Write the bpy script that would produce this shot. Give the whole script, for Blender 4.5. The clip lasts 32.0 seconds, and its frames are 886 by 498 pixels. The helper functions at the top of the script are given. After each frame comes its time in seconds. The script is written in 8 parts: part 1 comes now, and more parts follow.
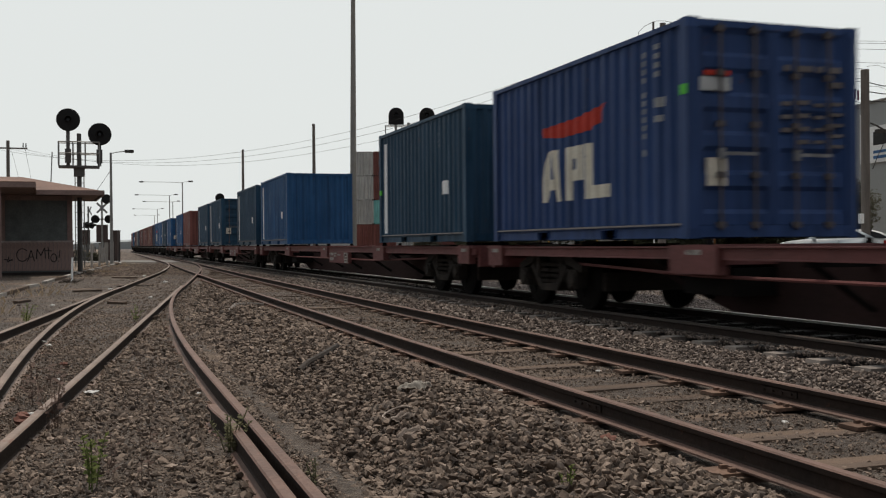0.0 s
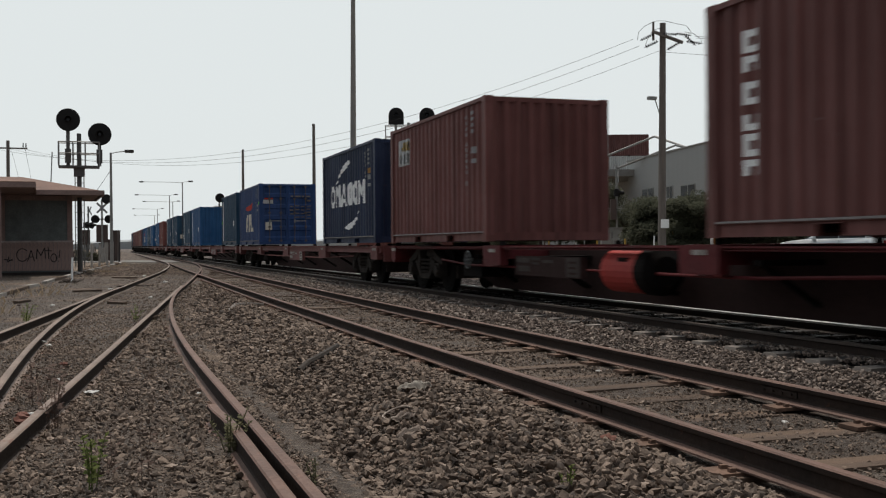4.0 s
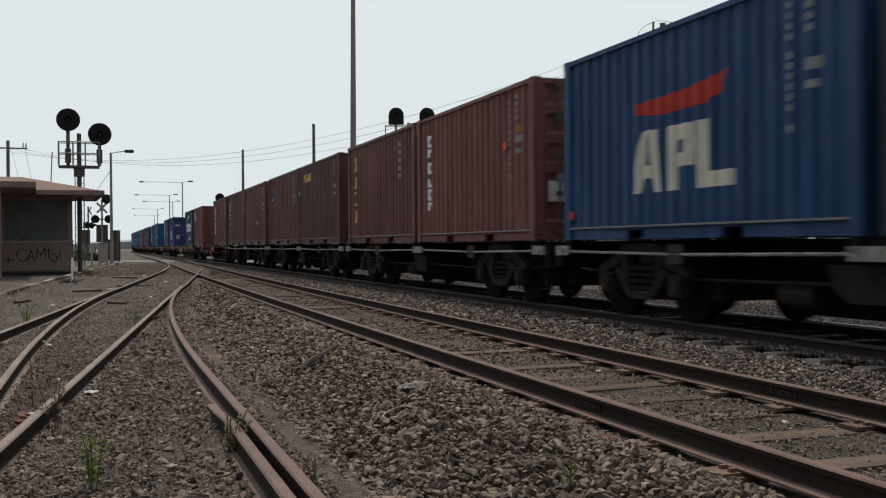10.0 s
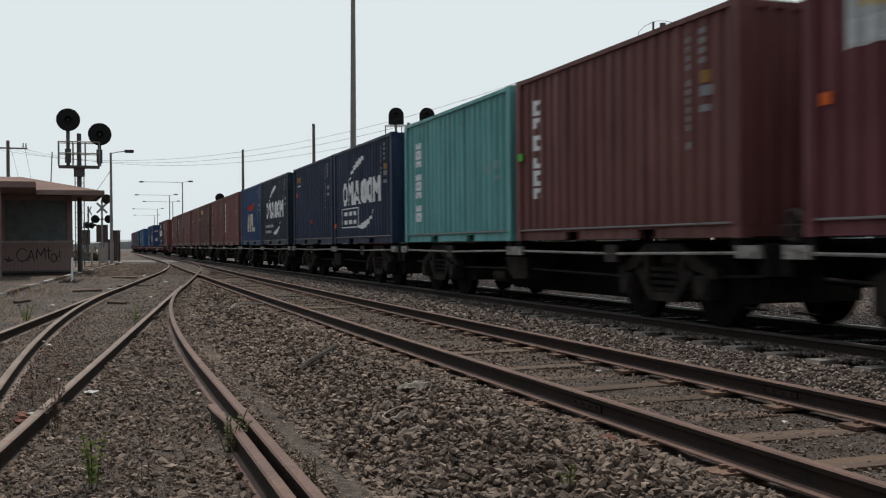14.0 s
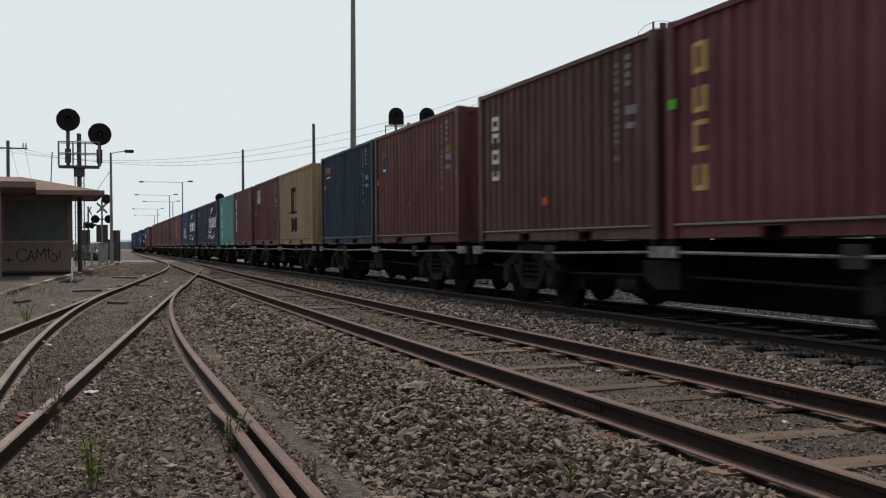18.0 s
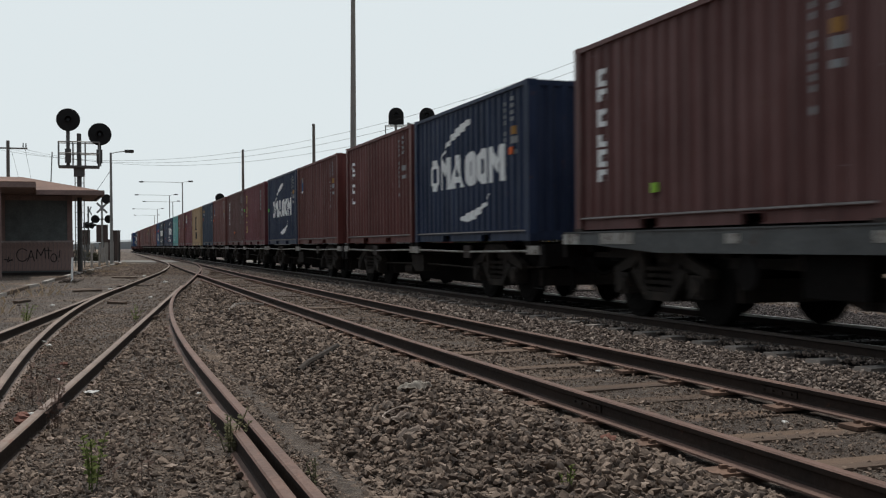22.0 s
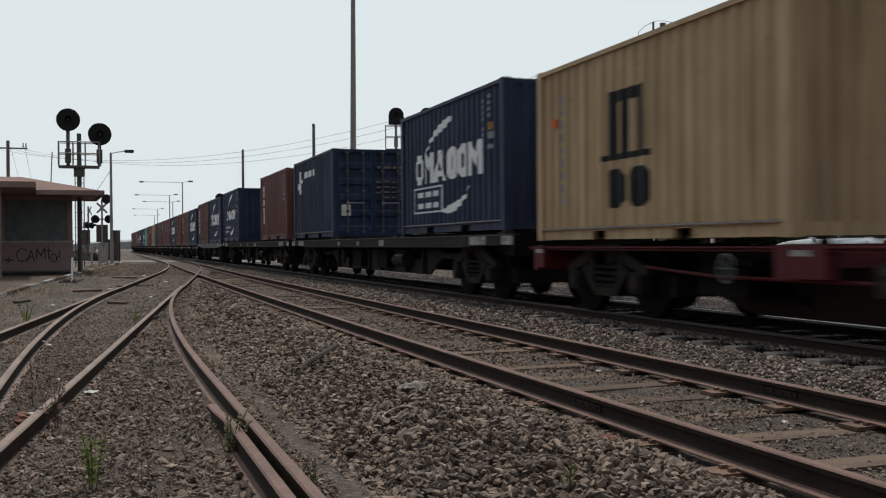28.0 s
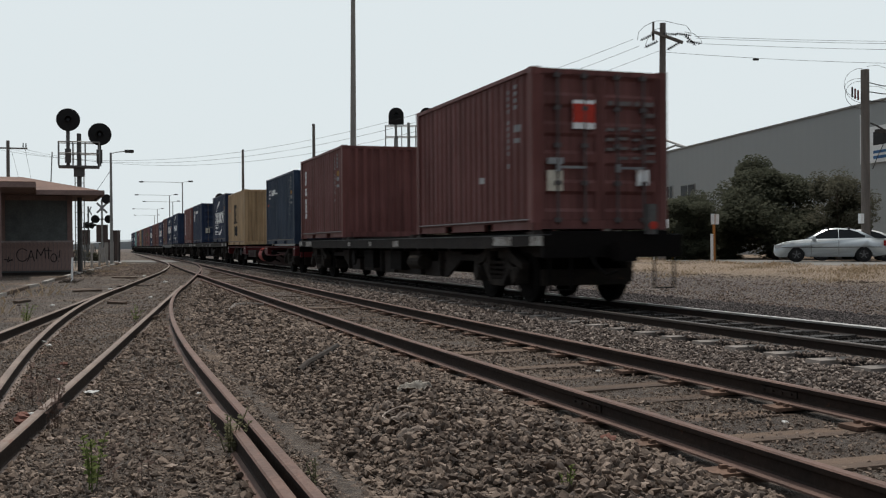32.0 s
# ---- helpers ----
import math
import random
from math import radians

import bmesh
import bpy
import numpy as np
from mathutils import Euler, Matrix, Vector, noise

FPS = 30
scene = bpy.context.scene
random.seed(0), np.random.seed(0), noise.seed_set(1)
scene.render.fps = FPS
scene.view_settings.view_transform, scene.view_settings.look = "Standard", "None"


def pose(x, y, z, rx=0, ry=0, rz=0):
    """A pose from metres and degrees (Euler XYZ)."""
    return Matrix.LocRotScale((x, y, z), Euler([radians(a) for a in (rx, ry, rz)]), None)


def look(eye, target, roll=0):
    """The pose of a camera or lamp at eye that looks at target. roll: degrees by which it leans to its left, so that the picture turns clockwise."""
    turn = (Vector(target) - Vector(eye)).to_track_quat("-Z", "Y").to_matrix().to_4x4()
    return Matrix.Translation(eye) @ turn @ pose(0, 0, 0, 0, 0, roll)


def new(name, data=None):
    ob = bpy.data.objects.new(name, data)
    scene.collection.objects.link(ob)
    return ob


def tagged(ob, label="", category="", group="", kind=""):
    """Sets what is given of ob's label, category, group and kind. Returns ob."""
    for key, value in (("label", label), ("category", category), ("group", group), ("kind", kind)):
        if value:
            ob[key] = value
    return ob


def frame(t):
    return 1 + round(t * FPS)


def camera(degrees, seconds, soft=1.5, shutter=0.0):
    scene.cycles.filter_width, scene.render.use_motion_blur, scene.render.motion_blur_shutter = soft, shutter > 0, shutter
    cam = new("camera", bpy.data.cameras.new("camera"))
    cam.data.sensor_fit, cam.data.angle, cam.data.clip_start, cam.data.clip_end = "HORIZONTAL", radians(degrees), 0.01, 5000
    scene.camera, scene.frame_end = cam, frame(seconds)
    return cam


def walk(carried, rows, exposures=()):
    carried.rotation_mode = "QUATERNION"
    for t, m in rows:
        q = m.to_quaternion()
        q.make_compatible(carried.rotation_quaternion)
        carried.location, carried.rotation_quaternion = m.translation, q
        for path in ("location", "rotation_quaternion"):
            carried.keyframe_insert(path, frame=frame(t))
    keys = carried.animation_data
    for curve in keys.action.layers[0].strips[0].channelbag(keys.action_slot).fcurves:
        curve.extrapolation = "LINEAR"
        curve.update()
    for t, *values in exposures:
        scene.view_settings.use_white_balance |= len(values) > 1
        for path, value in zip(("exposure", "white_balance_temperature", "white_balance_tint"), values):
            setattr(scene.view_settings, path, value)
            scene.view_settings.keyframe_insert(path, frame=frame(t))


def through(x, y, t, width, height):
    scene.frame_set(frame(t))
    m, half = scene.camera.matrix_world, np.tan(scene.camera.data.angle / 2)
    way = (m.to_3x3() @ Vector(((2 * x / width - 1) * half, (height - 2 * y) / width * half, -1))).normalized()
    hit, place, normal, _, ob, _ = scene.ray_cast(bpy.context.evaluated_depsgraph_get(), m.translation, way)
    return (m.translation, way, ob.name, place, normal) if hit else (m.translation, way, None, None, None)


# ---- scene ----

# ---------------------------------------------------------------- camera
EYE = (0.0, 0.0, 1.165)
YAW, PITCH = radians(18.99), radians(-0.287)
AIM = (EYE[0] + math.sin(YAW) * math.cos(PITCH), EYE[1] + math.cos(YAW) * math.cos(PITCH), EYE[2] + math.sin(PITCH))
cam = camera(47.61, 32.0, soft=1.2, shutter=0.5)
STAND = look(EYE, AIM, -0.464)
walk(cam, [(0, STAND), (32, STAND)],
     exposures=[(0.0, 0.0, 6850, 13), (2.8, 0.0, 6850, 13), (5.2, 0.0, 6500, 11.5), (32.0, 0.0, 6450, 11)])

# ---------------------------------------------------------------- sky and sun
world = bpy.data.worlds.new("overcast_sky")
scene.world = world
world.use_nodes = True
wn, wl = world.node_tree.nodes, world.node_tree.links
wn.clear()
w_out = wn.new("ShaderNodeOutputWorld")
w_bg = wn.new("ShaderNodeBackground")
w_bg.inputs["Strength"].default_value = 1.0
w_sky = wn.new("ShaderNodeTexSky")
w_sky.sky_type = "NISHITA"
w_sky.sun_disc = False
w_sky.sun_elevation, w_sky.sun_rotation = radians(71), radians(8)
w_sky.dust_density, w_sky.air_density = 4.0, 1.0
w_dim = wn.new("ShaderNodeVectorMath")
w_dim.operation = "SCALE"
w_dim.inputs["Scale"].default_value = 0.05
wl.new(w_sky.outputs[0], w_dim.inputs[0])
# hazy overcast: the veil is brightest round the hidden sun's side and falls off smoothly away from it
w_geo = wn.new("ShaderNodeTexCoord")
w_dot = wn.new("ShaderNodeVectorMath")
w_dot.operation = "DOT_PRODUCT"
w_dot.inputs[1].default_value = Vector((0.36, 0.86, 0.36)).normalized()
wl.new(w_geo.outputs["Generated"], w_dot.inputs[0])
w_half = wn.new("ShaderNodeMapRange")
w_half.inputs["From Min"].default_value, w_half.inputs["From Max"].default_value = -1.0, 1.0
wl.new(w_dot.outputs["Value"], w_half.inputs["Value"])
w_ramp = wn.new("ShaderNodeValToRGB")
veil = w_ramp.color_ramp
veil.interpolation = "EASE"
for _ in range(3):
    veil.elements.new(0.5)
for el, (p, c) in zip(veil.elements, ((0.0, (0.14, 0.16, 0.18)), (0.28, (0.32, 0.35, 0.38)), (0.5, (0.41, 0.45, 0.485)), (0.72, (0.56, 0.615, 0.645)), (0.90, (0.775, 0.85, 0.862)))):
    el.position, el.color = p, (*c, 1)
wl.new(w_half.outputs[0], w_ramp.inputs[0])
w_mix = wn.new("ShaderNodeMix")
w_mix.data_type = "RGBA"
w_mix.inputs["Factor"].default_value = 0.08
wl.new(w_ramp.outputs[0], w_mix.inputs[6])
wl.new(w_dim.outputs[0], w_mix.inputs[7])
w_sep = wn.new("ShaderNodeSeparateXYZ")
wl.new(w_geo.outputs["Generated"], w_sep.inputs[0])
w_high = wn.new("ShaderNodeMapRange")
w_high.interpolation_type = "SMOOTHSTEP"
for socket, value in zip(("From Min", "From Max", "To Min", "To Max"), (0.27, 0.85, 1.0, 1.45)):
    w_high.inputs[socket].default_value = value
wl.new(w_sep.outputs["Z"], w_high.inputs["Value"])
w_lift = wn.new("ShaderNodeVectorMath")
w_lift.operation = "SCALE"
wl.new(w_mix.outputs[2], w_lift.inputs[0])
wl.new(w_high.outputs[0], w_lift.inputs["Scale"])
wl.new(w_lift.outputs[0], w_bg.inputs["Color"])
wl.new(w_bg.outputs[0], w_out.inputs["Surface"])

sun_lamp = bpy.data.lights.new("sun", "SUN")
sun_lamp.energy, sun_lamp.angle, sun_lamp.color = 2.68, radians(1.5), (1.0, 0.93, 0.84)
sun = new("sun", sun_lamp)
sun.matrix_world = look((0, 0, 60), (-0.05 * 60, -0.34 * 60, 0))

# ---------------------------------------------------------------- materials
def material(name, rough=0.7, metal=0.0):
    m = bpy.data.materials.new(name)
    m.use_nodes = True
    b = m.node_tree.nodes["Principled BSDF"]
    b.inputs["Roughness"].default_value, b.inputs["Metallic"].default_value = rough, metal
    return m, m.node_tree.nodes, m.node_tree.links, b


def rgba(c):
    return (c[0], c[1], c[2], 1.0)


def mix_node(n, l, fac, a, b, mode="MIX"):
    x = n.new("ShaderNodeMix")
    x.data_type, x.blend_type = "RGBA", mode
    for value, socket in ((fac, x.inputs["Factor"]), (a, x.inputs[6]), (b, x.inputs[7])):
        if isinstance(value, bpy.types.NodeSocket):
            l.new(value, socket)
        elif isinstance(value, (int, float)):
            socket.default_value = value
        else:
            socket.default_value = rgba(value)
    return x.outputs[2]


def noise_node(n, l, vec, scale, detail=4.0, rough=0.6):
    x = n.new("ShaderNodeTexNoise")
    x.inputs["Scale"].default_value, x.inputs["Detail"].default_value, x.inputs["Roughness"].default_value = scale, detail, rough
    if vec is not None:
        l.new(vec, x.inputs["Vector"])
    return x.outputs["Fac"]


def ramp_node(n, l, fac, stops):
    x = n.new("ShaderNodeValToRGB")
    e = x.color_ramp.elements
    while len(e) < len(stops):
        e.new(0.5)
    for el, (p, c) in zip(e, stops):
        el.position = p
        el.color = rgba(c) if isinstance(c, tuple) else (c, c, c, 1)
    l.new(fac, x.inputs[0])
    return x.outputs[0]


def coords(n, l, scale=(1, 1, 1), kind="Object"):
    c = n.new("ShaderNodeTexCoord")
    mp = n.new("ShaderNodeMapping")
    mp.inputs["Scale"].default_value = scale
    l.new(c.outputs[kind], mp.inputs["Vector"])
    return mp.outputs[0]


def bump_node(n, l, height, strength, dist, bsdf):
    x = n.new("ShaderNodeBump")
    x.inputs["Strength"].default_value, x.inputs["Distance"].default_value = strength, dist
    l.new(height, x.inputs["Height"])
    l.new(x.outputs[0], bsdf.inputs["Normal"])


def random_node(n):
    return n.new("ShaderNodeObjectInfo").outputs["Random"]


def worn(name, base, dark, rust=None, rough=0.65, metal=0.0, grain=18.0, patch=1.2, bump=0.15, rust_at=0.62, stretch=(1, 1, 1), vary=0.0, gloss=None):
    """A painted, weathered or mineral surface: base and dark tones at two scales, with patches of rust or dirt."""
    m, n, l, b = material(name, rough, metal)
    v = coords(n, l, stretch)
    big = noise_node(n, l, v, patch, 5, 0.62)
    fine = noise_node(n, l, v, grain, 6, 0.7)
    col = mix_node(n, l, ramp_node(n, l, big, [(0.32, 0.0), (0.72, 1.0)]), base, dark)
    shade = ramp_node(n, l, fine, [(0.25, 0.72), (0.75, 1.15)])
    col = mix_node(n, l, 1.0, col, shade, "MULTIPLY")
    if rust:
        r = noise_node(n, l, v, patch * 3.1, 8, 0.72)
        col = mix_node(n, l, ramp_node(n, l, r, [(rust_at, 0.0), (rust_at + 0.09, 0.85)]), col, rust)
    if vary:
        t = ramp_node(n, l, random_node(n), [(0.0, 1.0 - vary), (1.0, 1.0 + vary)])
        col = mix_node(n, l, 1.0, col, t, "MULTIPLY")
    l.new(col, b.inputs["Base Color"])
    b.inputs["Specular IOR Level"].default_value = gloss if gloss is not None else 0.5 if metal or rough < 0.6 else 0.22
    l.new(ramp_node(n, l, fine, [(0.2, min(1.0, rough + 0.15)), (0.8, rough - 0.12)]), b.inputs["Roughness"])
    bump_node(n, l, fine, bump, 0.01, b)
    return m


def paint(name, base, fade=1.25, rust_at=0.63):
    """Container paint: sun-faded steel paint, uneven from rib to rib, with rain streaks, grime, scuffs and rust."""
    m, n, l, b = material(name, 0.55)
    v = coords(n, l)
    shift = n.new("ShaderNodeVectorMath")
    shift.operation = "ADD"
    l.new(v, shift.inputs[0])
    l.new(mix_node(n, l, random_node(n), (0, 0, 0), (37, 61, 23)), shift.inputs[1])
    v = shift.outputs[0]

    def scaled(x, y, z):
        mp = n.new("ShaderNodeMapping")
        mp.inputs["Scale"].default_value = (x, y, z)
        l.new(v, mp.inputs["Vector"])
        return mp.outputs[0]

    streak = noise_node(n, l, scaled(7, 7, 0.35), 1.0, 5, 0.65)
    rib = noise_node(n, l, scaled(9, 9, 0.10), 1.0, 2, 0.5)
    big = noise_node(n, l, v, 0.7, 4, 0.6)
    light = tuple(min(1.0, c * fade + 0.016) for c in base)
    grime = tuple(c * 0.42 + 0.010 for c in base)
    col = mix_node(n, l, ramp_node(n, l, big, [(0.35, 0.0), (0.7, 1.0)]), base, light)
    col = mix_node(n, l, 1.0, col, ramp_node(n, l, rib, [(0.30, 0.80), (0.70, 1.18)]), "MULTIPLY")
    col = mix_node(n, l, ramp_node(n, l, streak, [(0.48, 0.0), (0.74, 0.65)]), col, grime)
    spot = noise_node(n, l, scaled(1, 1, 0.45), 7.0, 8, 0.75)
    col = mix_node(n, l, ramp_node(n, l, spot, [(rust_at, 0.0), (rust_at + 0.05, 0.8)]), col, (0.11, 0.048, 0.026))
    scuff = noise_node(n, l, scaled(0.5, 0.5, 3.0), 5.0, 6, 0.7)
    col = mix_node(n, l, ramp_node(n, l, scuff, [(0.68, 0.0), (0.72, 0.4)]), col, (0.30, 0.30, 0.29))
    t = ramp_node(n, l, random_node(n), [(0.0, 0.92), (1.0, 1.07)])
    col = mix_node(n, l, 1.0, col, t, "MULTIPLY")
    l.new(col, b.inputs["Base Color"])
    b.inputs["Specular IOR Level"].default_value = 0.20
    l.new(ramp_node(n, l, streak, [(0.3, 0.45), (0.8, 0.75)]), b.inputs["Roughness"])
    bump_node(n, l, noise_node(n, l, v, 3.0, 3, 0.5), 0.25, 0.03, b)
    return m


NAVY = paint("paint_navy", (0.012, 0.024, 0.058))
BLUE = paint("paint_blue", (0.014, 0.080, 0.195))
DEEP_BLUE = paint("paint_deep_blue", (0.017, 0.050, 0.148))
ROYAL_BLUE = paint("paint_royal_blue", (0.013, 0.056, 0.148))
CHARCOAL = paint("paint_charcoal_teal", (0.014, 0.026, 0.042))
TEAL_DARK = paint("paint_dark_teal", (0.013, 0.052, 0.094))
SLATE = paint("paint_slate_blue", (0.017, 0.036, 0.068))
BROWN = paint("paint_red_brown", (0.134, 0.049, 0.043))
OXIDE = paint("paint_red_oxide", (0.168, 0.060, 0.051))
DULL_BROWN = paint("paint_dull_brown", (0.102, 0.043, 0.039))
DEEP_BROWN = paint("paint_deep_red_brown", (0.112, 0.034, 0.029))
MAROON = paint("paint_maroon", (0.132, 0.036, 0.042))
GREEN = paint("paint_sea_green", (0.128, 0.350, 0.340))
TAN = paint("paint_ochre", (0.385, 0.268, 0.148))
ORANGE = paint("paint_orange", (0.19, 0.085, 0.062))
GREY_BOX = paint("paint_pale_grey", (0.36, 0.37, 0.36))
STEEL_GREY = paint("steel_grey_paint", (0.19, 0.195, 0.20))
WHITE_MARK = worn("white_lettering_paint", (0.93, 0.95, 0.94), (0.86, 0.88, 0.87), grain=140, patch=3, bump=0.0)
CREAM_MARK = worn("cream_lettering_paint", (0.76, 0.72, 0.60), (0.62, 0.58, 0.48), grain=30, patch=3)
YELLOW_MARK = worn("yellow_lettering_paint", (0.74, 0.53, 0.18), (0.62, 0.43, 0.14), grain=30, patch=3)
RED_MARK = worn("red_lettering_paint", (0.55, 0.05, 0.03), (0.4, 0.04, 0.025), grain=30, patch=3)
BLACK_MARK = worn("black_lettering_paint", (0.012, 0.012, 0.014), (0.02, 0.02, 0.02), grain=30, patch=3)
GREEN_MARK = worn("bright_green_sticker", (0.10, 0.60, 0.06), (0.08, 0.5, 0.05))
LIME_MARK = worn("yellow_green_sticker", (0.30, 0.55, 0.05), (0.24, 0.46, 0.05))
ORANGE_MARK = worn("bright_orange_sticker", (0.75, 0.14, 0.02), (0.65, 0.11, 0.02))
GREY_MARK = worn("faded_grey_lettering", (0.33, 0.34, 0.345), (0.20, 0.21, 0.212), grain=30, patch=3, bump=0.0)
BAR_STEEL = worn("dull_locking_bar_steel", (0.125, 0.112, 0.112), (0.075, 0.064, 0.063), rust=(0.09, 0.05, 0.04), rust_at=0.58)
DIM_MARK = worn("worn_off_lettering", (0.20, 0.185, 0.18), (0.11, 0.095, 0.092), grain=30, patch=3, bump=0.0)
SEA_MARK = worn("pale_green_plate", (0.26, 0.42, 0.41), (0.20, 0.33, 0.32), grain=30, patch=3, bump=0.0)
AMBER_MARK = worn("faded_amber_paint", (0.42, 0.22, 0.06), (0.30, 0.16, 0.05), grain=30, patch=3)
PALE_MARK = worn("dull_white_lettering", (0.52, 0.54, 0.54), (0.40, 0.42, 0.42), grain=60, patch=3, bump=0.0)
BLACK_STEEL = worn("black_wagon_steel", (0.007, 0.0066, 0.0066), (0.012, 0.010, 0.009), rust=(0.028, 0.018, 0.014), rust_at=0.62, rough=0.85, gloss=0.06)
GREY_SILL = worn("grey_wagon_paint", (0.11, 0.115, 0.115), (0.06, 0.062, 0.062), rust=(0.07, 0.04, 0.03), rust_at=0.6)
RED_SILL = worn("red_wagon_paint", (0.180, 0.066, 0.062), (0.12, 0.048, 0.045), rust=(0.035, 0.022, 0.018), rust_at=0.6)
BRIGHT_RED = worn("red_tank_paint", (0.42, 0.045, 0.035), (0.28, 0.035, 0.03), rust=(0.09, 0.04, 0.03), rust_at=0.63)
PALE_SILL = worn("pale_bolster_paint", (0.42, 0.41, 0.38), (0.20, 0.185, 0.165), rust=(0.08, 0.052, 0.04), rust_at=0.50, patch=3.0)
BOGIE_STEEL = worn("bogie_cast_steel", (0.024, 0.021, 0.019), (0.042, 0.036, 0.031), rust=(0.060, 0.043, 0.033), rust_at=0.58, rough=0.9, patch=3.0, gloss=0.06)
WHEEL_STEEL = worn("wheel_steel", (0.010, 0.0088, 0.008), (0.007, 0.0062, 0.0058), rough=0.85, gloss=0.06)
RAIL_RUST = worn("rusty_rail_steel", (0.150, 0.088, 0.068), (0.085, 0.052, 0.042), rust=(0.19, 0.092, 0.062), rough=0.72, grain=40, patch=2.5, gloss=0.3)
RAIL_DUSTY = worn("dust_greyed_rail_steel", (0.205, 0.148, 0.116), (0.120, 0.084, 0.066), rust=(0.16, 0.085, 0.060), rust_at=0.57, rough=0.62, grain=40, patch=2.5, gloss=0.3)
RAIL_SHINY = worn("running_rail_steel", (0.085, 0.066, 0.056), (0.05, 0.042, 0.037), rust=(0.10, 0.06, 0.045), rough=0.45, metal=0.4, grain=40, patch=2)
# grease and the shade of the rail sides are both put into this colour
RAIL_WEB = worn("greasy_shaded_rail_web", (0.034, 0.023, 0.018), (0.021, 0.016, 0.014), rust=(0.075, 0.040, 0.028), rough=0.8, grain=40, patch=3, gloss=0.12)
RAIL_HEAD = worn("polished_rail_head", (0.56, 0.54, 0.52), (0.44, 0.42, 0.40), rough=0.42, metal=1.0, grain=60)
TIMBER = worn("weathered_sleeper_timber", (0.125, 0.085, 0.060), (0.068, 0.05, 0.04), rough=0.9, grain=26, stretch=(0.5, 5, 5), vary=0.25, bump=0.4)
CONCRETE = worn("sleeper_concrete", (0.38, 0.36, 0.33), (0.25, 0.23, 0.21), rough=0.9, vary=0.12)


def dirt_shade_sleeper():
    """Pale concrete at the ends; between and beside the rails brake dust, oil and the train's shade are put into the
    colour.
    """
    m, n, l, b = material("sleeper_concrete_dirt_shade", 0.9)
    v = coords(n, l)
    sep = n.new("ShaderNodeSeparateXYZ")
    l.new(v, sep.inputs[0])
    ab = n.new("ShaderNodeMath")
    ab.operation = "ABSOLUTE"
    l.new(sep.outputs["X"], ab.inputs[0])
    fine = noise_node(n, l, v, 18, 6, 0.7)
    ad = n.new("ShaderNodeMath")
    ad.operation = "MULTIPLY_ADD"
    l.new(fine, ad.inputs[0])
    ad.inputs[1].default_value = 0.35
    l.new(ab.outputs[0], ad.inputs[2])
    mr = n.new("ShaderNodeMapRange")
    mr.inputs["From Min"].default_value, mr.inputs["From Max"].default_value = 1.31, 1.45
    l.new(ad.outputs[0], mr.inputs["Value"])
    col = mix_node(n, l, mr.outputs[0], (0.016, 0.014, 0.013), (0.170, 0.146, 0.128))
    col = mix_node(n, l, 1.0, col, ramp_node(n, l, random_node(n), [(0.0, 0.75), (1.0, 1.1)]), "MULTIPLY")
    l.new(col, b.inputs["Base Color"])
    bump_node(n, l, fine, 0.3, 0.01, b)
    return m


SLEEPER_DIRT_SHADE = dirt_shade_sleeper()
MAST_GREY = worn("galvanised_mast_steel", (0.30, 0.30, 0.285), (0.21, 0.21, 0.20), rough=0.6, metal=0.3)
MAST_DARK = worn("dark_mast_paint", (0.045, 0.043, 0.042), (0.07, 0.06, 0.055))
POLE_WOOD = worn("weathered_pole_timber", (0.19, 0.167, 0.15), (0.13, 0.115, 0.104), rough=0.9, stretch=(6, 6, 0.5), grain=12)
POLE_CONC = worn("grey_pole_concrete", (0.30, 0.29, 0.265), (0.24, 0.23, 0.21), rough=0.85)
MAST_MID = worn("weathered_grey_mast_paint", (0.13, 0.13, 0.125), (0.09, 0.088, 0.085), rust=(0.10, 0.06, 0.045), rust_at=0.62)
SIGNAL_BLACK = worn("matt_black_signal_paint", (0.010, 0.010, 0.010), (0.016, 0.016, 0.016), rough=0.6)
LENS_DARK = material("unlit_signal_lens", 0.15)[0]
LENS_DARK.node_tree.nodes["Principled BSDF"].inputs["Base Color"].default_value = (0.02, 0.025, 0.03, 1)
WIRE = worn("cable_black", (0.03, 0.03, 0.03), (0.04, 0.04, 0.04))


def stone_material():
    m, n, l, b = material("ballast_stone", 0.92)
    g = n.new("ShaderNodeNewGeometry")
    tone = ramp_node(n, l, g.outputs["Random Per Island"],
                     [(0.0, (0.044, 0.032, 0.025)), (0.25, (0.102, 0.074, 0.056)), (0.75, (0.186, 0.137, 0.104)), (0.95, (0.212, 0.157, 0.120)), (1.0, (0.30, 0.235, 0.19))])
    fine = noise_node(n, l, coords(n, l), 45, 5, 0.7)
    col = mix_node(n, l, 1.0, tone, ramp_node(n, l, fine, [(0.25, 0.7), (0.8, 1.2)]), "MULTIPLY")
    l.new(col, b.inputs["Base Color"])
    bump_node(n, l, fine, 0.5, 0.01, b)
    return m


STONE = stone_material()


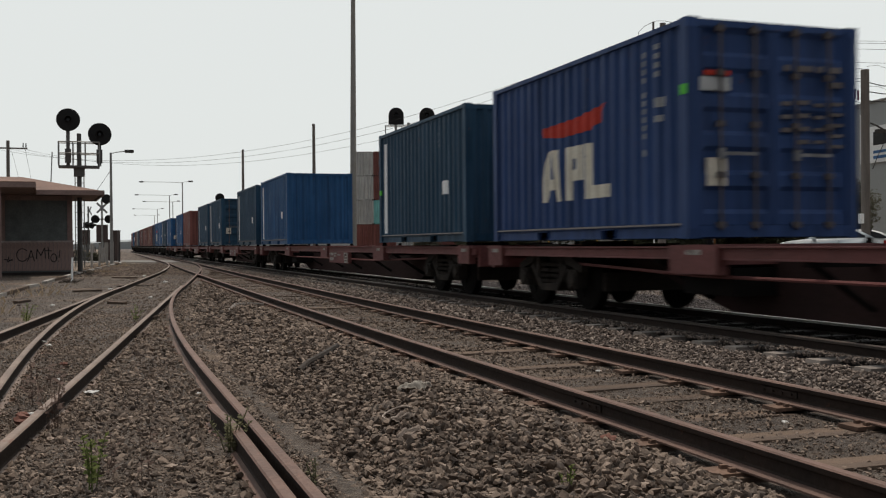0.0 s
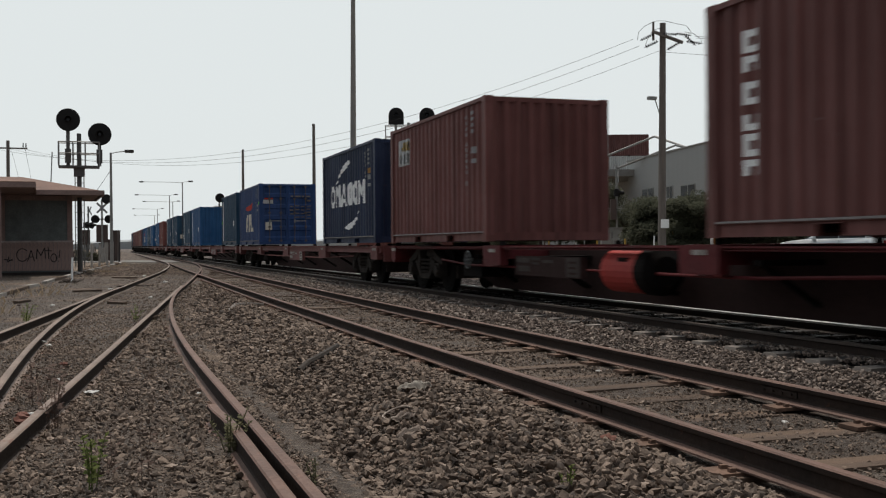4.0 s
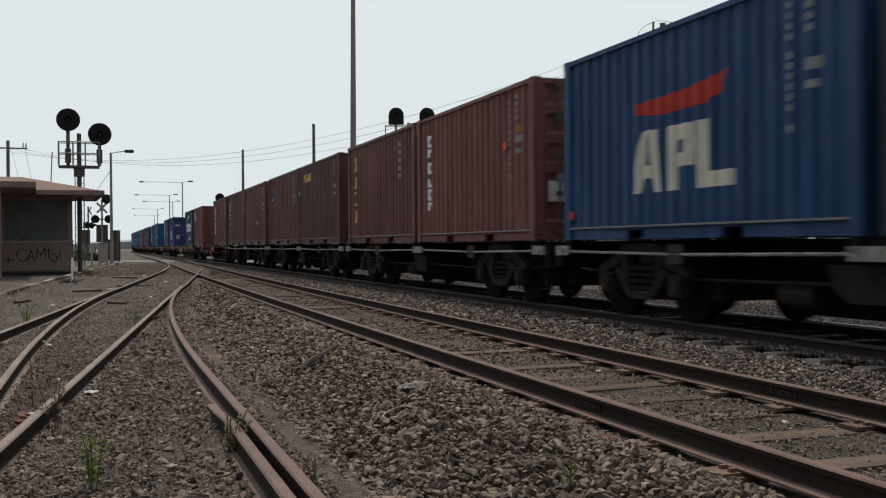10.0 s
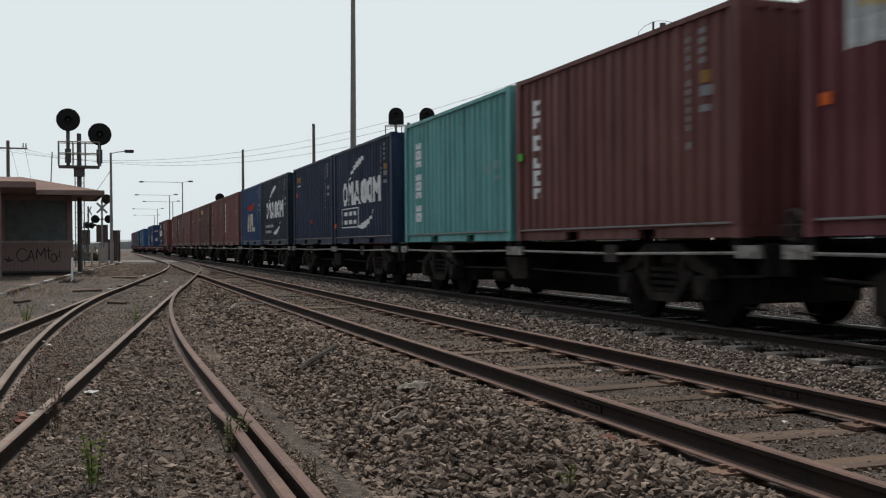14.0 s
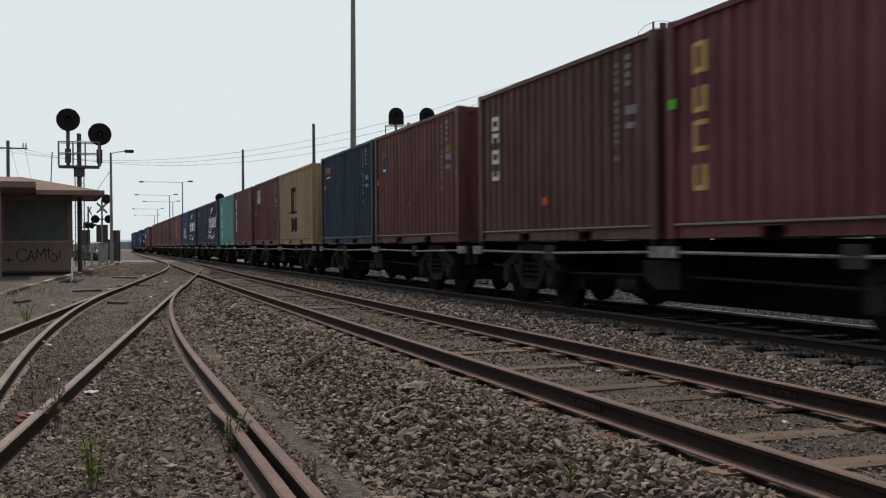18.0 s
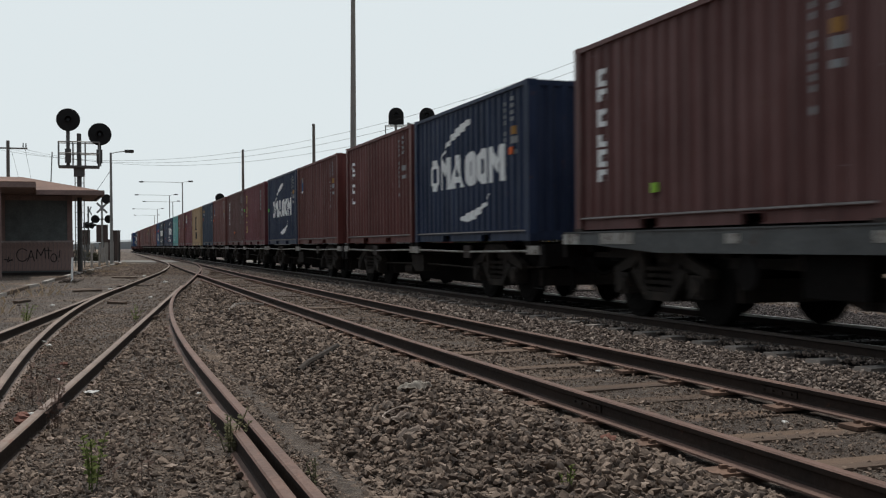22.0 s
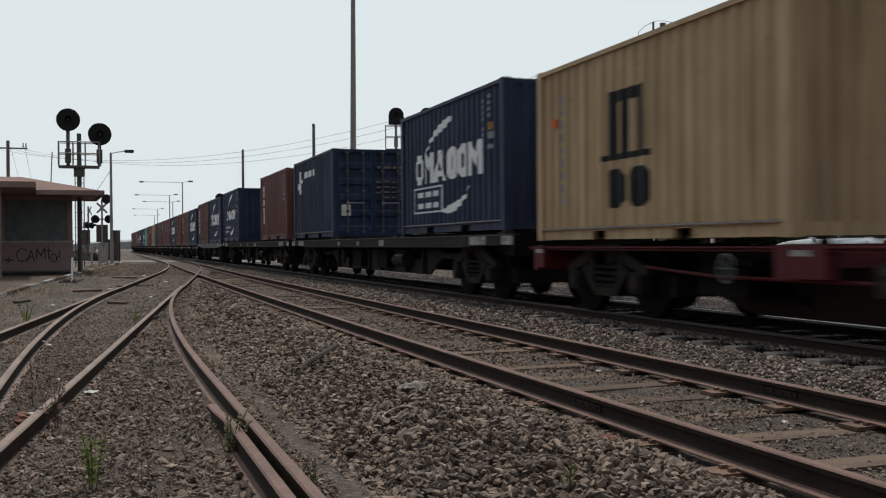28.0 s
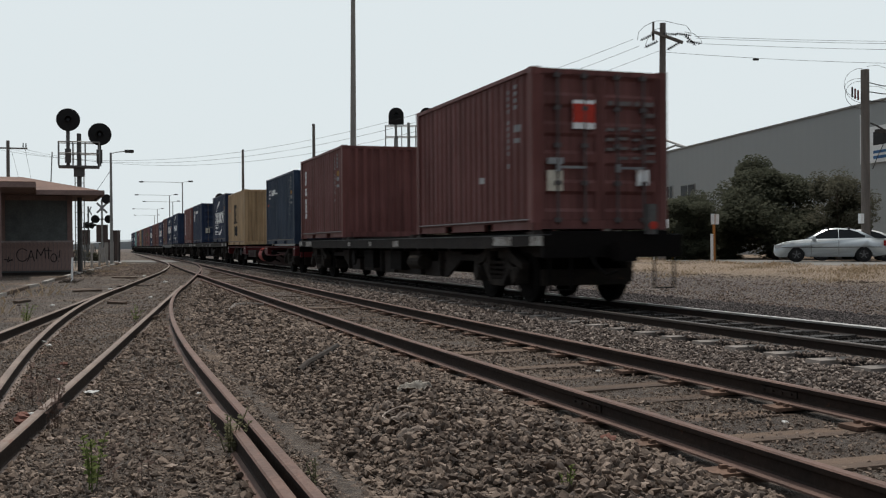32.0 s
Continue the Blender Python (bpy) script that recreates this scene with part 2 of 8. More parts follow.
def ground_material():
    """Dirt, fine gravel, grey ballast along the main line and dry grass on the verges, by place and noise."""
    m, n, l, b = material("ground_dirt_gravel", 0.95)
    v = coords(n, l)
    sep = n.new("ShaderNodeSeparateXYZ")
    l.new(v, sep.inputs[0])
    big = noise_node(n, l, v, 0.35, 5, 0.6)
    mid = noise_node(n, l, v, 3.0, 6, 0.7)
    fine = noise_node(n, l, v, 40, 6, 0.75)
    vor = n.new("ShaderNodeTexVoronoi")
    vor.inputs["Scale"].default_value = 22
    l.new(v, vor.inputs["Vector"])
    sepc = n.new("ShaderNodeSeparateColor")
    l.new(vor.outputs["Color"], sepc.inputs[0])
    dirt = mix_node(n, l, ramp_node(n, l, mid, [(0.35, 0.0), (0.65, 1.0)]), (0.056, 0.040, 0.030), (0.104, 0.075, 0.056))
    gravel = ramp_node(n, l, sepc.outputs[0], [(0.0, (0.050, 0.038, 0.030)), (0.6, (0.112, 0.088, 0.071)), (1.0, (0.190, 0.155, 0.127))])
    col = mix_node(n, l, ramp_node(n, l, mid, [(0.42, 0.85), (0.62, 0.2)]), dirt, gravel)

    col = mix_node(n, l, ramp_node(n, l, noise_node(n, l, v, 0.55, 5, 0.65), [(0.50, 0.0), (0.64, 0.7)]), col, (0.178, 0.118, 0.078))
    soil = noise_node(n, l, v, 0.85, 6, 0.7)
    col = mix_node(n, l, ramp_node(n, l, soil, [(0.50, 0.0), (0.62, 0.75)]), col, (0.052, 0.039, 0.031))

    def band(axis, a0, a1):
        mr = n.new("ShaderNodeMapRange")
        mr.interpolation_type = "SMOOTHSTEP"
        mr.inputs["From Min"].default_value, mr.inputs["From Max"].default_value = a0, a1
        l.new(sep.outputs[axis], mr.inputs["Value"])
        return mr.outputs[0]

    def times(a, c):
        x = n.new("ShaderNodeMath")
        x.operation = "MULTIPLY"
        l.new(a, x.inputs[0])
        l.new(c, x.inputs[1])
        return x.outputs[0]

    main = times(band("X", 4.9, 5.6), band("X", 19.5, 16.5))
    grey = ramp_node(n, l, sepc.outputs[1], [(0.0, (0.050, 0.040, 0.035)), (0.6, (0.108, 0.085, 0.074)), (1.0, (0.20, 0.165, 0.145))])
    col = mix_node(n, l, main, col, grey)
    straw = mix_node(n, l, ramp_node(n, l, fine, [(0.3, 0.0), (0.7, 1.0)]), (0.21, 0.150, 0.100), (0.33, 0.245, 0.170))
    dry = times(band("X", 15.0, 17.5), ramp_node(n, l, big, [(0.34, 0.25), (0.48, 1.0)]))
    col = mix_node(n, l, dry, col, straw)
    dry2 = times(times(band("X", 3.0, 0.0), band("Y", 36.0, 48.0)), ramp_node(n, l, mid, [(0.42, 0.0), (0.58, 0.8)]))
    col = mix_node(n, l, dry2, col, straw)
    col = mix_node(n, l, 1.0, col, ramp_node(n, l, fine, [(0.25, 0.45), (0.75, 1.35)]), "MULTIPLY")
    l.new(col, b.inputs["Base Color"])
    vor2 = n.new("ShaderNodeTexVoronoi")
    vor2.inputs["Scale"].default_value = 75
    l.new(v, vor2.inputs["Vector"])
    h = mix_node(n, l, 0.5, mix_node(n, l, 0.5, fine, vor.outputs["Distance"]), vor2.outputs["Distance"])
    bump_node(n, l, h, 1.0, 0.05, b)
    return m


GROUND = ground_material()
ASPHALT = worn("pale_road_asphalt", (0.20, 0.19, 0.175), (0.14, 0.135, 0.125), rough=0.9, grain=30, patch=0.4)

# ---------------------------------------------------------------- mesh helpers
def box(bm, x0, x1, y0, y1, z0, z1):
    v = [bm.verts.new((x, y, z)) for z in (z0, z1) for y in (y0, y1) for x in (x0, x1)]
    for f in ((0, 2, 3, 1), (4, 5, 7, 6), (0, 1, 5, 4), (2, 6, 7, 3), (0, 4, 6, 2), (1, 3, 7, 5)):
        bm.faces.new([v[i] for i in f])
    return v


def soften(bm, width=0.01, segments=1):
    edges = [e for e in bm.edges if len(e.link_faces) == 2 and e.calc_face_angle(0) > 0.6]
    bmesh.ops.bevel(bm, geom=edges, offset=width, segments=segments, affect="EDGES", clamp_overlap=True)


def rod(bm, a, b, r0, r1=None, sides=8, cap=True):
    """A tapered round bar from a to b."""
    a, b, r1 = Vector(a), Vector(b), r0 if r1 is None else r1
    d = (b - a).normalized()
    u = d.orthogonal().normalized()
    w = d.cross(u)
    rings = []
    for p, r in ((a, r0), (b, r1)):
        rings.append([bm.verts.new(p + (u * math.cos(2 * math.pi * i / sides) + w * math.sin(2 * math.pi * i / sides)) * r) for i in range(sides)])
    for i in range(sides):
        bm.faces.new((rings[0][i], rings[0][(i + 1) % sides], rings[1][(i + 1) % sides], rings[1][i]))
    if cap:
        bm.faces.new(rings[0][::-1])
        bm.faces.new(rings[1])


def tube(bm, pts, r, sides=6, cap=True):
    """A round bar along a polyline, in one piece."""
    pts = [Vector(p) for p in pts]
    rings = []
    for i, p in enumerate(pts):
        d = (pts[min(i + 1, len(pts) - 1)] - pts[max(i - 1, 0)]).normalized()
        u = d.cross(Vector((0, 0, 1)))
        u = u.normalized() if u.length > 0.05 else d.cross(Vector((0, 1, 0))).normalized()
        w = u.cross(d)
        rings.append([bm.verts.new(p + (u * math.cos(2 * math.pi * k / sides) + w * math.sin(2 * math.pi * k / sides)) * r) for k in range(sides)])
    for a, b in zip(rings[:-1], rings[1:]):
        for k in range(sides):
            bm.faces.new((a[k], a[(k + 1) % sides], b[(k + 1) % sides], b[k]))
    if cap:
        bm.faces.new(rings[0][::-1])
        bm.faces.new(rings[-1])


def prism(bm, outline, axis, a0, a1):
    """A closed outline of (u, v) pulled along an axis from a0 to a1."""
    def at(u, v, a):
        return {"x": (a, u, v), "y": (u, a, v), "z": (u, v, a)}[axis]
    lo = [bm.verts.new(at(u, v, a0)) for u, v in outline]
    hi = [bm.verts.new(at(u, v, a1)) for u, v in outline]
    k = len(outline)
    for i in range(k):
        bm.faces.new((lo[i], lo[(i + 1) % k], hi[(i + 1) % k], hi[i]))
    bm.faces.new(lo[::-1])
    bm.faces.new(hi)


def finish(name, bm, smooth=False):
    bmesh.ops.recalc_face_normals(bm, faces=bm.faces[:])
    me = bpy.data.meshes.new(name)
    bm.to_mesh(me)
    bm.free()
    if smooth:
        for p in me.polygons:
            p.use_smooth = True
    return me


def put(name, me, mat, parent=None, label="", at=None):
    """An object on a mesh that others may share, with its own material."""
    if not me.materials:
        me.materials.append(mat)
    ob = new(name, me)
    if me.materials[0] != mat:
        ob.material_slots[0].link = "OBJECT"
        ob.material_slots[0].material = mat
    if parent is not None:
        ob.parent = parent
    if at is not None:
        ob.matrix_basis = at
    if label:
        ob["label"] = label
    return ob


def part(name, bm, mat, parent=None, label="", at=None, smooth=False):
    return put(name, finish(name, bm, smooth), mat, parent, label, at)


def thing(name, label, category, group="", at=None, kind=""):
    ob = new(name)
    ob.empty_display_size = 0.2
    if at is not None:
        ob.matrix_basis = at
    return tagged(ob, label, category, group, kind)


# ---------------------------------------------------------------- the lie of the tracks
MAIN_X, GAUGE, RAIL_TOP = 7.717, 1.505, 0.17
BEND_AT, BEND_R = 200.0, 800.0


def smooth01(a, b, x):
    u = max(0.0, min(1.0, (x - a) / (b - a)))
    return u * u * (3 - 2 * u)


def main_line(s):
    """Place and heading on the main line, s metres beyond the camera."""
    if s < BEND_AT:
        return MAIN_X, s, 0.0
    a = (s - BEND_AT) / BEND_R
    return MAIN_X + BEND_R * (1 - math.cos(a)), BEND_AT + BEND_R * math.sin(a), a


def near_line(y):
    u = min(max(y, 0.0), 60.0)
    x = 3.788 + 0.000255 * u * u
    if y > 60:
        x += 0.0306 * (y - 60) * 0.35
    return x


def branch_right(y):
    """Right-hand rail of the straight branch that leaves the near track."""
    top = near_line(y) + GAUGE / 2
    bend = min(max(0.0, y - 39.0), 24.0)
    line = 2.01 + 0.1205 * (y - 25.6) - 0.00182 * bend * bend
    return min(line, top - 0.02) if y < 63 else top - 0.02


def siding_right(y):
    """Right-hand rail of the curved siding, parallel to the lines by the camera."""
    if y > 27.0:
        return branch_right(y)
    if y < 8.0:
        return 0.82
    return 0.82 + (y - 8.0) ** 2 * 0.0038


def ground_z(x, y):
    far = 1 - smooth01(50, 80, y) * 0.7
    z = smooth01(12.0, 20.0, x) * 0.46 * far - smooth01(20.6, 22.0, x) * 0.20 * far
    if 15 < x < 22 and 5 < y < 60:
        z += 0.10 * smooth01(15, 18, x) * (1 - smooth01(20.5, 22, x)) * noise.noise((x * 0.8, y * 0.45, 7.0))
    if y < 60:
        z += 0.055 * (1 - smooth01(0.10, 0.35, x - siding_right(y)))
    if 0.95 < x < 3.0 and y < 40:
        z += 0.05 * smooth01(0.95, 1.5, x) * (1 - smooth01(2.5, 3.0, x)) * (1 - smooth01(16, 40, y))
    return z

# ---------------------------------------------------------------- ground, road and tracks
def ground_sheet():
    def steps(dense, lo, hi, step):
        a = list(np.arange(lo, hi, step))
        far, d = [], step
        p = hi
        while p < 2500:
            far.append(p)
            d *= 1.25
            p += d
        back, d, p = [], step, lo
        while p > -2500:
            d *= 1.25
            p -= d
            back.append(p)
        return back[::-1] + a + far
    xs, ys = steps(True, -4, 24, 0.25), steps(True, 2, 60, 0.4)
    verts, faces = [], []
    for y in ys:
        for x in xs:
            near = abs(x) < 30 and abs(y) < 90
            z = ground_z(x, y) + (0.018 * noise.noise((x * 1.3, y * 1.3, 0.0)) + 0.012 * noise.noise((x * 4, y * 4, 3.0)) if near else 0.0)
            verts.append((x, y, z - 0.012))
    k = len(xs)
    for j in range(len(ys) - 1):
        for i in range(k - 1):
            faces.append((j * k + i, j * k + i + 1, (j + 1) * k + i + 1, (j + 1) * k + i))
    me = bpy.data.meshes.new("ground")
    me.from_pydata(verts, [], faces)
    for p in me.polygons:
        p.use_smooth = True
    return tagged(put("ground", me, GROUND), "brown dirt and gravel rail yard with dry grass verges", "ground", kind="structure")


ground = ground_sheet()


def ribbon(name, centre, width, mat, lift, cross=2):
    """A strip of paving along a polyline, on the ground."""
    verts, faces = [], []
    pts = []
    for (x0, y0), (x1, y1) in zip(centre[:-1], centre[1:]):
        k = max(1, int(math.hypot(x1 - x0, y1 - y0) / 2.0))
        pts += [(x0 + (x1 - x0) * i / k, y0 + (y1 - y0) * i / k) for i in range(k)]
    pts.append(centre[-1])
    for i, p in enumerate(pts):
        a, b = pts[max(0, i - 1)], pts[min(len(pts) - 1, i + 1)]
        d = Vector((b[0] - a[0], b[1] - a[1])).normalized()
        for j in range(cross + 1):
            u = (j / cross - 0.5) * width
            x, y = p[0] + d.y * u, p[1] - d.x * u
            verts.append((x, y, ground_z(x, y) + lift))
    for i in range(len(pts) - 1):
        for j in range(cross):
            q = i * (cross + 1) + j
            faces.append((q, q + 1, q + cross + 2, q + cross + 1))
    me = bpy.data.meshes.new(name)
    me.from_pydata(verts, [], faces)
    return put(name, me, mat)


tagged(ribbon("road", [(42, -40), (30, 18), (26.2, 36), (21.5, 56), (14, 70), (4, 79.5), (-8, 91), (-40, 130)], 8.0, ASPHALT, 0.03, 8), "worn pale asphalt road over the level crossing", "road", kind="structure")


WEB_SIDES = (3, 4, 5, 10 + 1, 12, 13)  # profile segments coloured as shaded: the web and the underside of the head


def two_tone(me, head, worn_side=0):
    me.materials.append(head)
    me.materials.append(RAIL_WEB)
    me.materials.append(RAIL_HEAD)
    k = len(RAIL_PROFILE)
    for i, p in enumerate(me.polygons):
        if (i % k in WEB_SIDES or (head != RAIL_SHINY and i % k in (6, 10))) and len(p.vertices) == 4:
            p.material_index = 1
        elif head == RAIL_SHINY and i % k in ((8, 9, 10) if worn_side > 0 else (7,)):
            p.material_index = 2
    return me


RAIL_PROFILE = [(u * 0.86, 0.034 + z * 0.8) for u, z in (
    (-0.070, 0.0), (0.070, 0.0), (0.070, 0.012), (0.016, 0.030), (0.009, 0.045), (0.009, 0.118), (0.034, 0.130), (0.036, 0.160),
    (0.026, 0.170), (-0.026, 0.170), (-0.036, 0.160), (-0.034, 0.130), (-0.009, 0.118), (-0.009, 0.045), (-0.016, 0.030), (-0.070, 0.012))]


def sweep_rail(line, y0, y1, step=1.0):
    """A rail mesh along x = line(y)."""
    count = max(2, int((y1 - y0) / step) + 1)
    ys = [y0 + (y1 - y0) * i / (count - 1) for i in range(count)]
    verts, faces, k = [], [], len(RAIL_PROFILE)
    for y in ys:
        slope = (line(y + 0.05) - line(y - 0.05)) / 0.1
        nx, ny = 1 / math.hypot(1, slope), -slope / math.hypot(1, slope)
        for u, z in RAIL_PROFILE:
            verts.append((line(y) + nx * u, y + ny * u, z))
    for i in range(count - 1):
        for j in range(k):
            a, b = i * k + j, i * k + (j + 1) % k
            faces.append((a, b, b + k, a + k))
    faces.append(tuple(range(k))[::-1])
    faces.append(tuple((count - 1) * k + j for j in range(k)))
    me = bpy.data.meshes.new("rail")
    me.from_pydata(verts, [], faces)
    return me


def main_rail_mesh(side):
    pts = [(-330 + 10 * i) for i in range(53)] + [200 + 5 * i for i in range(1, 40)]
    verts, faces, k = [], [], len(RAIL_PROFILE)
    for s in pts:
        x, y, a = main_line(s)
        nx, ny = math.cos(a), -math.sin(a)
        for u, z in RAIL_PROFILE:
            d = side * GAUGE / 2 + u
            verts.append((x + nx * d, y + ny * d, z))
    for i in range(len(pts) - 1):
        for j in range(k):
            a, b = i * k + j, i * k + (j + 1) % k
            faces.append((a, b, b + k, a + k))
    me = bpy.data.meshes.new("rail")
    me.from_pydata(verts, [], faces)
    return me


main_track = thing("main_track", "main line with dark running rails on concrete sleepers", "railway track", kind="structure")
for side in (-1, 1):
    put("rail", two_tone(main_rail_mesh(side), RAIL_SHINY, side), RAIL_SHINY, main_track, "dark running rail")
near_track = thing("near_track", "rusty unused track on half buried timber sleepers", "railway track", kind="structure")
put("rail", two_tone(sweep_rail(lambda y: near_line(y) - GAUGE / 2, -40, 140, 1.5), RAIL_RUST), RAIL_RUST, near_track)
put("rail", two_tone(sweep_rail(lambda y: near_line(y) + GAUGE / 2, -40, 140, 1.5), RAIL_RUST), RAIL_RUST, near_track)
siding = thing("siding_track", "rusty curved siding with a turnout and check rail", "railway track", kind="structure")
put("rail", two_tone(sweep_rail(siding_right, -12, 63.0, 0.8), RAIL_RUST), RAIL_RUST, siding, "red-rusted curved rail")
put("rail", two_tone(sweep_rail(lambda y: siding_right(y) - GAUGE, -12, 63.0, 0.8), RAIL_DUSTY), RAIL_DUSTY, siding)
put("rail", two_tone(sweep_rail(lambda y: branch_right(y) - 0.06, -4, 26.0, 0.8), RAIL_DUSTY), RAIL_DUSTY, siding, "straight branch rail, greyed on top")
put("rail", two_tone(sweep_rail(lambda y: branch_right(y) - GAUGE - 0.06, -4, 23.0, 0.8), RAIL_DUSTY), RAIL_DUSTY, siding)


def joint_bar_mesh():
    bm = bmesh.new()
    prism(bm, [(0.008, 0.078), (0.020, 0.082), (0.017, 0.124), (0.008, 0.126)], "y", -0.20, 0.20)
    for y in (-0.15, -0.05, 0.05, 0.15):
        rod(bm, (0.012, y, 0.103), (0.031, y, 0.103), 0.009, sides=6)
    return finish("joint_bar", bm)


JOINT_BAR = joint_bar_mesh()
for y in (-7.2, 5.93, 19.1, 32.2):
    for side in (-1, 1):
        for turned in (0, 180):
            put("joint_bar", JOINT_BAR, RAIL_WEB, near_track, "bolted rusty rail joint bar", pose(near_line(y) + side * GAUGE / 2, y, 0, 0, 0, turned))


def check_line(y):
    return siding_right(y) - 0.112 - 0.035 * smooth01(5.6, 6.4, y)


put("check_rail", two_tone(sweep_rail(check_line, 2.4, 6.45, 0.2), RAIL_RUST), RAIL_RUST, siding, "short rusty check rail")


def sleeper_mesh(name, half, wide, z0, z1, shoulder):
    bm = bmesh.new()
    box(bm, -half, half, -wide / 2, wide / 2, z0, z1)
    for v in bm.verts:
        if v.co.z > z0 + 0.01:
            v.co.y *= 0.86
            v.co.x *= shoulder
    soften(bm, 0.012)
    return finish(name, bm)


CONC_SLEEPER = sleeper_mesh("sleeper", 1.45, 0.24, -0.14, 0.055, 0.965)
WOOD_SLEEPER = sleeper_mesh("sleeper", 1.32, 0.25, -0.13, 0.006, 0.998)


def clip_mesh():
    bm = bmesh.new()
    box(bm, -0.14, 0.14, -0.08, 0.08, 0.008, 0.026)
    for sx in (-1, 1):
        box(bm, sx * 0.105 - 0.03, sx * 0.105 + 0.03, -0.03, 0.03, 0.022, 0.046)
        rod(bm, (sx * 0.085, -0.05, 0.038), (sx * 0.13, 0.05, 0.044), 0.012, sides=6)
    soften(bm, 0.006)
    return finish("tie_plate", bm)


CLIP = clip_mesh()


def tie_plate_mesh():
    """A flat rusty sole plate with four dog spikes."""
    bm = bmesh.new()
    box(bm, -0.19, 0.19, -0.085, 0.085, 0.002, 0.026)
    for sx, sy in ((-1, -1), (1, 1), (-1, 0.6)):
        box(bm, sx * 0.090 - 0.017, sx * 0.090 + 0.017, sy * 0.050 - 0.013, sy * 0.050 + 0.013, 0.014, 0.046)
    soften(bm, 0.006)
    return finish("tie_plate", bm)


TIE_PLATE = tie_plate_mesh()
PLATE_RUST = worn("orange_brown_plate_rust", (0.150, 0.092, 0.066), (0.090, 0.060, 0.046), rough=0.9, grain=40, patch=6, vary=0.3)

# ---------------------------------------------------------------- container meshes, shared
CL, CW, CH = 6.058, 2.438, 2.591
SKIN = 0.024  # how far the corrugated skin lies behind the frame


def wave(length, period, depth):
    """Trapezoid corrugation: (along, in) pairs; in is 0 at the outer face."""
    k = max(1, round(length / period))
    p = length / k
    out = []
    for i in range(k):
        b = -length / 2 + i * p
        out += [(b, 0.0), (b + 0.27 * p, 0.0), (b + 0.50 * p, depth), (b + 0.77 * p, depth)]
    out.append((length / 2, 0.0))
    return out


def corrugated(name, length, z0, z1, period, depth, across):
    """A corrugated sheet with a skin on both sides. across 'x': lies in the y-z plane, facing -x; 'y': in the x-z plane, facing -y."""
    bm = bmesh.new()
    prof = wave(length, period, depth)
    rows = []
    for z in (z0, z1):
        for t in (0.0, 0.006):
            rows.append([bm.verts.new((d + t, a, z) if across == "x" else (a, d + t, z)) for a, d in prof])
    for i in range(len(prof) - 1):
        bm.faces.new((rows[0][i], rows[0][i + 1], rows[2][i + 1], rows[2][i]))
        bm.faces.new((rows[1][i], rows[3][i], rows[3][i + 1], rows[1][i + 1]))
        bm.faces.new((rows[2][i], rows[2][i + 1], rows[3][i + 1], rows[3][i]))
    return finish(name, bm)


SIDE = corrugated("side_panel", CL - 0.30, 0.15, CH - 0.055, 0.272, 0.044, "x")
END = corrugated("end_panel", CW - 0.30, 0.15, CH - 0.09, 0.235, 0.045, "y")


def simple(name, *boxes, bevel=0.008):
    bm = bmesh.new()
    for b in boxes:
        box(bm, *b)
    if bevel:
        soften(bm, bevel)
    return finish(name, bm)


POST = simple("corner_post", (-0.075, 0.075, -0.08, 0.08, 0.11, CH - 0.11))
CAST = simple("corner_casting", (-0.081, 0.081, -0.089, 0.089, -0.059, 0.059), bevel=0.012)
TOP_RAIL = simple("top_rail", (-0.03, 0.03, -CL / 2 + 0.15, CL / 2 - 0.15, CH - 0.075, CH - 0.012))


def bottom_rail_mesh():
    """A channel-shaped side rail: a recessed web between two flanges, with two fork pockets and a sloped lip on top."""
    def ring(y, z0, z1):
        half = [(-0.030, 0.176), (-0.052, 0.158), (-0.052, 0.149), (-0.010, 0.146), (-0.010, z1), (-0.036, z1), (-0.036, z0)]
        return [bm.verts.new((x, y, z)) for x, z in half] + [bm.verts.new((-x, y, z)) for x, z in half[::-1]]

    bm = bmesh.new()
    solid, pocket = (0.008, 0.022), (0.124, 0.138)
    rings = [ring(y, *z) for y, z in ((-CL / 2 + 0.15, solid), (-1.231, solid), (-1.229, pocket), (-0.871, pocket), (-0.869, solid), (0.869, solid), (0.871, pocket), (1.229, pocket), (1.231, solid), (CL / 2 - 0.15, solid))]
    k = len(rings[0])
    for p, q in zip(rings[:-1], rings[1:]):
        for i in range(k):
            bm.faces.new((p[i], p[(i + 1) % k], q[(i + 1) % k], q[i]))
    bm.faces.new(rings[0][::-1])
    bm.faces.new(rings[-1])
    return finish("bottom_rail", bm)


BOTTOM_RAIL = bottom_rail_mesh()


def rail_lip_mesh():
    """The sloped upper edge of the bottom rail; settled dust and the sky's highlight are both put into its colour."""
    bm = bmesh.new()
    for s in (-1, 1):
        prism(bm, [(s * 0.030, 0.181), (s * 0.057, 0.159), (s * 0.055, 0.154), (s * 0.030, 0.173)], "y", -CL / 2 + 0.152, CL / 2 - 0.152)
    return finish("rail_lip", bm)


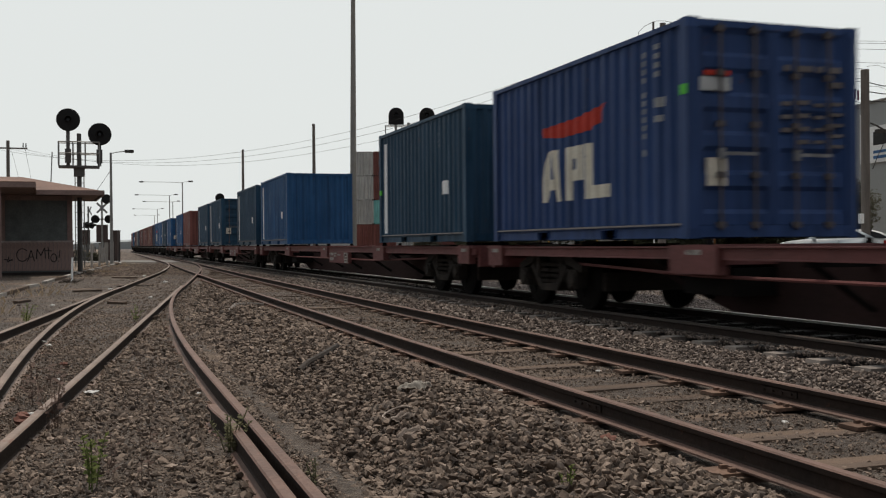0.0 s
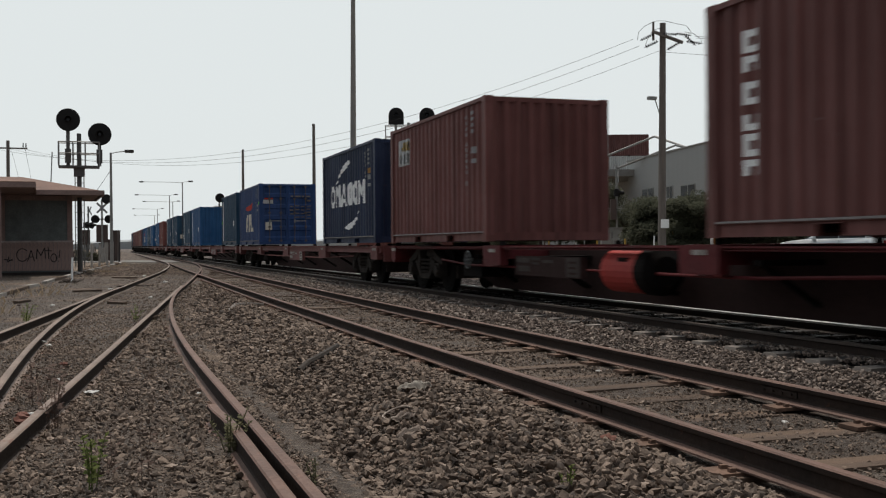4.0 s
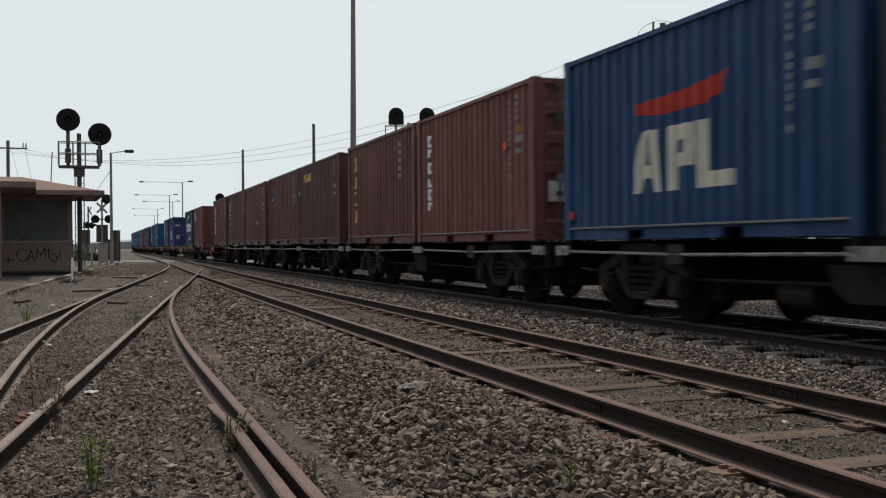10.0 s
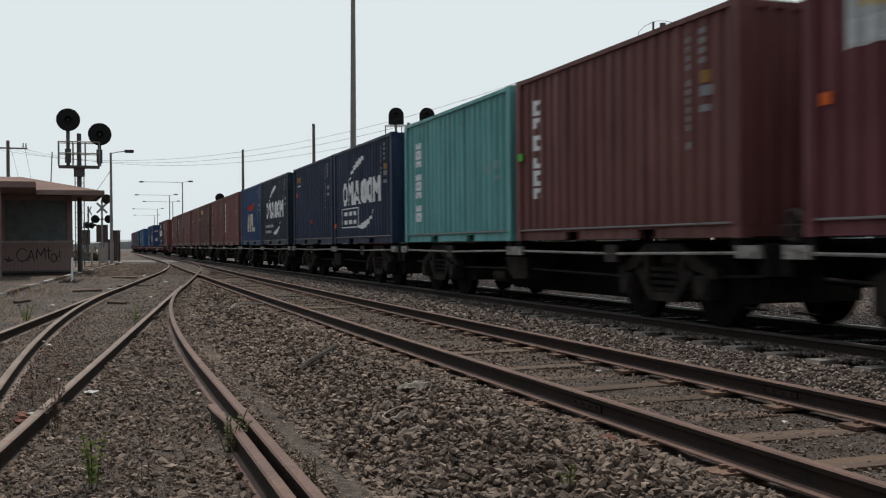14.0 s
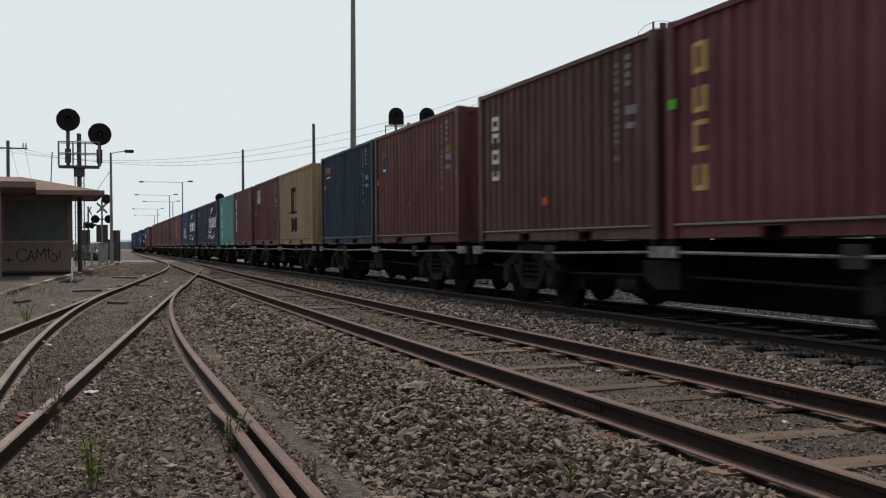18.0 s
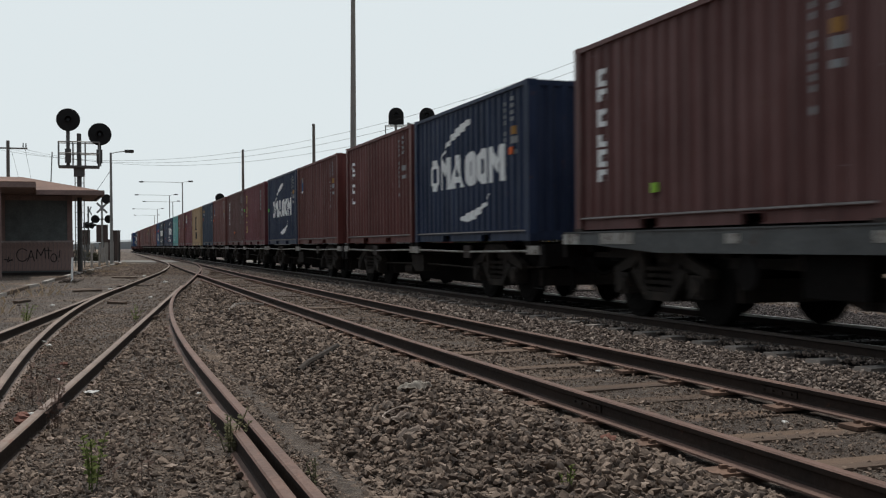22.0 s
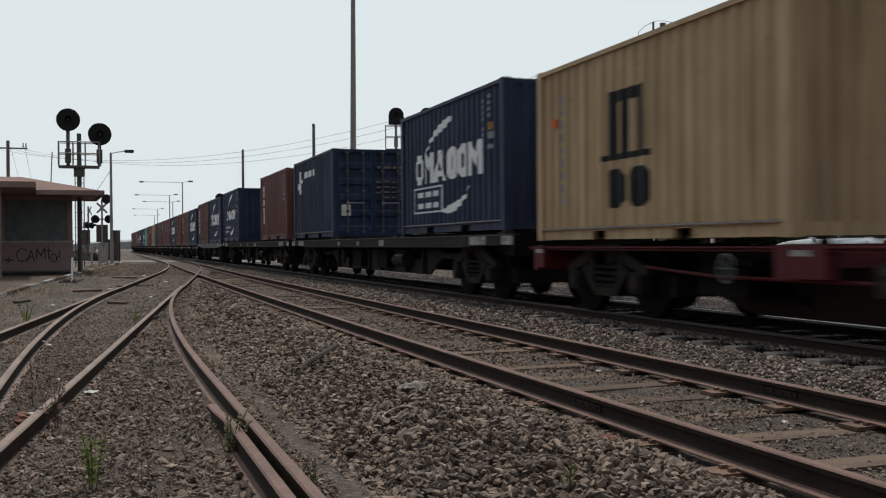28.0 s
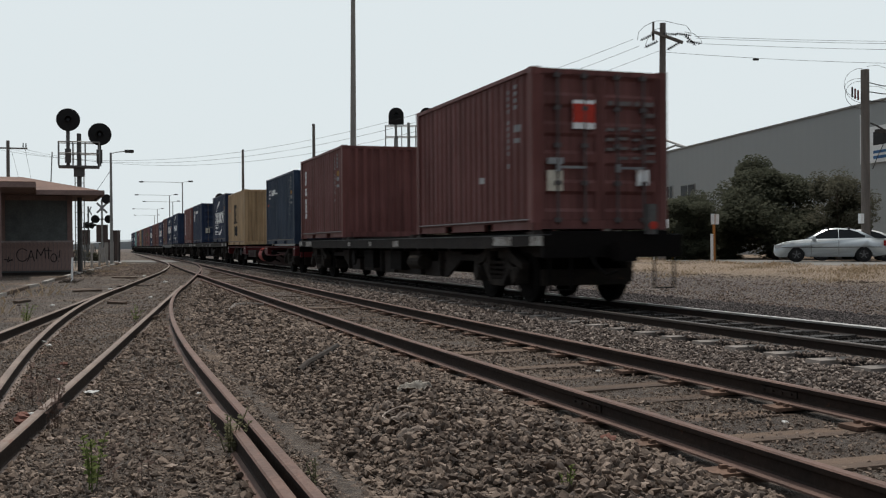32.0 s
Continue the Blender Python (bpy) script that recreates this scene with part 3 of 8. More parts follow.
RAIL_LIP = rail_lip_mesh()
LIP_DUST_LIGHT = worn("dusty_lit_rail_edge", (0.21, 0.192, 0.186), (0.12, 0.105, 0.100), grain=20, patch=1.5, rough=0.85)
HEADER = simple("end_header", (-CW / 2 + 0.15, CW / 2 - 0.15, -0.04, 0.04, CH - 0.10, CH - 0.012))
SILL = simple("end_sill", (-CW / 2 + 0.15, CW / 2 - 0.15, -0.05, 0.05, 0.015, 0.155))
FLOOR = simple("floor_frame", (-CW / 2 + 0.06, CW / 2 - 0.06, -CL / 2 + 0.1, -1.25, 0.06, 0.17), (-CW / 2 + 0.06, CW / 2 - 0.06, -0.85, 0.85, 0.06, 0.17),
               (-CW / 2 + 0.06, CW / 2 - 0.06, 1.25, CL / 2 - 0.1, 0.06, 0.17), (-CW / 2 + 0.06, CW / 2 - 0.06, -CL / 2 + 0.1, CL / 2 - 0.1, 0.165, 0.185), bevel=0)


def roof_mesh():
    bm = bmesh.new()
    prof = wave(CL - 0.3, 0.28, 0.02)
    lo = [bm.verts.new((-CW / 2 + 0.03, a, CH - 0.016 - d)) for a, d in prof]
    hi = [bm.verts.new((CW / 2 - 0.03, a, CH - 0.016 - d)) for a, d in prof]
    for i in range(len(prof) - 1):
        bm.faces.new((lo[i], hi[i], hi[i + 1], lo[i + 1]))
    return finish("roof", bm)


ROOF = roof_mesh()


def door_mesh():
    """One door leaf, facing -y: a frame with five recessed bands."""
    bm = bmesh.new()
    w, z0, z1 = 1.06, 0.16, CH - 0.11
    rows = 5
    hgt = (z1 - z0) / rows
    prof = []
    for i in range(rows):
        b = z0 + i * hgt
        prof += [(b, 0.0), (b + 0.28 * hgt, 0.0), (b + 0.40 * hgt, 0.034), (b + 0.88 * hgt, 0.034)]
    prof.append((z1, 0.0))
    cols = ((-w / 2, 0), (-w / 2 + 0.07, 0), (-w / 2 + 0.095, 1), (w / 2 - 0.095, 1), (w / 2 - 0.07, 0), (w / 2, 0))
    grid = [[bm.verts.new((x, d * k, z)) for z, d in prof] for x, k in cols]
    for a, c in zip(grid[:-1], grid[1:]):
        for i in range(len(prof) - 1):
            bm.faces.new((a[i], c[i], c[i + 1], a[i + 1]))
    return finish("door", bm)


DOOR = door_mesh()


def bar_mesh():
    bm = bmesh.new()
    rod(bm, (0, -0.045, 0.10), (0, -0.045, CH - 0.05), 0.017, sides=8)
    for z in (0.16, 0.75, 1.35, 1.95, CH - 0.12):
        box(bm, -0.05, 0.05, -0.065, 0.0, z - 0.035, z + 0.035)
    return finish("locking_bar", bm)


LOCK_BAR = bar_mesh()


def handle_mesh():
    bm = bmesh.new()
    box(bm, -0.25, 0.25, -0.075, -0.055, 0.98, 1.02)
    box(bm, -0.27, -0.20, -0.08, -0.02, 0.93, 1.06)
    return finish("door_handle", bm)


HANDLE = handle_mesh()


SIDE_WAVE = wave(CL - 0.30, 0.272, 0.044)


def sink(y):
    """How far the near side lies in at a place along it."""
    for (a, d), (b, e) in zip(SIDE_WAVE[:-1], SIDE_WAVE[1:]):
        if a <= y <= b:
            return d + (e - d) * (y - a) / max(1e-6, b - a)
    return 0.0


def flat_mark(shapes):
    """Paint on the corrugated near side: outlines in (along, up), seen from outside; along runs from the far end to the near end."""
    bm = bmesh.new()
    for outline in shapes:
        bm.faces.new([bm.verts.new((0, -u, z)) for u, z in outline])
    lo, hi = min(v.co.y for v in bm.verts), max(v.co.y for v in bm.verts)
    for a, d in SIDE_WAVE:
        if lo < a < hi:
            bmesh.ops.bisect_plane(bm, geom=bm.verts[:] + bm.edges[:] + bm.faces[:], plane_co=(0, a, 0), plane_no=(0, 1, 0))
    bmesh.ops.remove_doubles(bm, verts=bm.verts[:], dist=0.0006)
    for v in bm.verts:
        v.co.x = -CW / 2 + SKIN + sink(v.co.y) - 0.004
    return bm


def end_mark(shapes):
    bm = bmesh.new()
    for outline in shapes:
        prism(bm, outline, "y", -CL / 2 + 0.012, -CL / 2 + 0.04)
    return bm


def rect(u0, u1, z0, z1, lean=0.0):
    return [(u0, z0), (u1, z0), (u1 + lean, z1), (u0 + lean, z1)]


def chip(u0, u1, z0, z1, cut=0.22, lean=0.0):
    """A plain block with clipped corners."""
    c = (u1 - u0) * cut
    return [(u0 + c, z0), (u1 - c, z0), (u1, z0 + c), (u1 + lean, z1 - c), (u1 - c + lean, z1), (u0 + c + lean, z1), (u0 + lean, z1 - c), (u0, z0 + c)]


def blocks(u0, z0, w, h, count, gap=0.16, lean=0.0):
    """A row of plain lettering blocks."""
    step = w / count
    return [chip(u0 + i * step, u0 + (i + 1 - gap) * step, z0, z0 + h, 0.12, lean) for i in range(count)]


def hollow(u0, u1, z0, z1, t, gap=0):
    """A plain frame of four bars; gap 1 to 4 leaves one bar out."""
    sides = [rect(u0, u1, z1 - t, z1), rect(u1 - t, u1, z0 + t, z1 - t), rect(u0, u1, z0, z0 + t), rect(u0, u0 + t, z0 + t, z1 - t)]
    return [q for i, q in enumerate(sides, 1) if i != gap]


def octagon(u0, u1, z0, z1, t):
    """A plain frame with cut corners."""
    outer = chip(u0, u1, z0, z1, 0.26)
    inner = chip(u0 + t, u1 - t, z0 + t, z1 - t, 0.22)
    k = len(outer)
    return [[outer[i], outer[(i + 1) % k], inner[(i + 1) % k], inner[i]] for i in range(k)]


def column(u0, z1, w, h, count, gap=0.3):
    """Plain blocks one under the other; wide ones are hollow."""
    step = h / count
    out = []
    for i in range(count):
        zt = z1 - i * step
        zb = zt - step * (1 - gap)
        if w > 0.15:
            out += hollow(u0, u0 + w, zb, zt, min(w, zt - zb) * 0.30, (0, 3, 0, 1)[i % 4])
        else:
            out.append(rect(u0, u0 + w, zb, zt))
    return out


def brush(points):
    """A tapered stroke; points: rows of along, up, width."""
    out = []
    for (u0, z0, w0), (u1, z1, w1) in zip(points[:-1], points[1:]):
        k = 3
        for i in range(k):
            a, b = i / k, (i + 1) / k
            ends = []
            for t in (a, b):
                ends.append((u0 + (u1 - u0) * t, z0 + (z1 - z0) * t, (w0 + (w1 - w0) * t) / 2))
            (ua, za, wa), (ub, zb, wb) = ends
            out.append([(ua, za - wa), (ub, zb - wb), (ub, zb + wb), (ua, za + wa)])
    return out


ID_COLUMN = column(1.98, 2.34, 0.07, 0.42, 4, 0.36) + column(1.98, 1.84, 0.07, 0.62, 6, 0.36) + column(1.98, 1.12, 0.07, 0.10, 1, 0.2) + column(2.26, 2.40, 0.09, 0.45, 4, 0.4) + [rect(2.24, 2.44, 1.62, 1.74), rect(2.26, 2.40, 1.44, 1.52)]


def style_marks(style):
    """Lists of (part name, shapes, material, label) for a container's near side."""
    out = []
    if style == "winged":
        out.append(("emblem", [[(-1.00, 1.58), (-0.40, 1.52), (0.50, 1.54), (0.80, 1.62), (0.98, 1.86), (0.1, 1.76), (-1.06, 1.72)]], RED_MARK, "red winged emblem"))
        out.append(("lettering", [[(-1.14, 0.58), (-0.92, 0.58), (-0.72, 1.36), (-0.90, 1.36)], [(-0.62, 0.58), (-0.40, 0.58), (-0.50, 1.36), (-0.72, 1.36)], rect(-0.88, -0.58, 0.76, 0.92),
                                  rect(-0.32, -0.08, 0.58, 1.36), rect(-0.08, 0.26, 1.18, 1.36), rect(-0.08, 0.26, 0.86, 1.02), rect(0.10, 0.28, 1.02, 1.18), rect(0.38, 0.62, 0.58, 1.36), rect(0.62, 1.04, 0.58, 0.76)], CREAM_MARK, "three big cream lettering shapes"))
        out.append(("code_column", ID_COLUMN, GREY_MARK, ""))
    elif style in ("crescents", "crescent_small", "crescent_thin"):
        thin = style == "crescent_thin"
        z, h, k, o = (1.10, 0.48, 0.88, 0.06) if thin else (1.03, 0.63, 1.02, 0.0)
        du, dz, eu, ez = (0, 0, 0, 0) if thin else (-0.22, -0.12, 0.14, 0.06)
        t = 0.11 if thin else 0.17
        words = octagon(-1.98, -1.46, z, z + h, t) + [[(-1.38, z), (-1.22, z), (-1.22, z + h), (-1.38, z + h)], [(-1.22, z + h), (-1.22, z + h * 0.62), (-1.09, z + h * 0.25), (-0.96, z + h * 0.62), (-0.96, z + h), (-1.09, z + h * 0.62)],
                 [(-0.96, z), (-0.80, z), (-0.80, z + h), (-0.96, z + h)]]
        words += [[(-0.76, z), (-0.58, z), (-0.34, z + h), (-0.54, z + h)], [(-0.28, z), (-0.08, z), (-0.32, z + h), (-0.42, z + h * 0.7)], rect(-0.55, -0.26, z + h * 0.16, z + h * 0.34)]
        words += octagon(0.06, 0.56, z, z + h, t) + octagon(0.64, 1.14, z, z + h, t)
        words += [rect(1.22, 1.40, z, z + h), [(1.40, z + h), (1.40, z + h * 0.6), (1.57, z + h * 0.2), (1.74, z + h * 0.6), (1.74, z + h), (1.57, z + h * 0.6)], rect(1.74, 1.92, z, z + h)]
        words = [[(u * k + o, zz) for u, zz in q] for q in words]
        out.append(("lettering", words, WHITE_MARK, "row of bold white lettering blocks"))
        out.append(("upper_crescent", brush([(u + du, zz + dz, w) for u, zz, w in ((-1.12, 1.76, 0.02), (-0.88, 1.97, 0.07), (-0.52, 2.13, 0.12), (-0.12, 2.23, 0.17), (0.24, 2.30, 0.16), (0.46, 2.35, 0.09))]), WHITE_MARK, "white tapered crescent stroke"))
        out.append(("lower_crescent", brush([(u + eu, zz + ez, w) for u, zz, w in ((-0.36, 0.37, 0.05), (-0.06, 0.385, 0.16), (0.30, 0.43, 0.17), (0.65, 0.51, 0.12), (0.95, 0.63, 0.06), (1.12, 0.78, 0.02))]), WHITE_MARK, "white tapered crescent stroke"))
        out.append(("code_column", ID_COLUMN, GREY_MARK, ""))
        if style != "crescents":
            out.append(("small_print", [rect(-2.18 + 0.205 * i, -2.18 + 0.205 * i + 0.165, zz, zz + 0.11) for zz in (0.67, 0.45) for i in range(9 if zz > 0.5 else 7)], PALE_MARK, "two lines of small lettering"))
    elif style == "crescent_note":
        out = style_marks("crescents")
        out.append(("framed_note", [rect(-2.10, -0.34, 0.93, 0.96), rect(-2.10, -0.34, 0.42, 0.45), rect(-2.10, -2.07, 0.45, 0.93), rect(-0.37, -0.34, 0.45, 0.93)]
                    + [rect(-1.99 + 0.18 * i, -1.99 + 0.18 * i + 0.14, zz, zz + 0.11) for zz in (0.75, 0.52) for i in range(8)], WHITE_MARK, "framed lines of small lettering"))
    elif style == "long_column":
        out.append(("vertical_lettering", column(-2.37, 2.20, 0.24, 1.65, 6, 0.13), WHITE_MARK, "white vertical block lettering"))
        out.append(("code_column", ID_COLUMN, GREY_MARK, ""))
    elif style == "short_column":
        out.append(("vertical_lettering", column(-2.44, 2.15, 0.24, 1.15, 4, 0.16), WHITE_MARK, "white vertical block lettering"))
        out.append(("code_column", ID_COLUMN, GREY_MARK, ""))
    elif style == "gold":
        out.append(("vertical_lettering", [q for i in range(4) for q in hollow(-2.54, -2.26, 1.90 - 0.45 * i, 2.26 - 0.45 * i, 0.058, (0, 1, 2, 1)[i])], YELLOW_MARK, "yellow vertical block lettering"))
        out.append(("code_column", column(1.75, 2.3, 0.10, 0.9, 5, 0.35), GREY_MARK, ""))
    elif style == "slanted":
        out.append(("lettering", blocks(-2.3, 2.02, 1.25, 0.26, 5, 0.12, 0.06), YELLOW_MARK, "yellow slanted lettering"))
        out.append(("code_column", ID_COLUMN, GREY_MARK, ""))
    elif style == "label_panel":
        out.append(("emblem", [rect(-2.33, -2.12, 1.76, 2.20)], BLUE, "small blue, yellow and white label panel"))
        out.append(("emblem_stripe", [rect(-2.33, -2.12, 2.06, 2.12), rect(-2.33, -2.12, 2.16, 2.20)], YELLOW_MARK, ""))
        out.append(("emblem_foot", [rect(-2.33, -2.12, 1.70, 1.76)], WHITE_MARK, ""))
        out.append(("code_column", ID_COLUMN, GREY_MARK, ""))
        out.append(("data_plate", [rect(-0.35, -0.18, 0.80, 0.88), rect(-0.62, -0.50, 0.77, 0.85)], PALE_MARK, ""))
    elif style == "grey_panel":
        out.append(("emblem", [rect(-2.5, -1.6, 1.72, 2.30)], PALE_MARK, "pale grey emblem panel"))
        out.append(("emblem_stripe", [rect(-2.1, -1.64, 2.04, 2.24), rect(-2.3, -1.9, 2.08, 2.14)], YELLOW_MARK, ""))
        out.append(("lettering", blocks(-2.45, 1.76, 0.8, 0.22, 4, 0.15), WHITE_MARK, ""))
        out.append(("code_column", ID_COLUMN, GREY_MARK, ""))
    elif style == "yellow_corner":
        out.append(("lettering", blocks(-2.45, 2.06, 0.62, 0.19, 4, 0.16, 0.05), AMBER_MARK, "yellow slanted lettering"))
        out.append(("stripe", [rect(-2.35, -1.9, 1.94, 1.98, 0.05)], WHITE_MARK, ""))
        out.append(("sticker", [rect(-2.6, -2.4, 1.60, 1.74)], ORANGE_MARK, "orange sticker"))
        out.append(("code_column", ID_COLUMN, GREY_MARK, ""))
    elif style == "black_blocks":
        out.append(("lettering", [rect(-0.80, -0.58, 1.14, 1.98), rect(-0.42, -0.22, 1.14, 1.98), rect(-0.06, 0.14, 1.14, 1.98), rect(-0.58, -0.06, 1.82, 1.98), rect(-0.98, 0.32, 1.06, 1.14)]
                    + [chip(-0.82, -0.36, 0.42, 0.94), chip(-0.22, 0.24, 0.42, 0.94)], BLACK_MARK, "black lettering shapes"))
        out.append(("vertical_lettering", column(-2.3, 2.15, 0.09, 1.7, 9, 0.35), GREY_MARK, ""))
    elif style == "green":
        out.append(("vertical_lettering", [q for i in range(8) for q in hollow(-2.31, -2.00, 0.44 + 0.222 * i, 0.63 + 0.222 * i, 0.062, (0, 1, 3)[i % 3])], WHITE_MARK, "white vertical block lettering"))
        out.append(("data_plate", [rect(0.30, 0.46, 1.27, 1.32), rect(1.75, 2.02, 1.20, 1.36), rect(2.12, 2.40, 1.26, 1.40), rect(2.12, 2.40, 1.06, 1.14)], SEA_MARK, ""))
    elif style == "bird":
        out.append(("emblem", [[(-2.55, 1.72), (-2.2, 1.60), (-1.9, 1.78), (-2.2, 1.92)], [(-2.3, 1.85), (-1.85, 1.88), (-1.95, 2.28), (-2.15, 2.20)], [(-2.25, 1.45), (-2.0, 1.5), (-1.85, 1.75), (-2.1, 1.70)], rect(-1.9, -1.6, 1.84, 1.96)], WHITE_MARK, "white bird emblem"))
        out.append(("lettering", blocks(-1.45, 1.98, 1.75, 0.20, 9, 0.2, 0.0), WHITE_MARK, "white lettering bars"))
    elif style == "arrow":
        out.append(("emblem", [rect(-2.55, -2.15, 2.06, 2.14), rect(-2.5, -2.15, 1.92, 2.0), rect(-2.5, -2.15, 1.80, 1.86)], WHITE_MARK, "white and red striped emblem"))
        out.append(("lettering", blocks(-2.0, 1.90, 1.0, 0.22, 5, 0.15, 0.08) + [rect(-1.0, -0.5, 1.93, 1.98)], WHITE_MARK, "white slanted lettering bars"))
        out.append(("sticker", [rect(-2.70, -2.59, 1.50, 1.60)], ORANGE_MARK, "orange sticker"))
        out.append(("code_column", ID_COLUMN, GREY_MARK, ""))
    elif style == "stripe":
        out.append(("white_strip", [rect(-2.62, -2.38, 0.22, 2.35)], WHITE_MARK, "tall white strip"))
        out.append(("data_plate", [rect(1.55, 1.95, 0.95, 1.22)], WHITE_MARK, ""))
        out.append(("code_column", column(1.3, 2.35, 0.09, 0.5, 4, 0.4), GREY_MARK, ""))
    else:
        out.append(("code_column", ID_COLUMN, GREY_MARK, ""))
        out.append(("data_plate", [rect(0.66, 0.80, 0.86, 0.97)], PALE_MARK, ""))
    return out


MARKS = {}
YELLOW_PLATED = ("long_column", "arrow", "crescents", "crescent_note", "label_panel")


def marks_of(style):
    if style not in MARKS:
        rows = style_marks(style)
        if style in YELLOW_PLATED:
            rows.append(("height_plate", [rect(2.27, 2.40, 1.77, 1.91)], AMBER_MARK, "small yellow height plate"))
        MARKS[style] = []
        for n, shapes, mt, lb in rows:
            for group in ([[q] for q in shapes] if n == "data_plate" else [shapes]):
                MARKS[style].append((n, finish(n, flat_mark(group)), mt, lb))
    return MARKS[style]


def door_marks():
    z = [(0.14, 0.24, 2.02, 2.09), (0.34, 0.56, 2.02, 2.09), (0.62, 0.72, 2.02, 2.09), (0.82, 0.98, 2.02, 2.09), (0.84, 1.0, 1.84, 1.91)]
    z += [(0.33, 0.50, 1.62 - 0.16 * i, 1.67 - 0.16 * i) for i in range(4)] + [(0.84, 1.0, 1.62 - 0.13 * i, 1.66 - 0.13 * i) for i in range(5)] + [(0.10, 0.25, 1.60 - 0.16 * i, 1.65 - 0.16 * i) for i in range(3)] + [(0.58, 0.72, 1.60 - 0.15 * i, 1.64 - 0.15 * i) for i in range(4)]
    return finish("door_lettering", end_mark([rect(a, b, c, d) for a, b, c, d in z]))


DOOR_TEXT = door_marks()
DOOR_PLATE = finish("data_plate", end_mark([rect(-0.95, -0.68, 0.62, 0.95)]))
DOOR_EMBLEM = finish("door_emblem", end_mark([rect(-1.04, -0.62, 1.74, 1.90)]))
EMBLEM_BAND = finish("emblem_band", end_mark([rect(-0.98, -0.62, 1.92, 1.98)]))
STICKER = simple("sticker", (-CW / 2 - 0.006, -CW / 2 + 0.02, -0.07, 0.07, -0.06, 0.06), bevel=0)


def container(label, paint_mat, style, doors, group, extra=None):
    c = thing("shipping_container", label, "shipping container", group)
    put("side_panel", SIDE, paint_mat, c, at=pose(-CW / 2 + SKIN, 0, 0))
    put("side_panel", SIDE, paint_mat, c, at=pose(CW / 2 - SKIN, 0, 0, 0, 0, 180))
    put("end_panel", END, paint_mat, c, at=pose(0, CL / 2 - 0.012, 0, 0, 0, 180))
    put("roof", ROOF, paint_mat, c)
    put("floor_frame", FLOOR, BLACK_STEEL, c)
    for sx in (-1, 1):
        put("top_rail", TOP_RAIL, paint_mat, c, at=pose(sx * (CW / 2 - 0.032), 0, 0))
        rail = put("bottom_rail", BOTTOM_RAIL, paint_mat, c, at=pose(sx * (CW / 2 - 0.053), 0, 0))
        put("rail_lip", RAIL_LIP, LIP_DUST_LIGHT, rail, "pale rail edge, dust and highlight in its colour")
        for sy in (-1, 1):
            put("corner_post", POST, paint_mat, c, at=pose(sx * (CW / 2 - 0.077), sy * (CL / 2 - 0.083), 0))
            for z in (0.059, CH - 0.059):
                put("corner_casting", CAST, paint_mat, c, at=pose(sx * (CW / 2 - 0.081), sy * (CL / 2 - 0.089), z))
    for sy in (-1, 1):
        put("end_header", HEADER, paint_mat, c, at=pose(0, sy * (CL / 2 - 0.06), 0))
        put("end_sill", SILL, paint_mat, c, at=pose(0, sy * (CL / 2 - 0.06), 0))
    if doors:
        for sx in (-1, 1):
            d = put("door", DOOR, paint_mat, c, at=pose(sx * 0.535, -CL / 2 + 0.03, 0))
            for o in (-0.24, 0.24):
                put("locking_bar", LOCK_BAR, BAR_STEEL, d, at=pose(o, 0, 0))
            put("door_handle", HANDLE, STEEL_GREY, d)
        tagged(put("door_lettering", DOOR_TEXT, DIM_MARK, c, "small lettering bars"), kind="stuff")
        put("data_plate", DOOR_PLATE, CREAM_MARK, c, "pale data plate")
        if style == "winged":
            put("door_emblem", DOOR_EMBLEM, PALE_MARK, c, "small white and red door emblem")
            put("emblem_band", EMBLEM_BAND, RED_MARK, c)
    else:
        put("end_panel", END, paint_mat, c, at=pose(0, -CL / 2 + 0.012, 0))
    for n, me, mt, lb in marks_of(style):
        o = put(n, me, mt, c, lb)
        if n in ("code_column", "small_print"):
            tagged(o, kind="stuff")
    for mt, y, z in extra or ():
        put("sticker", STICKER, mt, c, at=pose(0, -y, z))
    return c

# ---------------------------------------------------------------- wagons
WHEEL_R = 0.46


def wheelset_mesh():
    bm = bmesh.new()
    rod(bm, (-0.98, 0, 0), (0.98, 0, 0), 0.075, sides=10)
    for s in (-1, 1):
        rod(bm, (s * 0.685, 0, 0), (s * 0.715, 0, 0), WHEEL_R + 0.028, sides=28)
        rod(bm, (s * 0.715, 0, 0), (s * 0.82, 0, 0), WHEEL_R, sides=28)
        rod(bm, (s * 0.82, 0, 0), (s * 0.835, 0, 0), WHEEL_R - 0.05, WHEEL_R - 0.09, sides=28)
        rod(bm, (s * 0.83, 0, 0), (s * 0.90, 0, 0), 0.15, 0.12, sides=14)
        for i in range(4):
            a = i * math.pi / 2 + 0.4
            rod(bm, (s * 0.83, 0.25 * math.cos(a), 0.25 * math.sin(a)), (s * 0.842, 0.25 * math.cos(a), 0.25 * math.sin(a)), 0.05, sides=8)
    return finish("wheelset", bm)


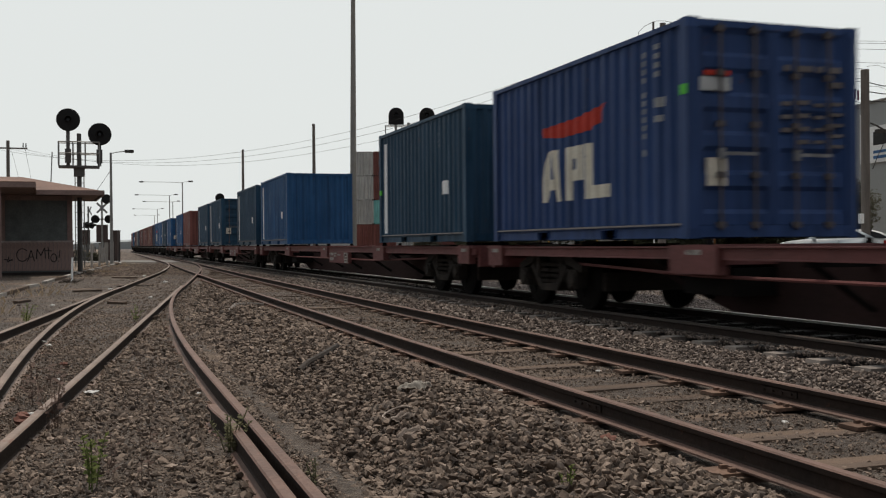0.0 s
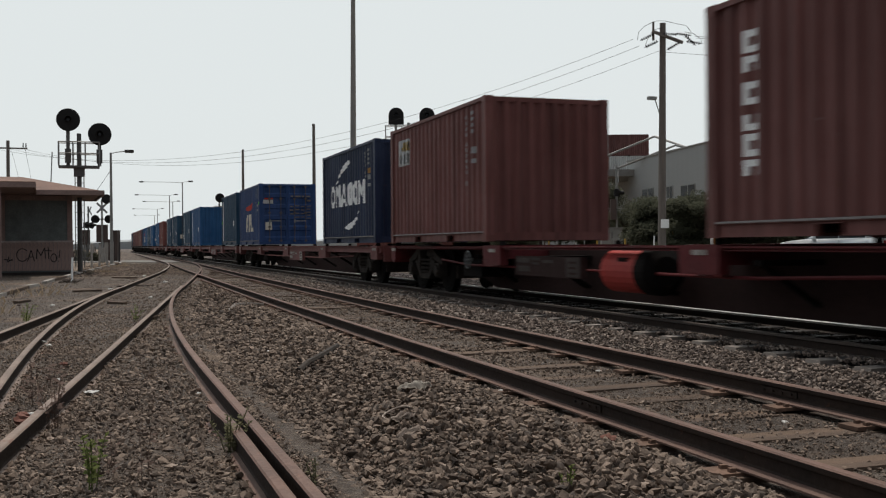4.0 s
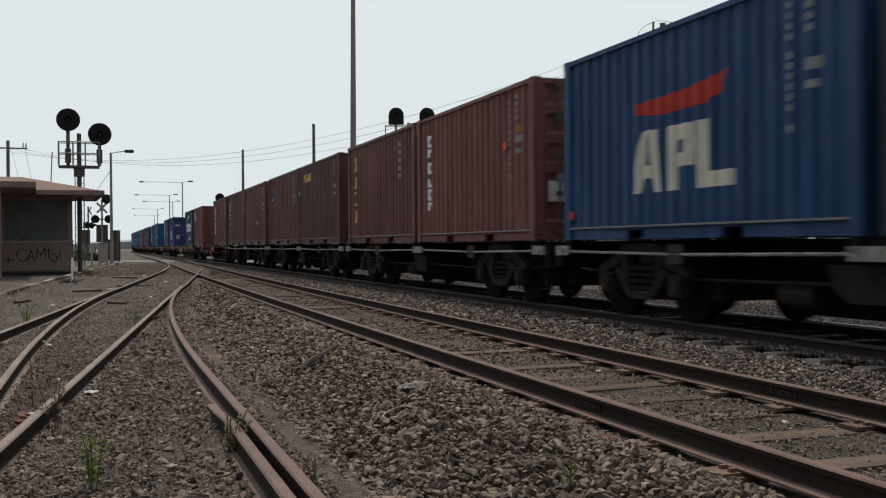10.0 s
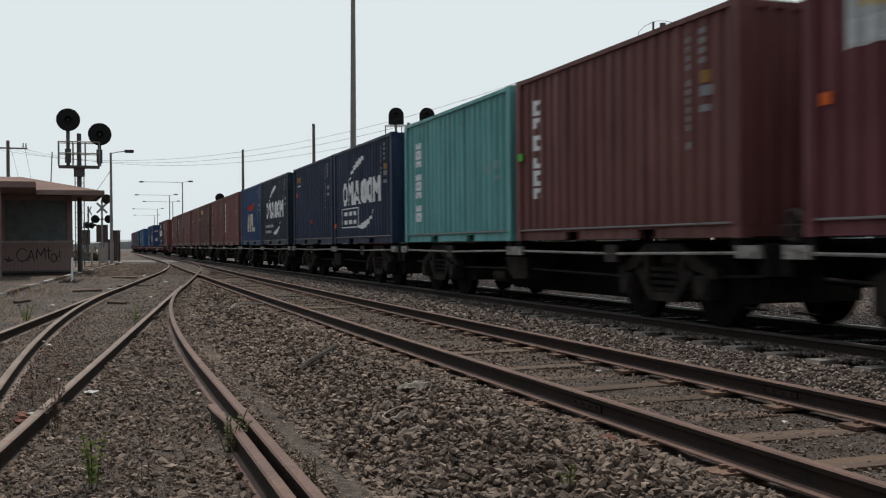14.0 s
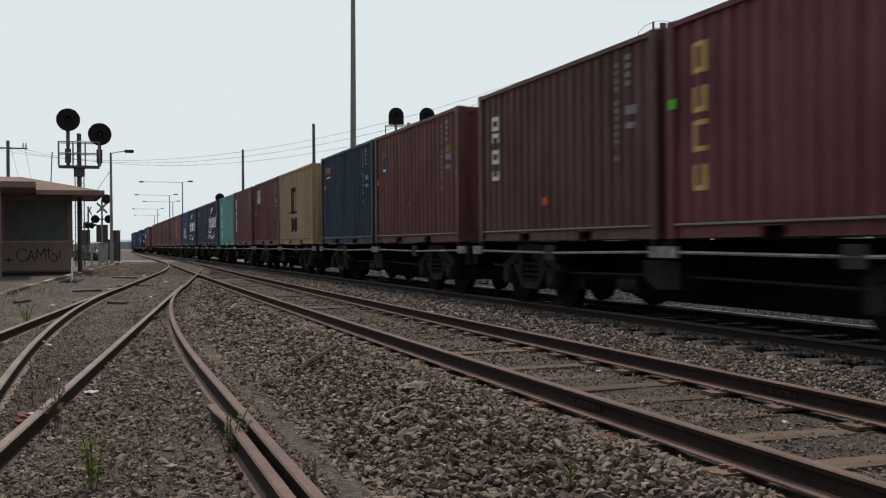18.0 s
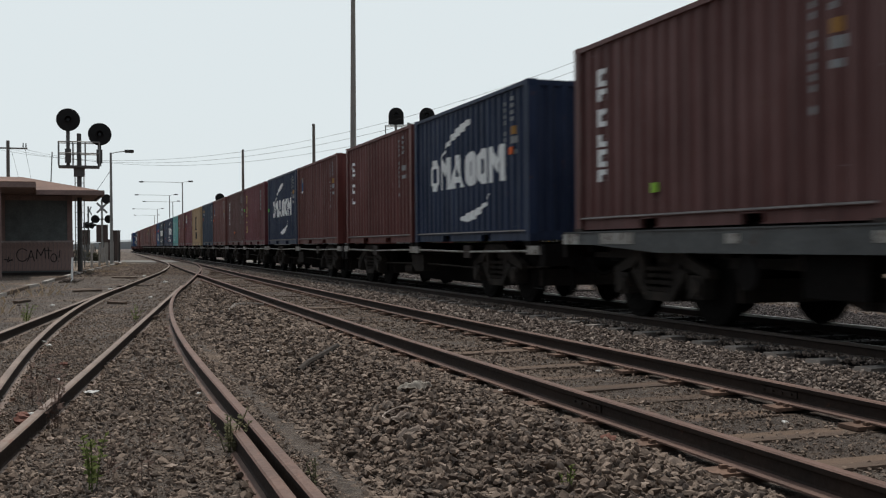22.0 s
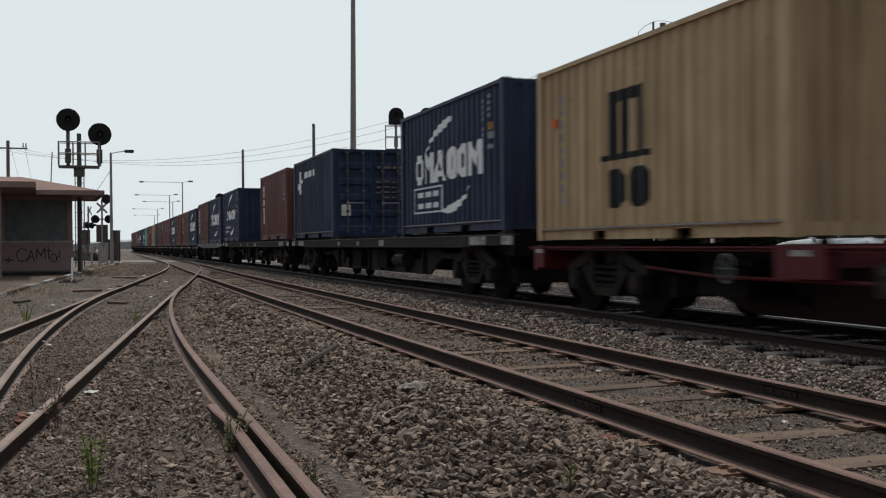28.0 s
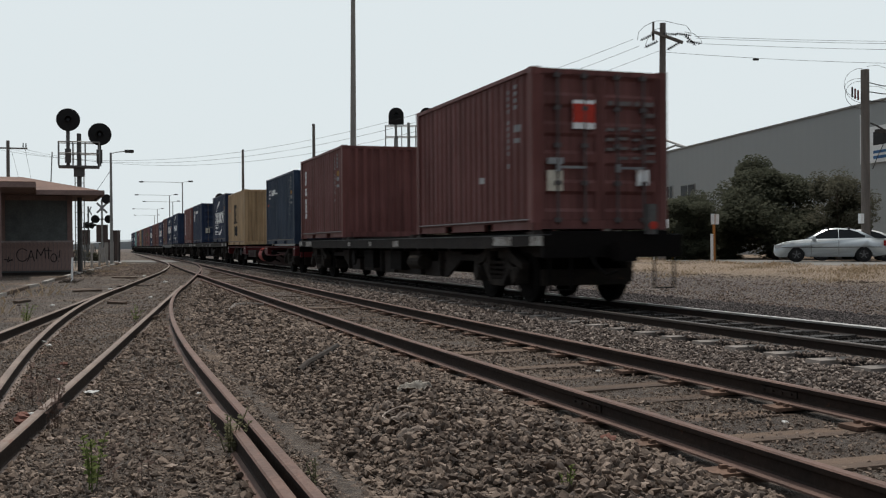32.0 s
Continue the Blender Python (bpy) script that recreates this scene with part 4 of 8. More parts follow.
def sideframe_mesh():
    """A cast three-piece side frame with axle boxes, a window and springs, about the bogie's centre at axle height."""
    bm = bmesh.new()
    prism(bm, [(-1.12, 0.10), (-0.62, 0.22), (-0.40, 0.40), (0.40, 0.40), (0.62, 0.22), (1.12, 0.10), (1.12, 0.20), (0.70, 0.36), (0.42, 0.52), (-0.42, 0.52), (-0.70, 0.36), (-1.12, 0.20)], "x", -0.07, 0.07)
    prism(bm, [(-0.66, 0.16), (-0.30, -0.20), (0.30, -0.20), (0.66, 0.16), (0.56, 0.22), (0.26, -0.09), (-0.26, -0.09), (-0.56, 0.22)], "x", -0.07, 0.07)
    for s in (-1, 1):
        box(bm, -0.06, 0.06, s * 0.42 - 0.06, s * 0.42 + 0.06, -0.05, 0.42)
        box(bm, -0.10, 0.10, s * 0.875 - 0.15, s * 0.875 + 0.15, -0.14, 0.14)
        rod(bm, (-0.13, s * 0.875, 0), (0.13, s * 0.875, 0), 0.12, sides=12)
        for k in range(2):
            y = s * (0.10 + 0.15 * k)
            for i in range(4):
                rod(bm, (0, y, -0.08 + i * 0.085), (0, y, -0.03 + i * 0.085), 0.07, sides=8)
    return finish("side_frame", bm)


WHEELSET, SIDEFRAME = wheelset_mesh(), sideframe_mesh()
BOLSTER = simple("bogie", (-0.95, 0.95, -0.17, 0.17, 0.28, 0.50), (-0.3, 0.3, -0.3, 0.3, 0.48, 0.56), (-0.55, -0.45, -1.0, 1.0, -0.16, -0.08), (0.45, 0.55, -1.0, 1.0, -0.16, -0.08), (-0.84, 0.84, -0.40, 0.40, -0.20, 0.30), bevel=0.02)
BRAKE_BEAM = simple("brake_beam", (-0.80, 0.80, -0.04, 0.04, -0.17, 0.10), bevel=0.015)


def coupler_mesh():
    bm = bmesh.new()
    box(bm, -0.10, 0.10, -0.05, 0.34, -0.11, 0.11)
    box(bm, -0.16, 0.14, 0.30, 0.52, -0.15, 0.15)
    soften(bm, 0.03)
    return finish("coupler", bm)


def hose_mesh():
    bm = bmesh.new()
    tube(bm, [(0.42, 0.02, 0.0), (0.40, 0.22, -0.22), (0.30, 0.36, -0.36), (0.18, 0.46, -0.30)], 0.024)
    return finish("brake_hose", bm)


COUPLER, HOSE = coupler_mesh(), hose_mesh()
FLAT_BEARER = simple("cross_bearer", (-1.10, 1.10, -0.05, 0.05, -0.36, -0.12), bevel=0)
FLAT_PAD = simple("twistlock", (-0.10, 0.10, -0.13, 0.13, -0.08, -0.03), (-0.07, 0.07, -0.08, 0.08, -0.032, -0.002))
BEARER = simple("cross_bearer", (-1.12, 1.12, -0.16, 0.16, -0.30, -0.07))
TWIST = simple("twistlock", (-0.09, 0.09, -0.09, 0.09, -0.09, -0.002), (-0.03, 0.03, -0.05, 0.05, -0.004, 0.02))
BRAKE_STAND = simple("brake_stand", (-0.05, 0.05, -0.05, 0.05, -0.30, 0.30), (-0.08, 0.08, -0.09, 0.09, 0.04, 0.22))


def brake_wheel_mesh():
    bm = bmesh.new()
    k, r = 20, 0.155
    tube(bm, [(-0.10, r * math.cos(2 * math.pi * i / k), r * math.sin(2 * math.pi * i / k)) for i in range(k + 1)], 0.018, 6)
    for i in range(4):
        a = math.pi * i / 4
        rod(bm, (-0.10, r * math.cos(a), r * math.sin(a)), (-0.10, -r * math.cos(a), -r * math.sin(a)), 0.012, sides=5)
    rod(bm, (-0.12, 0, 0), (0.0, 0, 0), 0.03, sides=8)
    return finish("brake_wheel", bm)


BRAKE_WHEEL = brake_wheel_mesh()
WHEELSETS = []


def running_gear(w, half, inset):
    for s in (-1, 1):
        b = put("bogie", BOLSTER, BOGIE_STEEL, w, "dark cast steel bogie", pose(0, s * (half - inset), WHEEL_R))
        for sx in (-1, 1):
            put("side_frame", SIDEFRAME, BOGIE_STEEL, b, at=pose(sx * 0.98, 0, 0))
        for sy in (-1, 1):
            ws = put("wheelset", WHEELSET, WHEEL_STEEL, b, at=pose(0, sy * 0.875, 0))
            WHEELSETS.append((ws, sy * 0.875))
        for sy in (-1, 1):
            put("brake_beam", BRAKE_BEAM, BOGIE_STEEL, b, at=pose(0, sy * 1.36, 0))
        put("coupler", COUPLER, BLACK_STEEL, w, at=pose(0, s * half, 0.86, 0, 0, 0 if s > 0 else 180))
        put("brake_hose", HOSE, BLACK_STEEL, w, at=pose(0, s * half, 0.86, 0, 0, 0 if s > 0 else 180))


def belly(half, flat, z_top, z_end, z_mid, x0, x1, slope=1.3):
    bm = bmesh.new()
    prism(bm, [(-half, z_top), (-half, z_end), (-flat - slope, z_end), (-flat, z_mid), (flat, z_mid), (flat + slope, z_end), (half, z_end), (half, z_top)], "x", x0, x1)
    return bm


def bars(bm, x, rows):
    for y0, y1, z0, z1 in rows:
        box(bm, x - 0.004, x + 0.002, y0, y1, z0, z1)


GRIMY_GREY = worn("grimy_grey_casting", (0.060, 0.047, 0.042), (0.032, 0.027, 0.024), rust=(0.05, 0.034, 0.026), rust_at=0.58, rough=0.9, patch=2.5)


def skeleton_wagon(half, deck):
    """A black two-box skeletal wagon with pale bolster ends and a thin side rail."""
    w = thing("container_wagon", "black skeletal container wagon with pale bolster ends", "rail wagon", "wagons of the freight train")
    part("centre_sill", belly(half, 2.3, deck - 0.015, deck - 0.52, deck - 0.86, -0.22, 0.22, 1.0), BLACK_STEEL, w)
    for s in (-1, 1):
        bm = bmesh.new()
        box(bm, -1.16, 1.16, s * half - 0.12, s * half + 0.12, deck - 0.40, deck - 0.06)
        soften(bm, 0.015)
        part("headstock", bm, BLACK_STEEL, w)
        for sx in (-1, 1):
            bm = bmesh.new()
            y0, y1 = sorted((s * half - s * 0.04, s * half - s * 0.44))
            box(bm, sx * 1.19 - 0.03, sx * 1.19 + 0.03, y0, y1, deck - 0.22, deck - 0.08)
            soften(bm, 0.012)
            part("bolster_end", bm, PALE_SILL, w, "pale painted bolster end")
            bm = bmesh.new()
            tube(bm, [(sx * 1.10, s * (half - 0.05), deck - 0.34), (sx * 1.10, s * (half - 0.05), deck - 0.76), (sx * 1.10, s * (half - 0.42), deck - 0.76), (sx * 1.10, s * (half - 0.42), deck - 0.34)], 0.02)
            part("foot_step", bm, BLACK_STEEL, w)
    stand = put("brake_stand", BRAKE_STAND, GRIMY_GREY, w, "hand brake stand at the wagon end", pose(-0.98, half - 0.02, deck))
    put("brake_wheel", BRAKE_WHEEL, GRIMY_GREY, stand, at=pose(0, 0, 0.12))
    for y, d, z0, z1 in ((0.0, 0.34, 0.22, 0.03), (-half * 0.5, 0.10, 0.24, 0.10), (half * 0.5, 0.10, 0.24, 0.10)):
        bm = bmesh.new()
        box(bm, -1.16, 1.16, y - d, y + d, deck - z0, deck - z1)
        soften(bm, 0.01)
        part("cross_bearer", bm, BLACK_STEEL, w)
    for sx in (-1, 1):
        bm = bmesh.new()
        box(bm, sx * 1.19 - 0.03, sx * 1.19 + 0.03, -0.30, 0.30, deck - 0.23, deck - 0.09)
        soften(bm, 0.01)
        part("bolster_end", bm, PALE_SILL, w, "pale painted bolster end")
        for y in (-half * 0.5, half * 0.5):
            bm = bmesh.new()
            box(bm, sx * 1.17 - 0.03, sx * 1.17 + 0.03, y - 0.16, y + 0.16, deck - 0.30, deck - 0.07)
            soften(bm, 0.012)
            part("bracket", bm, GRIMY_GREY, w)
        bm = bmesh.new()
        tube(bm, [(sx * 1.18, half * u, deck - 0.160 - 0.030 * (1 - abs(2 * abs(u) - 1))) for u in (-0.98, -0.8, -0.6, -0.5, -0.4, -0.2, 0.0, 0.2, 0.4, 0.5, 0.6, 0.8, 0.98)], 0.021)
        part("side_rail", bm, PALE_SILL, w, "thin pale side rail")
        for y0 in (-half + 0.35, 0.12):
            for y in (y0 + 0.09, y0 + CL - 0.09):
                put("twistlock", TWIST, BLACK_STEEL, w, at=pose(sx * 1.12, y, deck))
    bm = bmesh.new()
    prism(bm, [(-0.10, deck - 0.27), (-0.08, deck - 0.62), (0.48, deck - 0.64), (0.72, deck - 0.52), (0.80, deck - 0.27)], "x", -1.02, -0.55)
    soften(bm, 0.04)
    part("equipment_box", bm, BOGIE_STEEL, w, "grimy dark equipment box")
    for x, y0, y1, r in ((0.7, 0.9, 2.1, 0.20), (-0.75, 1.2, 1.75, 0.14)):
        bm = bmesh.new()
        rod(bm, (x, y0, deck - 0.6), (x, y1, deck - 0.6), r, sides=16)
        part("air_reservoir", bm, BOGIE_STEEL, w)
    bm = bmesh.new()
    tube(bm, [(-0.9, -half + 0.3, deck - 0.42), (-0.92, -half * 0.5, deck - 0.50), (-0.92, 0, deck - 0.46), (-0.9, half * 0.6, deck - 0.5), (-0.9, half - 0.3, deck - 0.42)], 0.02)
    part("brake_pipe", bm, BOGIE_STEEL, w)
    running_gear(w, half, 2.2)
    return w


FLAT_STEEL = worn("dusty_black_wagon_steel", (0.030, 0.028, 0.027), (0.048, 0.042, 0.038), rust=(0.060, 0.042, 0.033), rust_at=0.60, rough=0.9, patch=2.0, gloss=0.10)
# red darkened for the shade on the belly and the tank wagon's panel
DARK_RED = worn("shaded_dark_red_paint", (0.042, 0.024, 0.022), (0.028, 0.018, 0.017), rust=(0.03, 0.022, 0.018), rust_at=0.6, rough=0.85, gloss=0.08)


def spine_wagon(half, deck, slots, sill, tank=False, bogie_in=2.2):
    """A red long container wagon: deep side sills with posts at each box corner."""
    w = thing("container_wagon", "dull red container wagon with deep side sills" if sill == RED_SILL else "bright red container wagon with an air tank", "rail wagon", "wagons of the freight train")
    for sx in (-1, 1):
        bm = bmesh.new()
        drop = 0.10 if tank else 0.0
        prism(bm, [(sx * 1.06, deck - 0.092), (sx * 1.22, deck - 0.092), (sx * 1.22, deck - 0.110), (sx * 1.18, deck - 0.118), (sx * 1.18, deck - 0.225 + drop), (sx * 1.19, deck - 0.232 + drop), (sx * 1.19, deck - 0.245 + drop), (sx * 1.06, deck - 0.245 + drop)], "y", -half, half)
        part("side_sill", bm, sill, w)
    part("belly_plate", belly(half - 0.3, half - (4.6 if tank else 6.0), deck - 0.12, deck - 0.42, deck - 0.90, -0.34, 0.34, 1.9), DARK_RED, w, "dark red belly plate, shade in its colour")
    for y in (-half + 5.6, -half + 8.4, -1.2, 1.2, half - 8.4, half - 5.6):
        for sx in (-1, 1):
            bm = bmesh.new()
            prism(bm, [(y - 0.06, deck - 0.24), (y + 0.06, deck - 0.24), (y + 0.06, deck - 0.30), (y - 0.06, deck - 0.30)], "x", *sorted((sx * 0.30, sx * 1.15)))
            tube(bm, [(sx * 1.10, y, deck - 0.27), (sx * 0.36, y, deck - 0.74)], 0.035, 6)
            part("brace", bm, BLACK_STEEL, w)
    step = (2 * half - 0.7 - CL) / (slots - 1)
    ends = set()
    for i in range(slots):
        c = -half + 0.35 + CL / 2 + i * step
        for y in (c - CL / 2 + 0.09, c + CL / 2 - 0.09):
            put("cross_bearer", BEARER, sill, w, at=pose(0, y, deck))
            ends.add(round(y, 3))
    kept = []
    for y in sorted(ends):
        if kept and y - kept[-1][-1] < 0.9:
            kept[-1].append(y)
        else:
            kept.append([y])
    for ys in kept:
        wide = 0.16 if tank else 0.30
        y0, y1 = max(-half, ys[0] - wide), min(half, ys[-1] + wide)
        for sx in (-1, 1):
            bm = bmesh.new()
            box(bm, *sorted((sx * 1.10, sx * 1.24)), y0, y1, deck - 0.41, deck - 0.075)
            soften(bm, 0.015)
            post = part("corner_post", bm, sill, w)
            bm = bmesh.new()
            box(bm, *sorted((sx * 1.236, sx * 1.246)), (y0 + y1) / 2 - 0.17, (y0 + y1) / 2 + 0.12, deck - 0.19, deck - 0.13)
            part("data_bar", bm, PALE_SILL, post)
            bm = bmesh.new()
            rod(bm, (sx * 1.12, ys[0], deck - 0.08), (sx * 1.12, ys[0], deck - 0.002), 0.07, 0.05, sides=8)
            part("locating_pin", bm, BLACK_STEEL, post)
    y = 1.0 if tank else -1.83 * half / 12.8
    bm = bmesh.new()
    box(bm, -1.21, -1.12, y - 1.18, y + 1.18, deck - 0.555, deck - 0.246)
    soften(bm, 0.01)
    panel = part("lettering_panel", bm, DARK_RED if tank else sill, w, "sill panel with faded data lettering")
    for y0, y1, z0, z1 in ((0.62, 1.12, 0.35, 0.27), (0.62, 1.06, 0.49, 0.40), (0.22, 0.56, 0.31, 0.265), (0.26, 0.52, 0.375, 0.34), (-0.25, 0.12, 0.345, 0.30), (-1.14, -0.70, 0.54, 0.26)):
        bm = bmesh.new()
        box(bm, -1.214, -1.206, y + y0, y + y1, deck - z0, deck - z1)
        part("data_bar", bm, GRIMY_GREY if tank else PALE_SILL, panel)
    bm = bmesh.new()
    for z0, z1 in ((0.34, 0.31), (0.42, 0.39), (0.50, 0.47)):
        box(bm, -1.218, -1.212, y - 1.04, y - 0.80, deck - z0, deck - z1)
    part("data_line", bm, DARK_RED, panel)
    for s in (-1, 1):
        bm = bmesh.new()
        box(bm, -1.10, 1.10, s * half - 0.06, s * half + 0.06, deck - 0.46, deck - 0.10)
        soften(bm, 0.012)
        part("headstock", bm, sill, w)
    bm = bmesh.new()
    box(bm, -0.95, -0.36, half * 0.5 - 0.5, half * 0.5 + 0.5, deck - 0.66, deck - 0.34)
    soften(bm, 0.03)
    part("equipment_box", bm, BLACK_STEEL, w)
    bm = bmesh.new()
    tube(bm, [(-1.0, -half + 2.9, deck - 0.34), (-1.02, -half * 0.4, deck - 0.44), (-1.02, half * 0.5, deck - 0.44), (-1.0, half - 2.9, deck - 0.34)], 0.022)
    part("brake_pipe", bm, sill, w)
    if tank:
        bm = bmesh.new()
        rod(bm, (-0.88, -1.62, deck - 0.42), (-0.88, -0.7, deck - 0.42), 0.30, sides=24)
        rod(bm, (-0.88, -0.7, deck - 0.42), (-0.88, -0.6, deck - 0.42), 0.30, 0.20, sides=24)
        put("brake_wheel", BRAKE_WHEEL, GREY_SILL, w, "dull grey hand brake wheel", pose(-1.14, 4.36, 0.70))
        tank_part = part("air_tank", bm, BRIGHT_RED, w, "bright red round air tank")
        bm = bmesh.new()
        rod(bm, (-0.88, -1.84, deck - 0.42), (-0.88, -1.60, deck - 0.42), 0.312, sides=24)
        rod(bm, (-0.88, -1.92, deck - 0.42), (-0.88, -1.84, deck - 0.42), 0.20, 0.312, sides=24)
        part("tank_end", bm, BLACK_STEEL, tank_part, "dark tank end")
    running_gear(w, half, bogie_in)
    return w


def flat_wagon(half, deck, slots, sill, label):
    """A fish-bellied flat wagon with a solid deck edge."""
    w = thing("container_wagon", label, "rail wagon", "wagons of the freight train")
    DROP = 0.36 if sill == GREY_SILL else 0.30
    bm = bmesh.new()
    box(bm, -1.04, 1.04, -half + 0.03, half - 0.03, deck - 0.16, deck - 0.025)
    part("deck", bm, BLACK_STEEL, w)
    for sx in (-1, 1):
        x0, x1 = sorted((sx * 1.11, sx * 1.22))
        bm = bmesh.new()
        prism(bm, [(-half, deck - 0.088), (-half, deck - 0.25), (-half + 0.9, deck - 0.26), (-half + 2.6, deck - DROP), (half - 2.6, deck - DROP), (half - 0.9, deck - 0.26), (half, deck - 0.25), (half, deck - 0.088)], "x", x0, x1)
        part("side_sill", bm, sill, w)
        # lit top edge of the sill is put into this flange's lighter grey
        bm = bmesh.new()
        box(bm, *sorted((sx * 1.09, sx * 1.235)), -half, half, deck - 0.092, deck - 0.074)
        part("sill_flange", bm, GREY_SILL, w)
    step = (2 * half - 0.7 - CL) / max(1, slots - 1)
    for i in range(slots):
        c = -half + 0.35 + CL / 2 + i * step
        for y in (c - CL / 2 + 0.09, c + CL / 2 - 0.09):
            for sx in (-1, 1):
                put("twistlock", FLAT_PAD, GRIMY_GREY, w, at=pose(sx * 1.12, y, deck))
    flat, end = half - 5.6, half - 0.2
    for x in (-0.80, 0.80):
        plates = [(-flat + 1.35, flat - 1.35, deck - 0.60, deck - 0.14), (-flat, flat, deck - 0.90, deck - 0.58)]
        for sy in (-1, 1):
            for u0, u1, z0, z1 in ((flat - 1.34, flat - 0.36, deck - 0.36, deck - 0.14), (flat - 0.35, flat + 0.9, deck - 0.54, deck - 0.14), (flat + 0.9, flat + 2.1, deck - 0.54, deck - 0.42),
                                   (flat + 0.9, flat + 2.1, deck - 0.31, deck - 0.14), (flat + 2.1, end, deck - 0.44, deck - 0.14)):
                plates.append((*sorted((sy * u0, sy * u1)), z0, z1))
        for y0, y1, z0, z1 in plates:
            bm = bmesh.new()
            box(bm, x - 0.03, x + 0.03, y0, y1, z0, z1)
            part("belly_plate", bm, FLAT_STEEL, w)
        for sy in (-1, 1):
            bm = bmesh.new()
            prism(bm, [(sy * flat, deck - 0.90), (sy * flat, deck - 0.50), (sy * (flat + 0.85), deck - 0.50), (sy * (flat + 0.85), deck - 0.54)], "x", x - 0.028, x + 0.028)
            part("belly_plate", bm, FLAT_STEEL, w)
        for y in (-flat + 0.2, -flat + 1.5, -0.6, 0.6, flat - 1.5, flat - 0.2):
            bm = bmesh.new()
            box(bm, *sorted((x * 1.03, x * 1.16)), y - 0.035, y + 0.035, deck - 0.89, deck - 0.16)
            part("stiffener", bm, FLAT_STEEL, w)
    bm = bmesh.new()
    box(bm, -0.22, 0.22, -end, end, deck - 0.34, deck - 0.14)
    part("centre_sill", bm, BLACK_STEEL, w)
    k = int(half / 1.1)
    for i in range(-k, k + 1):
        if abs(abs(i * 1.05) - (half - 2.3)) > 1.2:
            put("cross_bearer", FLAT_BEARER, BLACK_STEEL, w, at=pose(0, i * 1.05, deck))
    for s in (-1, 1):
        bm = bmesh.new()
        box(bm, -1.22, 1.22, s * half - 0.06, s * half + 0.06, deck - 0.44, deck - 0.085)
        soften(bm, 0.015)
        part("headstock", bm, BLACK_STEEL, w)
        bm = bmesh.new()
        y0, y1 = sorted((s * half + s * 0.04, s * half - s * 0.45))
        bars(bm, -1.226, [(y0, y1, deck - 0.25, deck - 0.10)])
        part("end_plate", bm, PALE_SILL, w, "pale plate at the sill end")
        for sx in (-1, 1):
            bm = bmesh.new()
            tube(bm, [(sx * 0.74, s * (half + 0.03), deck - 0.38), (sx * 0.74, s * (half + 0.03), deck - 0.94), (sx * 1.10, s * (half + 0.03), deck - 0.94), (sx * 1.10, s * (half + 0.03), deck - 0.38)], 0.022)
            part("foot_step", bm, BLACK_STEEL, w)
    for y0, y1, z0, z1 in ((-half + 1.2, -half + 2.0, 0.25, 0.10), (-2.0, -1.55, 0.27, 0.13), (0.4, 0.62, 0.25, 0.14), (2.6, 2.85, 0.25, 0.14), (half - 2.0, half - 1.1, 0.25, 0.10)):
        bm = bmesh.new()
        bars(bm, -1.226, [(y0, y1, deck - z0, deck - z1)])
        part("sill_plate", bm, PALE_SILL, w, "pale data plate")
    for y in (-1.6, 0.9):
        bm = bmesh.new()
        box(bm, -1.04, -0.84, y, y + 0.9, deck - 0.80, deck - 0.36)
        soften(bm, 0.02)
        part("equipment_box", bm, BLACK_STEEL, w)
    bm = bmesh.new()
    rod(bm, (-0.98, -3.2, deck - 0.60), (-0.98, -2.4, deck - 0.60), 0.16, sides=14)
    part("air_reservoir", bm, BOGIE_STEEL, w)
    bm = bmesh.new()
    rod(bm, (-1.14, 2.6, deck - 0.56), (-1.09, 2.6, deck - 0.56), 0.20, sides=18)
    rod(bm, (-1.09, 2.6, deck - 0.56), (-0.84, 2.6, deck - 0.56), 0.03, sides=6)
    part("handbrake_wheel", bm, BLACK_STEEL, w)
    running_gear(w, half, 2.3)
    return w


# ---------------------------------------------------------------- the train
LOW, MID, HIGH = 1.035, 1.205, 1.225
TRAIN = []
BOX_GROUP = "containers on the freight train"


def load(front, mat, style, doors, label, base, extra=None):
    """A container whose leading face stands front metres beyond the camera at the start."""
    c = container(label, mat, style, doors, BOX_GROUP, extra)
    TRAIN.append((c, front - CL / 2, RAIL_TOP + base))


def roll(front, rear, kind, slots=2, sill=None, label="", tank=False, deck=HIGH):
    half = (front - rear) / 2 + 0.35
    if kind == "skeleton":
        w = skeleton_wagon(half, LOW)
    elif kind == "spine":
        w = spine_wagon(half, LOW, slots, sill or RED_SILL, tank)
    else:
        w = flat_wagon(half, deck, slots, sill or FLAT_STEEL, label)
    TRAIN.append((w, (front + rear) / 2, RAIL_TOP))


RED_BRIGHT = worn("bright_red_wagon_paint", (0.115, 0.014, 0.017), (0.065, 0.012, 0.013), rust=(0.05, 0.025, 0.02), rust_at=0.6)
NAVY_WORDS = "navy blue container with white block lettering and two crescent strokes"
BROWN_WORDS = "red-brown corrugated container with white vertical lettering"

load(82.8, OXIDE, "plain", False, "red oxide container before an empty wagon slot", LOW)
load(70.1, TEAL_DARK, "stripe", False, "dark teal container with a tall white strip", LOW)
roll(82.8, 64.04, "spine", 3)
load(62.67, TEAL_DARK, "stripe", True, "dark teal container with a tall white strip", LOW)
load(49.83, TEAL_DARK, "stripe", False, "dark teal container with a tall white strip", LOW)
roll(62.67, 43.77, "spine", 3)
load(42.28, BLUE, "stripe", False, "bright blue container with a tall white strip", LOW)
load(23.62, TEAL_DARK, "stripe", False, "dark teal container with a tall white strip", LOW, [(GREEN_MARK, -2.9, 1.2)])
